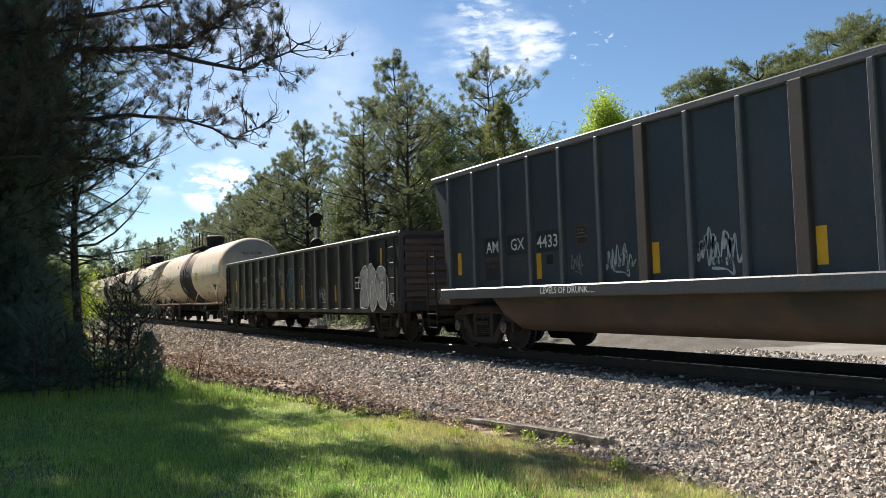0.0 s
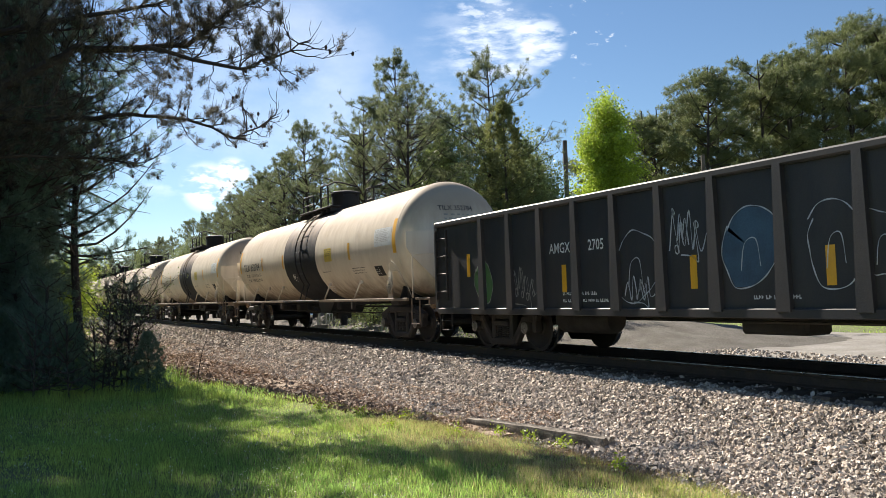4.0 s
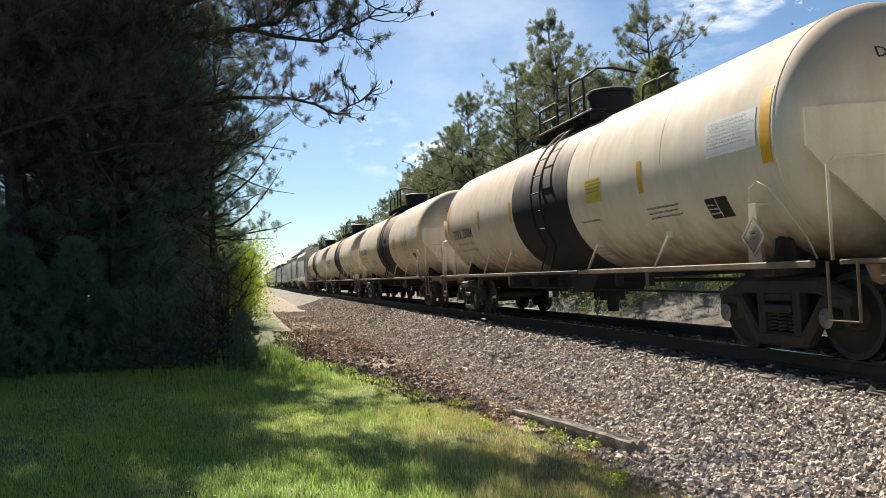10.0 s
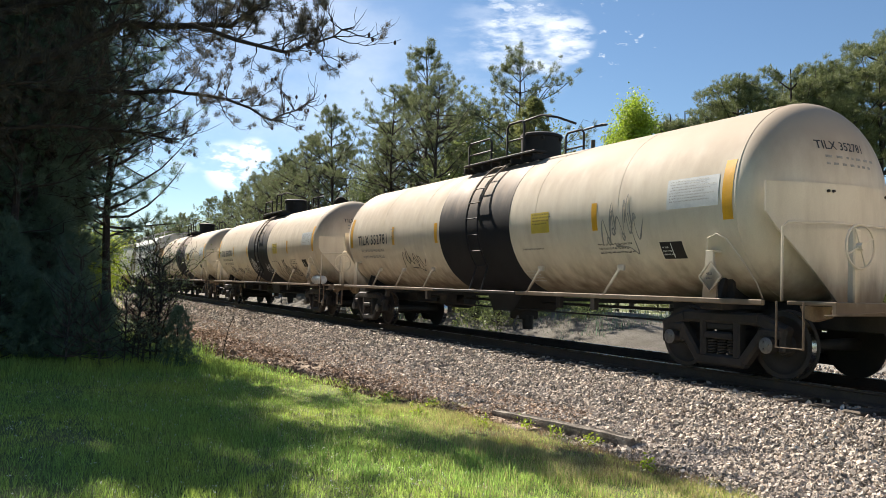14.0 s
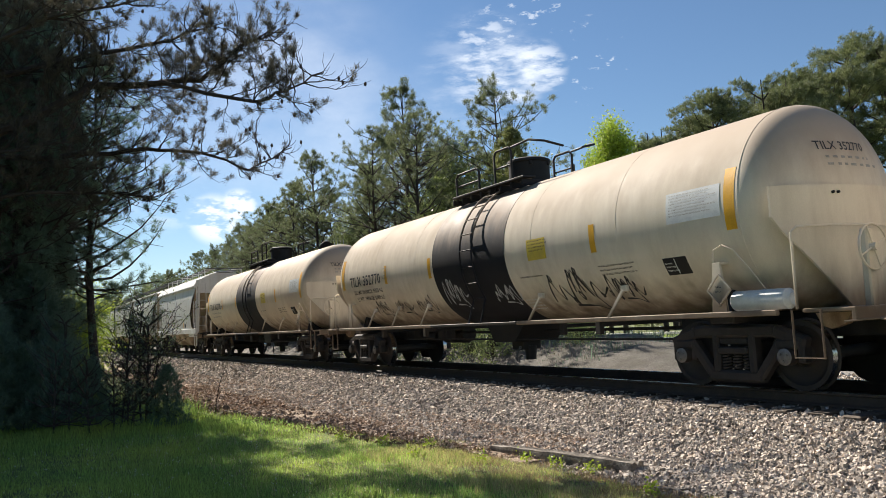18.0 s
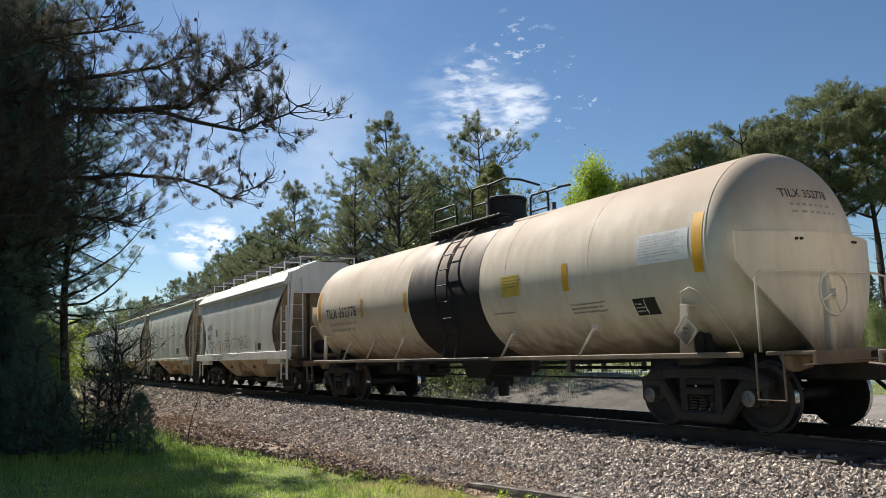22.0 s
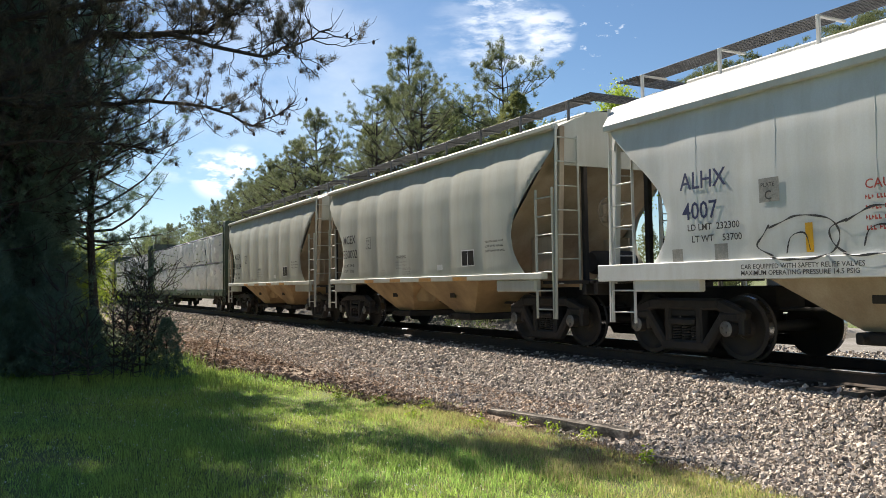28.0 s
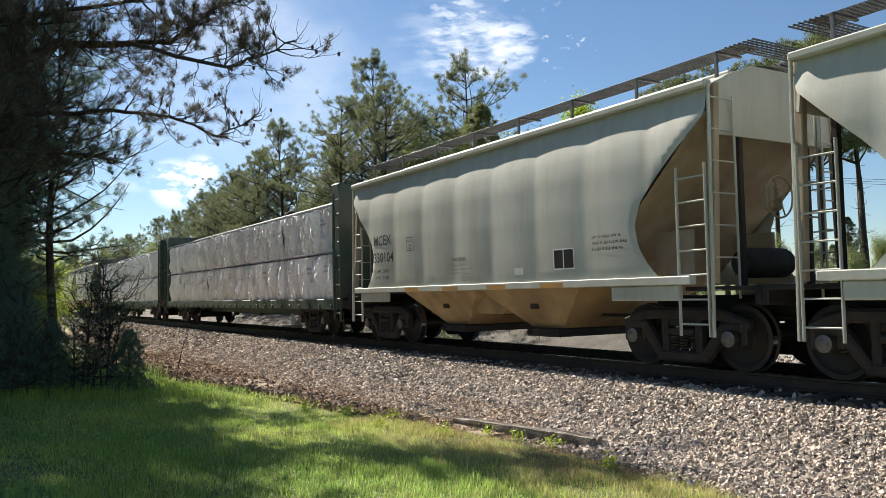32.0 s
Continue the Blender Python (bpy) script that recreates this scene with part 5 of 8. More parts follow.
def mill_gondola():
    """Low black gondola; body from -7.85 to 7.85."""
    car = thing("mill_gondola", "low black gondola with ribbed sides and graffiti", "gondola car")
    h, x, zs, zt = 7.85, 1.56, 0.78, 2.58
    for t in (-1, 1):
        part("side_wall", Geo().box((t * x, -0.15, (zs + zt) / 2), (0.03, 2 * h + 0.3, zt - zs), 0.004), GON_B, car, "black painted steel side")
        part("top_chord", Geo().box((t * (x + 0.01), -0.15, zt), (0.15, 2 * h + 0.36, 0.11), 0.03), GON_B, car)
        part("side_sill", Geo().box((t * (x + 0.01), -0.15, zs), (0.10, 2 * h + 0.3, 0.12), 0.01), GON_B, car)
        for y in (6.05, 5.1, 4.15, 3.2, 2.27, 1.32, 0.36, -0.66, -1.67, -2.64, -3.6, -4.54, -5.45, -6.52):
            part("side_post", Geo().prism([(y - 0.10, zs + 0.02), (y + 0.10, zs + 0.02), (y + 0.055, zt - 0.03), (y - 0.055, zt - 0.03)], t * (x + 0.012), t * (x + 0.09)), GON_B, car)
    for s, h in ((-1, 8.15), (1, 7.85)):
        part("end_wall", Geo().box((0, s * h, (zs + zt) / 2 + 0.1), (3.1, 0.04, zt - zs - 0.2), 0.005), END_RUST, car, "rust-brown end wall")
        for k in range(5):
            z = 1.15 + k * 0.31
            part("end_corrugation", Geo().prism([(s * h, z - 0.11), (s * (h + 0.10), z - 0.05), (s * (h + 0.10), z + 0.05), (s * h, z + 0.11)], -1.45, 1.45), END_RUST, car)
        part("end_top", Geo().box((0, s * h, zt), (3.15, 0.16, 0.12), 0.02), GON_B, car)
        for t in (-1, 1):
            part("corner_post", Geo().box((t * 1.55, s * (h + 0.04), (zs + zt) / 2), (0.14, 0.12, zt - zs + 0.04), 0.02), GON_B, car)
            ladder(car, t * 1.66, s * (h - 0.3), 1.0, 2.45, 0.44, 4, BLACK, "grab_ladder")
            steps(car, t * 1.56, s * (h - 0.3), 0.38, 0.8, 0.4)
        part("end_sill", Geo().box((0, s * (h + 0.12), 0.86), (2.9, 0.2, 0.22), 0.03), UNDER, car)
        add_truck(car, s * 6.25)
    g = Geo().box((0, 0, 0.74), (0.6, 15.4, 0.30), 0.02)
    g.box((0, 0, 0.98), (3.05, 15.6, 0.06), 0.005)
    for k in range(9):
        g.box((0, -6.4 + 1.6 * k, 0.82), (3.0, 0.08, 0.2), 0.01)
    g.lathe([(-0.7, 0.0), (-0.7, 0.2), (-0.6, 0.24), (0.6, 0.24), (0.7, 0.2), (0.7, 0.0)], 16, "y", (-0.8, 3.9, 0.62))
    g.box((-0.9, -0.1, 0.62), (0.5, 1.0, 0.26), 0.04)
    g.pipe([(-1.3, 1.0, 0.66), (-1.3, -5.0, 0.66)], 0.02, 6)
    for y in (-1.8, -3.6):
        g.bar((-1.3, y, 0.5), (-1.3, y, 0.8), 0.05, 0.06, 0.01)
    part("underframe", g, UNDER, car, "grimy centre sill, air tank and brake rods")
    add_couplers(car, 8.65)
    W = on_flat(x + 0.016)
    write("car_number", "AMGX", 3.93, 1.75, 0.24, WHITE, car, W, squash=0.8)
    write("car_number", "2705", 2.92, 1.75, 0.24, WHITE, car, W, squash=0.8)
    bars("load_limits", 3.6, 1.05, 2, 1.1, 0.06, WHITE, car, W, 4)
    for y, z in ((6.6, 1.45), (3.55, 1.10), (0.75, 1.10), (-1.26, 1.10), (-4.08, 1.02), (-7.16, 1.85)):
        patch("reflector", y - 0.06, y + 0.06, z, z + 0.45, YELLOW, car, W, "yellow reflective strip")
    W2 = on_flat(x + 0.093)
    scribble("graffiti", 1.15, 1.55, 0.62, 0.62, SILVERPAINT, car, W, 71, 4, 0.02, "pale sprayed crown-like tag")
    bubble("graffiti", 2.35, 0.95, 0.95, 1.0, SILVERPAINT, car, W, 72, 0.02, "pale sprayed outline")
    scribble("graffiti", 2.1, 0.92, 0.6, 0.4, SILVERPAINT, car, W, 77, 4, 0.02, "pale sprayed tag")
    bubble("graffiti", 0.3, 1.12, 0.95, 0.95, SILVERPAINT, car, W, 73, 0.018, "pale sprayed outline", BLUEPAINT)
    bubble("graffiti", -0.95, 1.10, 0.75, 0.95, SILVERPAINT, car, W, 74, 0.018, "pale sprayed outline")
    bubble("graffiti", -1.6, 1.15, 0.55, 0.75, SILVERPAINT, car, W, 76, 0.014, "pale sprayed outline")
    scribble("graffiti", -2.78, 1.0, 0.8, 0.5, GREYWHITE, car, W, 75, 6, 0.025, "white sprayed tag")
    panel = Geo()
    for pts in ([(-6.02, 0.86), (-6.0, 1.2), (-6.12, 1.36), (-6.0, 1.5), (-6.1, 1.78), (-6.42, 1.88), (-6.46, 1.4), (-6.5, 0.88)],):
        panel.add([W2(*q) for q in pts], [tuple(range(len(pts)))])
    part("graffiti_fill", panel, DULLSILVER, car, "dull silver sprayed fill", sharp=0)
    edge = Geo()
    stroke(edge, [(-6.02, 0.86), (-6.0, 1.2), (-6.12, 1.36), (-6.0, 1.5), (-6.1, 1.78), (-6.42, 1.88), (-6.46, 1.4), (-6.5, 0.88), (-6.02, 0.86)], 0.03, on_flat(x + 0.097))
    part("graffiti", edge, GREYWHITE, car, "white sprayed zigzag edge", sharp=0)
    bubble("graffiti", -6.42, 0.84, 0.68, 1.06, GREYWHITE, car, on_flat(x + 0.099), 81, 0.03, "white-edged silver sprayed letter shape", DULLSILVER)
    bubble("graffiti", -6.98, 0.82, 0.74, 1.04, GREYWHITE, car, on_flat(x + 0.104), 82, 0.03, "white-edged silver sprayed letter shape", DULLSILVER)
    face = Geo()
    for c in (-7.2, -7.5):
        stroke(face, [(c + 0.06, 1.48), (c - 0.06, 1.60)], 0.018, on_flat(x + 0.11))
        stroke(face, [(c - 0.06, 1.48), (c + 0.06, 1.60)], 0.018, on_flat(x + 0.11))
    stroke(face, [(-7.2, 1.36), (-7.35, 1.28), (-7.5, 1.36)], 0.018, on_flat(x + 0.11))
    part("graffiti", face, INK, car, "black sprayed crosses and curve", sharp=0)
    box = Geo()
    for a, b in (((-5.68, 1.35), (-5.68, 1.63)), ((-5.9, 1.35), (-5.9, 1.63)), ((-6.12, 1.35), (-6.12, 1.63)), ((-5.68, 1.35), (-6.12, 1.35)), ((-5.68, 1.49), (-6.12, 1.49)), ((-5.68, 1.63), (-6.12, 1.63))):
        stroke(box, [a, b], 0.02, W2)
    part("graffiti", box, GREYWHITE, car, "white sprayed window grid", sharp=0)
    scribble("graffiti", -7.73, 0.92, 0.3, 0.28, GREYWHITE, car, W2, 86, 3, 0.02, "white sprayed tag")
    bubble("graffiti", 6.4, 0.95, 0.7, 0.75, FADED, car, W, 87, 0.02, "dim green sprayed shape", GREENPAINT)
    scribble("graffiti", 5.3, 0.9, 1.0, 0.7, FADED, car, W, 88, 5, 0.02, "faded sprayed tag")
    bars("stencil_print", -0.2, 0.95, 1, 0.7, 0.06, GREYWHITE, car, W, 9)
    bars("stencil_print", -3.1, 0.88, 1, 0.6, 0.05, GREYWHITE, car, W, 10)
    return car


# ---- covered hoppers ----
def hopper_car(paint, label, white=False, L=5.58, ends=6.25):
    """Two-bay covered hopper; the body reaches +-L, the couplers +-ends."""
    car = thing("covered_hopper", label, "hopper car", group="covered hoppers of the train")
    x, zs, ze = 1.52, 1.30, 3.86
    # side sheets, cut along the end slope
    for t in (-1, 1):
        prof = [(zs, 0.0), (zs + 0.5, 0.02), (2.4, 0.03), (3.0, 0.02), (3.3, -0.01), (3.6, -0.07), (ze, -0.12)]
        def edge(z):
            return L - float(np.interp(z, [1.30, 1.5, 1.75, 2.08, 2.4, 2.7, 3.0, 3.45, 3.55], [0.85, 1.05, 1.22, 1.28, 1.16, 0.88, 0.54, 0.04, 0.0]))
        zs_list = np.linspace(zs, ze, 26)
        def bulge(u):
            return (0.007 if white else 0.017) * abs(math.sin(math.pi * (u / 1.3 + 0.5))) ** 0.7
        def side(u, z, t=t):
            d = np.interp(z, [p[0] for p in prof], [p[1] for p in prof])
            return (t * (x + d + (bulge(u * L) if abs(u * L) < edge(z) and zs + 0.05 < z < 3.7 else 0)), max(-edge(z), min(edge(z), u * L)), z)
        part("side_sheet", Geo().grid(np.linspace(-1, 1, 109), zs_list, side), paint, car, "curved panelled side sheet", sharp=60)
        for k in range(-3, 4):
            y = k * 1.3 + (0.0)
            if abs(y) < L - 1.3:
                part("panel_seam", Geo().pipe([(t * (x + 0.028), y, 2.1), (t * (x + 0.031), y, 2.4), (t * (x + 0.022), y, 3.0), (t * (x - 0.006), y + 0.02, 3.3)], 0.007, 6), paint, car)
        part("side_sill", Geo().box((t * (x + 0.0), 0, 1.27 if white else 1.26), (0.14, 2 * L + (0.5 if white else -0.5), 0.26 if white else 0.12), 0.012), paint, car)
        if white:
            part("eave", Geo().prism([(t * (x + 0.05), 3.52), (t * (x + 0.06), 3.60), (t * (x - 0.16), 3.93), (t * (x - 0.30), 3.93), (t * (x - 0.10), 3.52)], -L - 0.05, L + 0.05, "y"), paint, car, "sloping eave sheet")
        else:
            part("eave", Geo().box((t * (x - 0.08), 0, ze + 0.03), (0.16, 2 * L + 0.1, 0.10), 0.02), paint, car)
        for k in range(4):
            y = -2.4 + 1.6 * k
            if not white:
                patch("reflector", y - 0.30, y + 0.30, 1.205, 1.285, DULL_ORANGE, car, lambda u, v, t=t: (t * (x + 0.074), u, v), "yellow reflective strip", 2)
    # roof
    g = Geo().grid([-L, 0, L], range(9), lambda y, j: ((j / 4 - 1) * (x - 0.2), y, ze + 0.05 + 0.40 * (1 - abs(j / 4 - 1) ** 1.7)))
    part("roof", g, paint, car, sharp=60)
    part("hatch_trough", Geo().box((0, 0, 4.30), (0.62, 2 * L - 1.0, 0.12), 0.03), paint, car)
    # running boards
    for t in (-1, 1):
        g = Geo()
        for k in range(9):
            g.box((t * (0.49 + k * 0.05), 0, 4.46), (0.012, 2 * L + 0.3, 0.03), 0.002)
        n = 150
        for k in range(n):
            g.box((t * 0.69, -L - 0.1 + k * (2 * L + 0.2) / (n - 1), 4.463), (0.42, 0.012, 0.016), 0.002)
        part("running_board", g, GALV, car, "galvanised open-grid running board")
        for k in range(8):
            y = -L + 0.2 + k * (2 * L - 0.4) / 7
            g = Geo().bar((t * 0.95, y, 4.05), (t * 0.95, y, 4.44), 0.04, 0.05, 0.005)
            g.box((t * 0.7, y, 4.435), (0.55, 0.05, 0.03), 0.005)
            part("board_bracket", g, paint if white else GALV, car)
    for s in (-1, 1):
        g = Geo()
        for k in range(7):
            g.box((0, s * (L - 0.05 + k * 0.075), 4.46), (1.9, 0.012, 0.022), 0.002)
        for k in range(19):
            g.box((-0.9 + 0.1 * k, s * (L + 0.175), 4.461), (0.012, 0.46, 0.018), 0.002)
        part("end_running_board", g, GALV, car)
        # slope sheet, end bulkhead
        tan = HOP_T
        g = Geo().add([(-x + 0.05, s * (L - 0.02), 3.52), (x - 0.05, s * (L - 0.02), 3.52), (x - 0.05, s * (L - 1.9), 1.75), (-x + 0.05, s * (L - 1.9), 1.75),
                       (x - 0.05, s * (L - 2.5), 1.2), (-x + 0.05, s * (L - 2.5), 1.2)], [(0, 1, 2, 3), (3, 2, 4, 5)])
        for t in (-1, 1):
            g.prism([(s * (L - 1.5), 1.32), (s * (L - 0.75), 1.32), (s * (L - 0.75), 2.0), (s * (L - 1.5), 2.0)], t * 0.9 - 0.02, t * 0.9 + 0.02)
        part("slope_sheet", g, tan, car, "dusty tan end slope sheet", sharp=0)
        part("end_cap", Geo().prism([(-x + 0.1, 3.22), (x - 0.1, 3.22), (x - 0.2, ze + 0.06), (0.5, 4.25), (-0.5, 4.25), (-x + 0.2, ze + 0.06)], s * L - 0.02, s * L + 0.02, "y"), paint, car)
        for t in (-1, 1):
            part("corner_post", Geo().bar((t * 1.42, s * (L + 0.02), 1.2), (t * 1.30, s * (L + 0.02), ze + 0.05), 0.11, 0.11, 0.012), paint if white else tan, car)
            part("end_brace", Geo().bar((t * 0.75, s * (L - 0.05), 1.15), (t * 0.75, s * (L - 0.05), 3.5), 0.09, 0.09, 0.01), UNDER, car, "dark grimy end brace")
            ladder(car, t * 1.50, s * (L - 0.26), 0.50, 2.82, 0.50, 7, paint, "side_ladder")
            part("ladder_stile", Geo().bar((t * 1.50, s * (L + 0.05), 0.50), (t * 1.44, s * (L + 0.05), 3.9), 0.05, 0.03, 0.005), paint, car)
            g = Geo()
            for k in range(7):
                z = 1.12 + k * 0.43
                g.pipe([(t * 1.44, s * (L + 0.07), z), (t * 0.98, s * (L + 0.07), z)], 0.012, 6)
            g.bar((t * 0.98, s * (L + 0.07), 1.0), (t * 0.98, s * (L + 0.07), 3.75), 0.04, 0.02, 0.004)
            part("end_ladder", g, paint, car)
        g = Geo().box((0, s * (L + 0.1), 1.14), (2.7, 1.3, 0.06), 0.01)
        g.box((0, s * (L + 0.62), 1.05), (2.7, 0.1, 0.26), 0.02)
        g.box((0, s * (L - 0.6), 0.86), (0.6, 3.0, 0.36), 0.02)
        part("end_platform", g, UNDER, car, "grimy end platform and centre sill")
        part("jacking_pad", Geo().box((-1.47, s * (L - 1.18), 1.09), (0.14, 1.3, 0.22), 0.02), paint, car)
        part("jacking_pad", Geo().box((1.47, s * (L - 1.18), 1.09), (0.14, 1.3, 0.22), 0.02), paint, car)
        add_truck(car, s * ((ends - 1.84) if white else 4.67))
        # discharge bay
        yb = s * 1.5
        g = Geo()
        g.add([(-1.46, yb - 1.45, 1.2), (1.46, yb - 1.45, 1.2), (1.46, yb + 1.45, 1.2), (-1.46, yb + 1.45, 1.2), (-0.95, yb - 0.42, 0.50), (0.95, yb - 0.42, 0.50), (0.95, yb + 0.42, 0.50), (-0.95, yb + 0.42, 0.50)],
              [(0, 1, 5, 4), (1, 2, 6, 5), (2, 3, 7, 6), (3, 0, 4, 7), (4, 5, 6, 7)])
        part("discharge_chute", g, ORANGE if not white else HOP_T, car, "rust-stained discharge chute", sharp=20)
        g = Geo().box((0, yb, 0.42), (2.2, 0.9, 0.14), 0.02)
        g.pipe([(-1.2, yb + 0.3, 0.42), (1.2, yb + 0.3, 0.42)], 0.035, 8)
        part("outlet_gate", g, UNDER, car)
        g = Geo().box((-1.25, yb, 0.95), (0.04, 0.22, 0.22), 0.01)
        part("chute_bracket", g, UNDER, car)
    part("centre_hopper_sheet", Geo().prism([(-0.9, 1.22), (0.9, 1.22), (0.42, 0.74), (-0.42, 0.74)], -1.15, 1.15), ORANGE if not white else HOP_T, car, "rust-stained sheet between the chutes")
    brake_wheel(car, (-0.55, -L - 0.42, 2.35), 0.28, HOP_T)
    part("brake_housing", Geo().box((-0.55, -L - 0.32, 2.35), (0.24, 0.16, 0.34), 0.03), HOP_T, car)
    part("air_reservoir", Geo().lathe([(-0.5, 0.0), (-0.5, 0.18), (-0.42, 0.22), (0.42, 0.22), (0.5, 0.18), (0.5, 0.0)], 16, "x", (0.1, -L + 0.35, 1.5)), UNDER, car)
    part("brake_pipe", Geo().pipe([(-0.35, -L - 0.5, 0.72), (-0.35, L + 0.5, 0.72)], 0.03, 7), UNDER, car)
    add_couplers(car, ends)
    return car


def on_hopper(amount, off, shift=0.0):
    """Places of a side view onto the near flank of a covered hopper, following its panels."""
    def f(u, v):
        y = u + shift
        d = float(np.interp(v, [1.30, 1.80, 2.4, 3.0, 3.3], [0.0, 0.02, 0.03, 0.02, -0.01]))
        return (-(1.52 + d + amount * abs(math.sin(math.pi * (y / 1.3 + 0.5))) ** 0.7 + off), y, v)
    return f


def mark_hopper(car, a, b, material, seed):
    W = on_hopper(0.017, 0.007, -0.235)
    W2 = on_hopper(0.017, 0.011, -0.235)
    frame_ = Geo()
    for y0, y1, z0, z1 in ((2.55, 2.85, 2.10, 2.115), (2.55, 2.85, 2.385, 2.40), (2.55, 2.565, 2.10, 2.40), (2.835, 2.85, 2.10, 2.40)):
        frame_.grid([y0, y1], [z0, z1], W)
    part("plate_border", frame_, INK, car, "thin black square border", sharp=0)
    write("plate_mark_letter", "PLATE", 2.82, 2.29, 0.07, INK, car, W)
    write("plate_mark_letter", "C", 2.76, 2.13, 0.15, INK, car, W)
    write("warning_words", "WARNING", 1.0, 1.78, 0.11, INK, car, W)
    bars("warning_print", 1.05, 1.68, 3, 0.75, 0.04, FADED, car, W, seed + 8)
    write("car_number", a, 4.50, 2.30, 0.33, material, car, W)
    write("car_number", b, 4.50, 1.90, 0.33, material, car, W)
    write("load_limits", "LD LMT  234100", 4.5, 1.66, 0.11, material, car, W)
    write("load_limits", "LT WT    51900", 4.5, 1.50, 0.11, material, car, W)
    bars("stencil_print", 0.7, 1.5, 3, 0.5, 0.03, FADED, car, W, seed + 1)
    bars("stencil_print", 2.0, 1.5, 3, 0.35, 0.03, FADED, car, W, seed + 2)
    bars("stencil_print", -3.15, 1.95, 3, 0.75, 0.05, INK, car, W, seed + 3)
    patch("stencil_panel", -2.70, -2.22, 1.52, 1.82, BLACK, car, W, "black test-date panel")
    g = Geo()
    for y0, y1, z0, z1 in ((-2.72, -2.2, 1.5, 1.52), (-2.72, -2.2, 1.82, 1.84), (-2.72, -2.70, 1.5, 1.84), (-2.22, -2.2, 1.5, 1.84), (-2.47, -2.45, 1.52, 1.82)):
        g.grid([y0, y1], [z0, z1], W2)
    part("panel_border", g, WHITE, car, sharp=0)
    patch("small_decal", -1.35, -1.1, 1.45, 1.57, WHITE, car, W, "small white decal")


def couple_hoppers():
    h1 = hopper_car(HOP_W, "off-white covered hopper with graffiti, marked ALHX 4007", True, 5.75, 6.55)
    h2 = hopper_car(HOP_G, "pale grey-green covered hopper with rust-stained chutes, marked MCEX 330002")
    h3 = copy_thing(h2, pose(0, 0, 0))
    spare = [copy_thing(h2, pose(0, 0, 0)) for _ in range(5)]
    tagged(h3, "pale grey-green covered hopper with rust-stained chutes, marked MCEX 330104")
    W, W2 = on_hopper(0.007, 0.006), on_hopper(0.007, 0.010)
    write("car_number", "ALHX", 4.2, 2.40, 0.34, NAVY, h1, W, squash=0.92)
    write("car_number", "4007", 4.17, 1.98, 0.34, NAVY, h1, W, squash=0.92)
    write("load_limits", "LD LMT  232300", 4.09, 1.82, 0.13, INK, h1, W)
    write("load_limits", "LT WT    53700", 4.02, 1.66, 0.13, INK, h1, W)
    patch("plate_mark", 2.56, 2.86, 2.10, 2.40, FADED, h1, W, "square plate mark")
    write("plate_mark_letter", "PLATE", 2.83, 2.29, 0.075, INK, h1, W2)
    write("plate_mark_letter", "C", 2.78, 2.13, 0.16, INK, h1, W2)
    write("sill_words", "CAR EQUIPPED WITH SAFETY RELIEF VALVES", 3.15, 1.27, 0.085, INK, h1, on_flat(1.596))
    write("sill_words", "MAXIMUM OPERATING PRESSURE 14.5 PSIG", 3.15, 1.19, 0.085, INK, h1, on_flat(1.596))
    write("caution_words", "CAUTION", 1.45, 2.12, 0.15, mat("red_stencil", (0.42, 0.06, 0.04), (0.34, 0.05, 0.04), 0.6), h1, W)
    bars("caution_words", 1.45, 2.0, 4, 0.7, 0.06, mat("red_stencil", (0, 0, 0)), h1, W, 3)
    S = lambda u, v: (on_hopper(0.007, 0.008)(u, v) if v > 1.42 else (-1.60, u, v))
    for k, (y, w, z, hh) in enumerate(((2.86, 1.05, 1.33, 0.58), (1.88, 1.12, 1.38, 0.54), (0.82, 1.6, 1.30, 0.62))):
        bubble("graffiti", y, z, w, hh, INK, h1, S, 90 + k, 0.026, "thin black sprayed outline")
    for name_, lines in (("E", ([(-0.80, 1.97), (-0.55, 1.92), (-0.56, 1.80), (-0.60, 1.70), (-0.86, 1.66)], [(-0.57, 1.81), (-0.78, 1.83)])),
                         ("R", ([(-0.90, 1.66), (-0.88, 2.0), (-1.08, 1.98), (-1.10, 1.86), (-0.92, 1.82), (-1.14, 1.66)],)),
                         ("O", ([(-1.34, 2.02), (-1.20, 1.88), (-1.24, 1.70), (-1.42, 1.66), (-1.54, 1.80), (-1.50, 1.96), (-1.34, 2.02)],))):
        g = Geo()
        for pts in lines:
            stroke(g, pts, 0.028, S)
        part("graffiti_letter", g, INK, h1, "thin black sprayed letter %s" % name_, sharp=0)
    g = Geo()
    stroke(g, [(-0.74, 1.56), (-1.1, 1.60), (-1.62, 1.58)], 0.022, S)
    part("graffiti_underline", g, INK, h1, "thin black sprayed underline", sharp=0)
    patch("reflector", -2.68, -2.53, 1.42, 1.78, YELLOW, h1, W, "yellow reflective strip")
    patch("stencil_panel", -3.2, -2.88, 1.48, 1.70, BLACK, h1, W, "black test-date panel")
    patch("drip_stain", 2.12, 2.22, 1.45, 1.8, YELLOW, h1, W2, "orange sprayed smear")
    patch("inspection_plate", 3.40, 3.62, 1.40, 1.62, FADED, h1, W, "small grey plate")
    patch("placard_ghost", 4.2, 4.4, 1.38, 1.58, FADED, h1, W, "faded square placard mark")
    mark_hopper(h2, "MCEX", "330002", INK, 5)
    mark_hopper(h3, "MCEX", "330104", INK, 6)
    for car, y, near in ((h1, 129.62, True), (h2, 142.485, True), (h3, 154.985, True)):
        TRAIN.append((car, y, near))
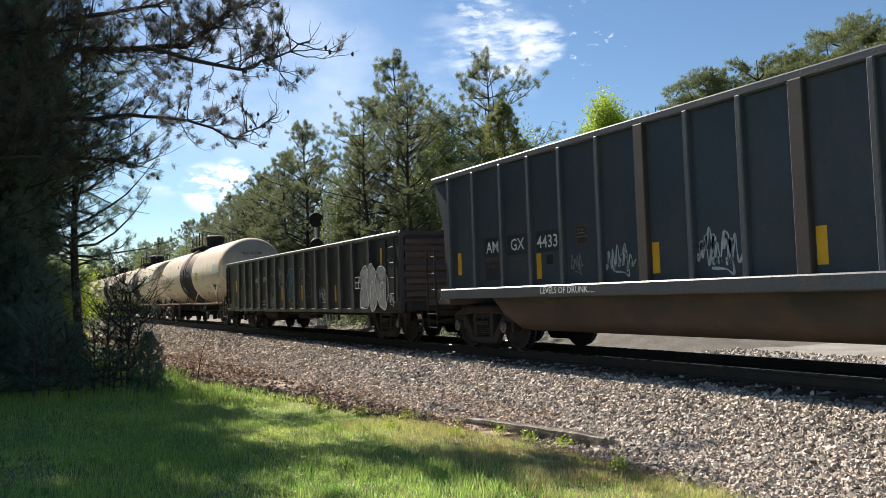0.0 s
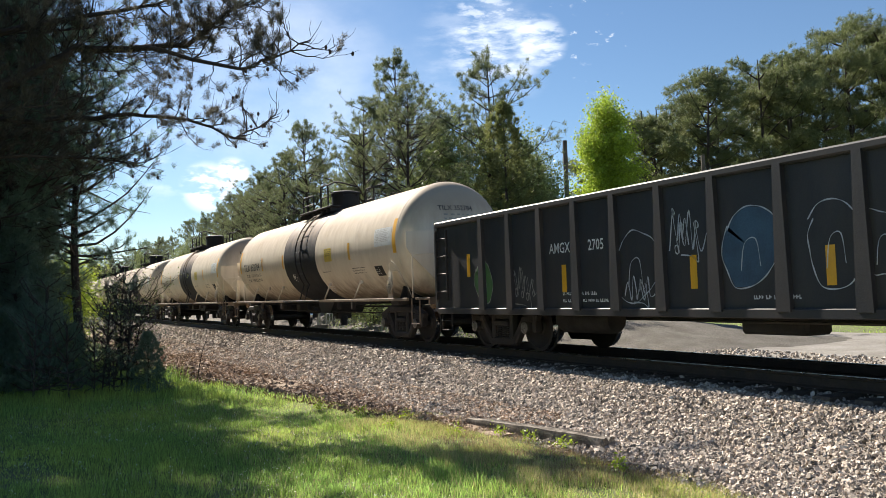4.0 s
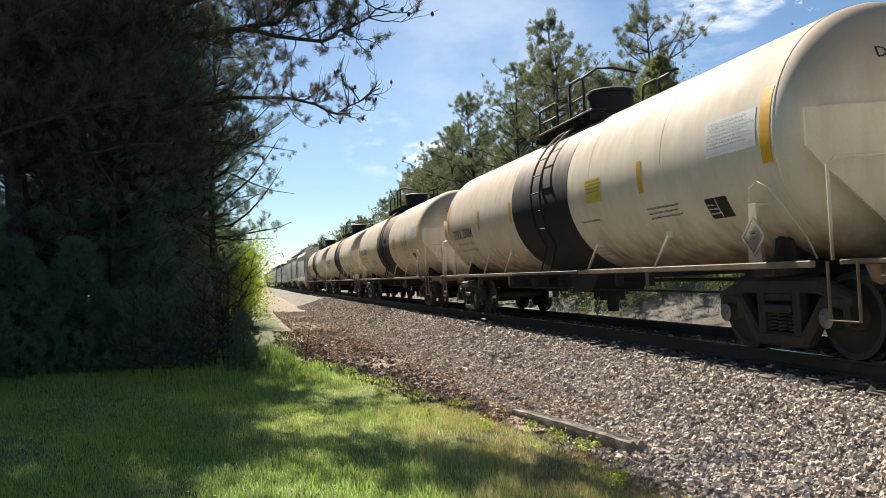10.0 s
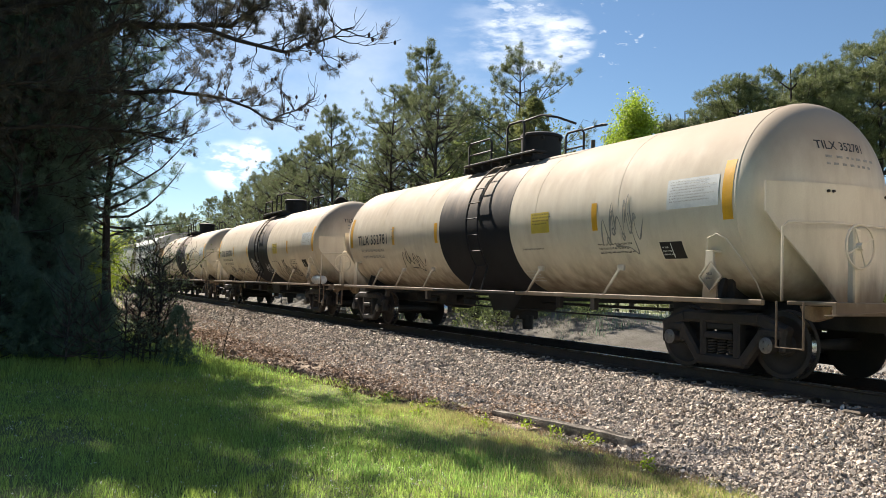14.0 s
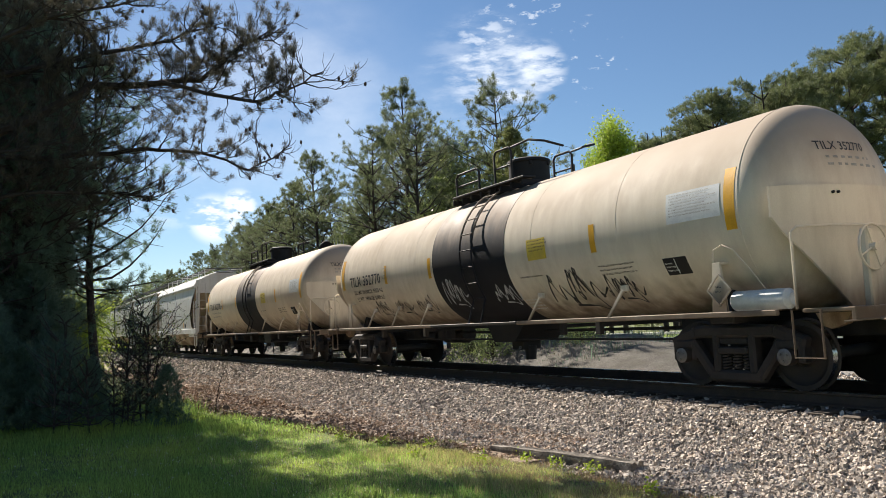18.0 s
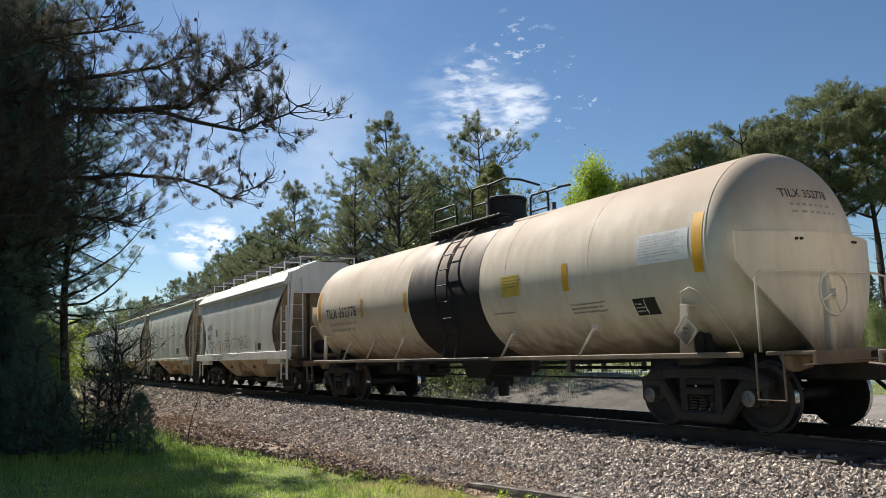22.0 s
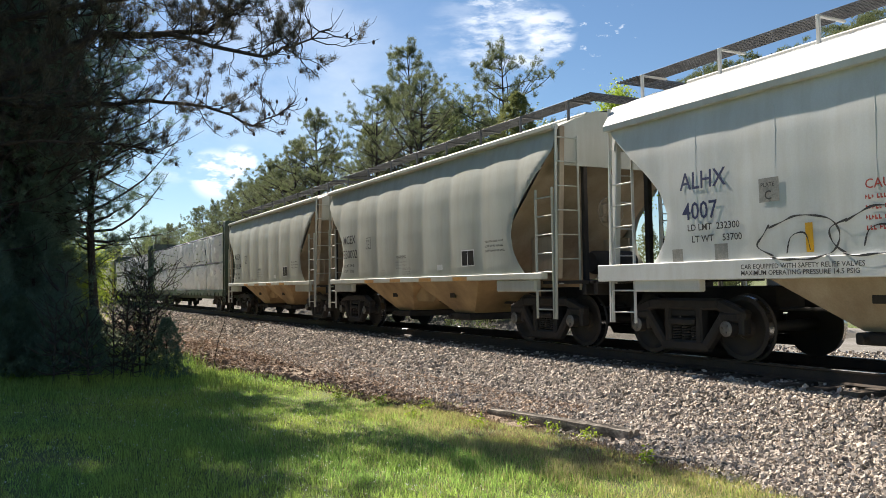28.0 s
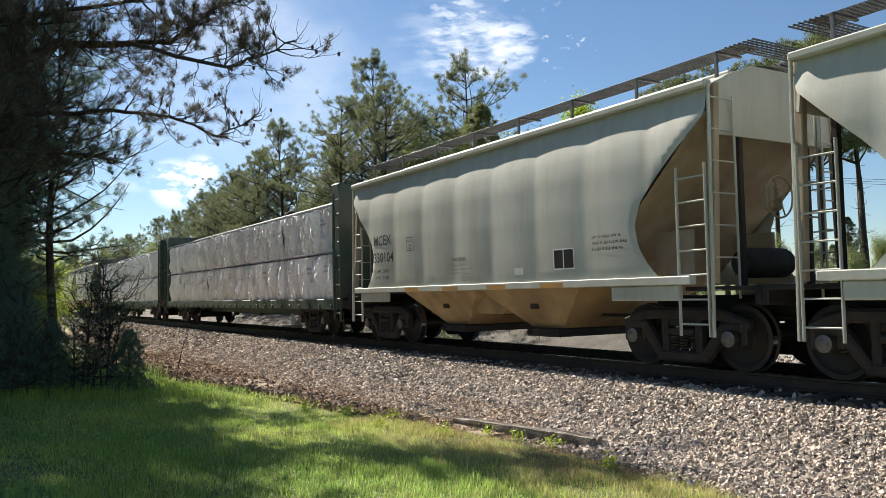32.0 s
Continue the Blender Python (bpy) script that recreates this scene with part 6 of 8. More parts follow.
    for car, y in zip(spare, (212.7, 225.3, 237.9, 250.5, 317.7)):
        tagged(car, "grey-green covered hopper far down the train")
        TRAIN.append((car, y, False))


# ---- centrebeam flat cars ----
def centrebeam_car():
    """Flat car with bulkheads and a centre beam, loaded with wrapped lumber; couplers at +-11.15."""
    car = thing("centrebeam_flat_car", "dark green centrebeam flat car loaded with white-wrapped lumber", "flat car", group="lumber cars of the train")
    L = 10.35
    g = Geo().box((0, 0, 0.98), (2.7, 2 * L, 0.12), 0.02)
    for t in (-1, 1):
        g.box((t * 1.36, 0, 0.92), (0.08, 2 * L, 0.28), 0.02)
        for k in range(26):
            g.box((t * 1.40, -L + 0.4 + k * 0.79, 0.84), (0.06, 0.10, 0.14), 0.01)
    g.box((0, 0, 0.74), (0.6, 2 * L, 0.36), 0.02)
    part("deck", g, GREEN_CAR, car)
    for s in (-1, 1):
        part("bulkhead", Geo().box((0, s * (L - 0.1), 2.62), (2.75, 0.5, 3.1), 0.03), GREEN_CAR, car)
        for t in (-1, 0, 1):
            part("bulkhead_post", Geo().box((t * 1.28, s * (L + 0.04), 2.6), (0.16, 0.16, 3.1), 0.02), GREEN_CAR, car)
        for t in (-1, 1):
            ladder(car, t * 1.42, s * (L + 0.1), 0.5, 3.9, 0.4, 9, GREEN_CAR, "bulkhead_ladder")
        part("end_sill", Geo().box((0, s * (L + 0.35), 0.92), (2.6, 0.5, 0.22), 0.02), UNDER, car)
        add_truck(car, s * 7.9)
    g = Geo().box((0, 0, 3.92), (0.34, 2 * L - 0.3, 0.22), 0.03)
    for k in range(14):
        y = -L + 0.6 + k * 1.5
        g.bar((0, y, 1.0), (0, y, 3.85), 0.10, 0.10, 0.01)
    part("centre_beam", g, GREEN_CAR, car)
    shapes = {}
    for k in range(9):
        b = Geo()
        ny, nz = 26, 11
        w, l, h = 1.16, (0.95, 1.55, 1.24)[k % 3], 1.22
        def bag(u, v, seed=k):
            return 0.20 * noise.noise(Vector((u * 4.6 + 0.6 * v, v * 0.8, seed * 9.0))) + 0.11 * noise.noise(Vector((u * 13 + v * 3, v * 1.6, seed * 3.0))) + 0.015 * noise.noise(Vector((u * 22, v * 9, seed * 5.0)))
        for t in (-1, 1):
            b.grid(np.linspace(-l / 2, l / 2, ny), np.linspace(0, h, nz), lambda y, z: (t * (w / 2 + bag(y, z) - (0.035 if z < 0.01 or z > h - 0.01 or abs(y) > l / 2 - 0.03 else 0)), y, z))
        b.grid(np.linspace(-w / 2, w / 2, 4), np.linspace(-l / 2, l / 2, ny), lambda x, y: (x, y, h + bag(x, y) * 0.5))
        for t in (-1, 1):
            b.grid(np.linspace(-w / 2, w / 2, 4), np.linspace(0, h, nz), lambda x, z: (x, t * (l / 2 - 0.012), z))
        shapes[k] = (b.mesh("wrapped_bundle", WRAP, 60), l)
    rnd = random.Random(9)
    for t in (-1, 1):
        for r in range(2):
            y = -L + 0.26
            for k in range(15):
                kind = (k + r) % 3 + 3 * rnd.randrange(3)
                me, l = shapes[kind]
                y += l / 2
                ob = part("wrapped_bundle", me, None, car, "white-wrapped lumber bundle")
                ob.matrix_basis = pose(t * 0.74, y, 1.06 + r * 1.30, 0, 0, 0)
                if t < 0:
                    bars("wrap_print", rnd.uniform(0.1, 0.3), rnd.uniform(0.85, 0.95), 2, 0.35, 0.07, WRAP_INK, ob, lambda u, v: (-0.63, u, v), k * 2 + r)
                y += l / 2 + 0.075
    for z in (2.33, 3.62):
        part("tie_down_strap", Geo().box((-1.40, 0, z), (0.008, 2 * L - 0.6, 0.035), 0.002), WRAP_INK, car, "dark line of strapping along the load")
    add_couplers(car, 11.15)
    return car


def couple_rest():
    TRAIN.append((bathtub_gondola(), 7.75, True))
    TRAIN.append((mill_gondola(), 24.80, True))
    couple_hoppers()
    c1 = centrebeam_car()
    c2 = copy_thing(c1, pose(0, 0, 0))
    TRAIN.append((c1, 172.2, True))
    TRAIN.append((c2, 194.6, False))


couple_rest()


# ---- trees and plants ----
def needles(points, n, length, width, rng, up=0.35, droop=0.0, gather=0.22):
    """Tufts of thin triangles round points: (k, 3) or (k, 6) with a direction."""
    points = np.asarray(points, dtype=float)
    k = len(points)
    d = rng.normal(size=(k, n, 3))
    d[..., 2] += up
    if points.shape[1] == 6:
        d += 1.1 * points[:, None, 3:]
    d /= np.linalg.norm(d, axis=2)[..., None]
    l = length * rng.uniform(0.6, 1.25, size=(k, n, 1))
    p = points[:, None, :3] + rng.normal(scale=length * gather, size=(k, n, 3))
    side = np.cross(d, rng.normal(size=(k, n, 3)))
    side /= np.linalg.norm(side, axis=2)[..., None] + 1e-9
    w = width * rng.uniform(0.6, 1.3, size=(k, n, 1))
    tip = p + d * l
    tip[..., 2] -= droop * l[..., 0]
    v = np.stack([p - side * w, p + side * w, tip], axis=2).reshape(-1, 3)
    return v, np.arange(len(v)).reshape(-1, 3)


def leaves(points, n, spread, size, rng):
    """Small four-cornered leaves scattered round points."""
    points = np.asarray(points, dtype=float)
    k = len(points)
    c = (points[:, None, :3] + rng.normal(scale=spread, size=(k, n, 3))).reshape(-1, 3)
    a = rng.normal(size=c.shape)
    a /= np.linalg.norm(a, axis=1)[:, None]
    b = np.cross(a, rng.normal(size=c.shape))
    b /= np.linalg.norm(b, axis=1)[:, None]
    s = (size * rng.uniform(0.6, 1.3, size=(len(c), 1)))
    v = np.stack([c - a * s, c + b * s * 0.55, c + a * s, c - b * s * 0.55], axis=1).reshape(-1, 3)
    return v, np.arange(len(v)).reshape(-1, 4)


def wander(rnd, p, d, length, n, jitter, lift):
    """A crooked path from p in direction d."""
    pts, p, d = [Vector(p)], Vector(p), Vector(d).normalized()
    for i in range(n):
        d = (d + Vector((rnd.gauss(0, jitter), rnd.gauss(0, jitter), rnd.gauss(0, jitter) + lift))).normalized()
        p = p + d * length / n
        pts.append(p.copy())
    return pts


def pine(name, label, seed, height, bare, spread, foliage, tufts=8, n=24, length=0.36, width=0.022, top_flat=0.0, dense=1.0, trunk=0.16, group="", inner=0.28, gather=0.22):
    """Pine: straight tapered trunk, whorled limbs, needle tufts towards the limb ends."""
    rnd, rng = random.Random(seed), np.random.default_rng(seed)
    tree = thing(name, label, "tree", group=group)
    g = Geo()
    lean = Vector((rnd.uniform(-0.03, 0.03), rnd.uniform(-0.03, 0.03), 1))
    spine = [Vector((lean.x * z + 0.10 * math.sin(z * 0.7 + seed), lean.y * z + 0.10 * math.cos(z * 0.6 + seed), z - 0.3)) for z in np.linspace(0, height + 0.2, 14)]
    g.pipe(spine, trunk, 9, 0.02)
    pts = []
    levels = int((height - bare) * 1.9 * dense)
    for i in range(levels):
        t = (i + rnd.random() * 0.6) / levels
        z = bare + (height - bare) * t
        reach = spread * (0.55 + 0.45 * math.sin(math.pi * min(1, 0.15 + t * 0.75))) * (1 - t ** (2.6 + 3 * top_flat)) + 0.4
        c = Vector((lean.x * z + 0.10 * math.sin(z * 0.7 + seed), lean.y * z + 0.10 * math.cos(z * 0.6 + seed), z))
        for j in range(rnd.choice((3, 4, 5))):
            a = rnd.uniform(0, 6.28)
            l = reach * rnd.choice((0.45, 0.7, 0.85, 1.0, 1.2)) * rnd.uniform(0.9, 1.1)
            d = Vector((math.cos(a), math.sin(a), rnd.uniform(-0.05, 0.35) + 0.5 * t))
            limb = wander(rnd, c, d, l, 5, 0.16, 0.07)
            g.pipe(limb, 0.018 + 0.022 * l * 0.4 * (1 - t * 0.5), 5, 0.006, False)
            for q in range(tufts):
                k = rnd.uniform(inner, 1.0)
                b = limb[min(5, int(k * 5 + 0.5))]
                dirn = (limb[-1] - limb[0]).normalized()
                u = rnd.uniform(-1, 1) * 0.42 * l * (1.1 - 0.5 * k)
                o = Vector((-dirn.y * u + rnd.gauss(0, 0.08), dirn.x * u + rnd.gauss(0, 0.08), rnd.gauss(0.08, 0.10) + 0.12 * abs(u)))
                if q % 3 == 0:
                    g.pipe([b, b + o], 0.007, 3, 0.003, False)
                pts.append((*(b + o), dirn.x * 0.5, dirn.y * 0.5, 0.45))
    pts.append((*spine[-1], 0, 0, 1))
    part("trunk", g, BARK, tree, "rough pine bark")
    v, f = needles(pts, n, length, width, rng, gather=gather)
    part("crown", raw_mesh("crown", v, f, foliage), None, tree)
    return tree


def domed_pine(name, label, seed, height, bare, spread, group=""):
    """Tall pine: bare trunk with a few dead stubs, forked upper limbs that each carry a rounded mass of needle tufts."""
    rnd, rng = random.Random(seed), np.random.default_rng(seed)
    tree = thing(name, label, "tree", group=group)
    g = Geo()
    spine = wander(rnd, (0, 0, -0.3), (0, 0, 1), height * 0.96, 12, 0.025, 0.2)
    g.pipe(spine, 0.20, 9, 0.035)
    for k in range(9):
        b = spine[3 + k % 5]
        a = rnd.uniform(0, 6.28)
        g.pipe(wander(rnd, b, (math.cos(a), math.sin(a), 0.2), rnd.uniform(0.5, 1.6), 4, 0.2, 0.05), 0.025, 4, 0.006, False)
    pts = []
    for i in range(19):
        t = (i + rnd.random()) / 19
        z = bare + (height * 0.94 - bare) * t
        b = spine[min(12, int(z / height * 12.4))]
        a = i * 2.4 + rnd.uniform(-0.5, 0.5)
        l = spread * math.sin(math.pi * (0.22 + 0.70 * t)) ** 0.8 * rnd.uniform(0.55, 1.08)
        limb = wander(rnd, b, (math.cos(a), math.sin(a), rnd.uniform(0.15, 0.6)), l, 5, 0.14, 0.06)
        g.pipe(limb, 0.06, 5, 0.015, False)
        for c, r in ((limb[-1], rnd.uniform(0.55, 0.95)), (limb[3], rnd.uniform(0.35, 0.7))):
            for q in range(int(52 * r)):
                u = Vector((rnd.gauss(0, 1), rnd.gauss(0, 1), rnd.gauss(0, 0.7))).normalized() * r * rnd.uniform(0.55, 1.1)
                u.z = u.z * 0.62 + 0.12
                w = (c + u - b).normalized()
                pts.append((*(c + u), w.x * 0.5, w.y * 0.5, 0.5))
            for q in range(4):
                g.pipe([c, c + Vector((rnd.gauss(0, r * 0.6), rnd.gauss(0, r * 0.6), rnd.uniform(0, r * 0.5)))], 0.016, 4, 0.006, False)
    part("trunk", g, BARK, tree, "straight rough pine trunk")
    v, f = needles(pts, 34, 0.20, 0.013, rng, gather=0.30)
    part("crown", raw_mesh("crown", v, f, NEEDLE_DOME), None, tree)
    return tree


def cedar(name, label, seed, height, spread, foliage=None, n=16, clumps=900, size=0.16, group="", slender=0.13):
    """Dense conical evergreen."""
    rnd, rng = random.Random(seed), np.random.default_rng(seed)
    tree = thing(name, label, "tree", group=group)
    g = Geo().pipe([(0, 0, -0.2), (0.03, 0.02, height * 0.5), (0, 0, height * 0.95)], 0.03 + height * 0.010, 8, 0.01)
    pts = []
    for i in range(int(clumps)):
        t = rnd.random() ** 1.25
        a = rnd.uniform(0, 6.28)
        lobes = 1 + 0.28 * math.sin(a * 3 + seed + t * 9) + 0.18 * math.sin(a * 5 - t * 17)
        r = spread * (1 - t) ** 0.6 * lobes * math.sqrt(rnd.uniform(0.25, 1.0)) + 0.04
        p = Vector((math.cos(a) * r, math.sin(a) * r, height * (0.04 + 0.96 * t) + 0.1 * r))
        pts.append((*p, math.cos(a) * 0.6, math.sin(a) * 0.6, 0.6))
        if i % 9 == 0:
            g.pipe([(0, 0, p.z - 0.35 * r), p], 0.012, 4, 0.004, False)
    part("trunk", g, BARK, tree)
    v, f = needles(pts, n, size, size * slender, rng, 0.3)
    part("crown", raw_mesh("crown", v, f, foliage or CEDAR), None, tree)
    return tree


def broadleaf(name, label, seed, height, bare, spread, foliage, clumps=420, n=34, size=0.085, puff=0.34, group=""):
    """Leafy tree with forked limbs."""
    rnd, rng = random.Random(seed), np.random.default_rng(seed)
    tree = thing(name, label, "tree", group=group)
    g = Geo()
    spine = wander(rnd, (0, 0, -0.2), (0, 0, 1), height * 0.85, 8, 0.05, 0.1)
    g.pipe(spine, 0.04 + height * 0.009, 8, 0.02)
    tips = []
    for i in range(26):
        t = rnd.uniform(bare / height, 0.95)
        b = spine[min(8, int(t * 8))]
        a = rnd.uniform(0, 6.28)
        l = spread * rnd.uniform(0.5, 1.0) * (1.15 - t * 0.6)
        limb = wander(rnd, b, (math.cos(a), math.sin(a), rnd.uniform(0.3, 1.1)), l, 5, 0.2, 0.05)
        g.pipe(limb, 0.03, 5, 0.008, False)
        tips += limb[2:]
    tips += spine[-2:]
    pts = []
    for i in range(int(clumps)):
        b = rnd.choice(tips)
        pts.append((b.x + rnd.gauss(0, 0.4), b.y + rnd.gauss(0, 0.4), b.z + rnd.gauss(0, 0.35)))
    part("trunk", g, BARK, tree)
    v, f = leaves(pts, n, puff, size, rng)
    part("crown", raw_mesh("crown", v, f, foliage), None, tree)
    return tree


def far_side_trees():
    """The belt of pines beyond the track."""
    grp = "trees beyond the track"
    lab = "loblolly pine with open crown beyond the track"
    a = pine("pine_tree", lab, 1, 12.2, 2.6, 2.9, NEEDLE, 8, 46, 0.19, 0.0088, 1.0, 1.2, group=grp, inner=0.55, gather=0.24)
    b = pine("pine_tree", lab, 2, 12.2, 2.2, 2.9, NEEDLE, 8, 46, 0.19, 0.0088, 1.0, 1.2, group=grp, inner=0.55, gather=0.24)
    c = pine("pine_tree", lab, 3, 11.6, 2.0, 2.9, NEEDLE, 8, 46, 0.19, 0.0088, 1.0, 1.2, group=grp, inner=0.55, gather=0.24)
    tall = "tall pine with a broken domed crown and bare lower trunk"
    d = domed_pine("pine_tree", tall, 4, 16.0, 8.0, 3.3, group=grp)
    e = domed_pine("pine_tree", tall, 6, 15.0, 7.0, 3.6, group=grp)
    h = domed_pine("pine_tree", tall, 9, 15.5, 9.0, 2.6, group=grp)
    ced = cedar("cedar_tree", "dark conical cedar among taller pines", 5, 9.4, 2.3, CEDAR, 30, 1700, 0.16, group=grp, slender=0.09)
    yg = broadleaf("leafy_tree", "bright yellow-green tree in fresh spring leaf", 7, 16.6, 8.0, 3.0, LEAF, 900, 60, 0.085, 0.34, group=grp)
    gl = broadleaf("leafy_tree", "light green young tree between pines", 8, 11.0, 2.5, 1.7, LEAF_DEEP, 420, 40, 0.062, 0.30, group=grp)
    a.matrix_basis = pose(7.3, 34.2, -0.5)
    a.scale = (1.05, 1.05, 1.06)
    b.matrix_basis = pose(9.6, 30.2, -0.5)
    c.matrix_basis = pose(6.0, 44.3, -0.5)
    ced.matrix_basis = pose(8.5, 27.2, -0.5)
    yg.matrix_basis = pose(25.6, 40.5, -0.4, 0, 0, 40)
    gl.matrix_basis = pose(8.4, 32.2, -0.5)
    gl.scale = (1.05, 1.05, 1.13)
    d.matrix_basis = pose(36.3, 42.0, -0.4)
    d.scale = (1.15, 1.15, 1.2)
    e.matrix_basis = pose(42.7, 42.0, -0.3)
    e.scale = (1.25, 1.25, 1.36)
    h.matrix_basis = pose(30.6, 42.0, -0.4)
    h.scale = (1.0, 1.0, 0.97)
    rnd = random.Random(11)
    def more(src, x, y, s, spin):
        t = copy_thing(src, pose(x, y, ground_z(x, y), 0, 0, spin))
        t.scale = (s, s, s * rnd.uniform(0.94, 1.06))
        return t
    for src, x, y, s in ((b, 5.3, 33.8, 0.86), (gl, 11.9, 31.8, 1.06), (c, 5.7, 36.2, 0.72), (b, 5.5, 29.6, 0.84), (gl, 6.4, 28.4, 0.7), (gl, 6.9, 31.0, 0.8), (c, 8.4, 38.5, 0.98), (b, 10.8, 35.2, 0.95), (gl, 8.0, 31.5, 0.9), (gl, 7.6, 36.2, 0.8), (c, 10.5, 39, 0.9), (gl, 10.4, 28.6, 0.8), (a, 8.0, 41.0, 0.86), (b, 6.4, 48.5, 0.88), (c, 8.2, 52, 0.80), (a, 6.6, 57, 0.80), (b, 8.8, 61, 0.84), (gl, 6.4, 39, 0.86), (gl, 8.9, 47, 0.8), (gl, 6.6, 66, 0.7),
                         (gl, 11.3, 30.5, 1.0), (gl, 12.8, 29.2, 0.95), (c, 13.0, 36, 0.9), (b, 12.0, 41, 0.96), (ced, 7.0, 36.6, 0.42), (ced, 10.6, 27.4, 0.62), (ced, 12.6, 31.0, 0.45), (ced, 13.4, 33, 0.5), (gl, 13.5, 36, 0.7)):
        more(src, x, y, s, rnd.uniform(0, 360))
    for i, (x, y) in enumerate(((5.6, 47), (7.4, 45.5), (6.0, 51), (7.6, 49.5), (5.8, 54.5), (7.0, 55), (6.2, 58.5), (8.0, 57.5), (6.0, 62), (7.4, 64), (6.3, 67), (8.2, 69), (8.8, 36.5))):
        more((a, c, b, gl)[i % 4], x, y, rnd.uniform(0.78, 0.92) if y > 40 else 0.95, rnd.uniform(0, 360))
    for i in range(26):
        y = 70 + i * 7.5 + rnd.uniform(-2, 2)
        more((a, b, c, gl)[i % 4], 7.5 + rnd.uniform(-0.8, 3.0) + (y - 70) * 0.01, y, rnd.uniform(0.75, 0.95), rnd.uniform(0, 360))
        more((b, c, a)[i % 3], 12 + rnd.uniform(-1, 4), y + 3, rnd.uniform(0.8, 1.0), rnd.uniform(0, 360))
    for src, x, y, k in ((h, 33.0, 43.5, 0.95), (e, 39.2, 43.5, 1.16), (d, 51.4, 42.0, 1.26), (h, 47.4, 43.0, 1.30), (e, 55.6, 43.0, 1.55), (d, 60.5, 42, 1.55), (h, 45.0, 41.0, 1.16), (e, 66, 40, 1.55), (h, 63.5, 44, 1.6), (d, 71, 40, 1.5),
                         (h, 29.0, 46.0, 0.84), (d, 41.5, 47.5, 1.14), (h, 36.5, 46.5, 1.0), (e, 49.5, 48.5, 1.28), (h, 53.5, 47.5, 1.36), (d, 57.5, 49, 1.4)):
        more(src, x, y, k * 1.09, rnd.uniform(0, 360))
    for i, (x, y, k) in enumerate(((28.5, 44, 0.55), (33, 46, 0.5), (38, 48, 0.6), (45, 47, 0.62), (50, 45, 0.55), (41, 50, 0.6), (57, 44, 0.6), (64, 37, 0.6), (35, 41, 0.4), (47.5, 42, 0.42), (53, 39, 0.6), (59, 38, 0.62), (62, 41, 0.6), (67, 36, 0.62), (70, 41, 0.7), (74, 37, 0.7), (56, 41, 0.5), (65, 43, 0.7), (52, 44, 0.6), (78, 40, 0.8), (72, 33, 0.7), (61, 36, 0.5), (44, 42, 0.4))):
        more((gl, ced, gl)[i % 3], x, y, k * (1.25 if i % 3 == 1 else 1.0), rnd.uniform(0, 360))
    for i in range(14):
        more((ced, gl)[i % 2], 26 + 1.1 * (i % 3) + 0.25 * i, 9 + 2.1 * i, (0.40, 0.36)[i % 2] * rnd.uniform(0.85, 1.15), rnd.uniform(0, 360))
    for i in range(16):
        x = -70 + i * 9
        if abs(x) < 7 or 9 < x < 26:
            continue
        more((d, c, e, b)[i % 4], x + rnd.uniform(-2, 2), 265 + rnd.uniform(-12, 20), rnd.uniform(0.9, 1.2), rnd.uniform(0, 360))


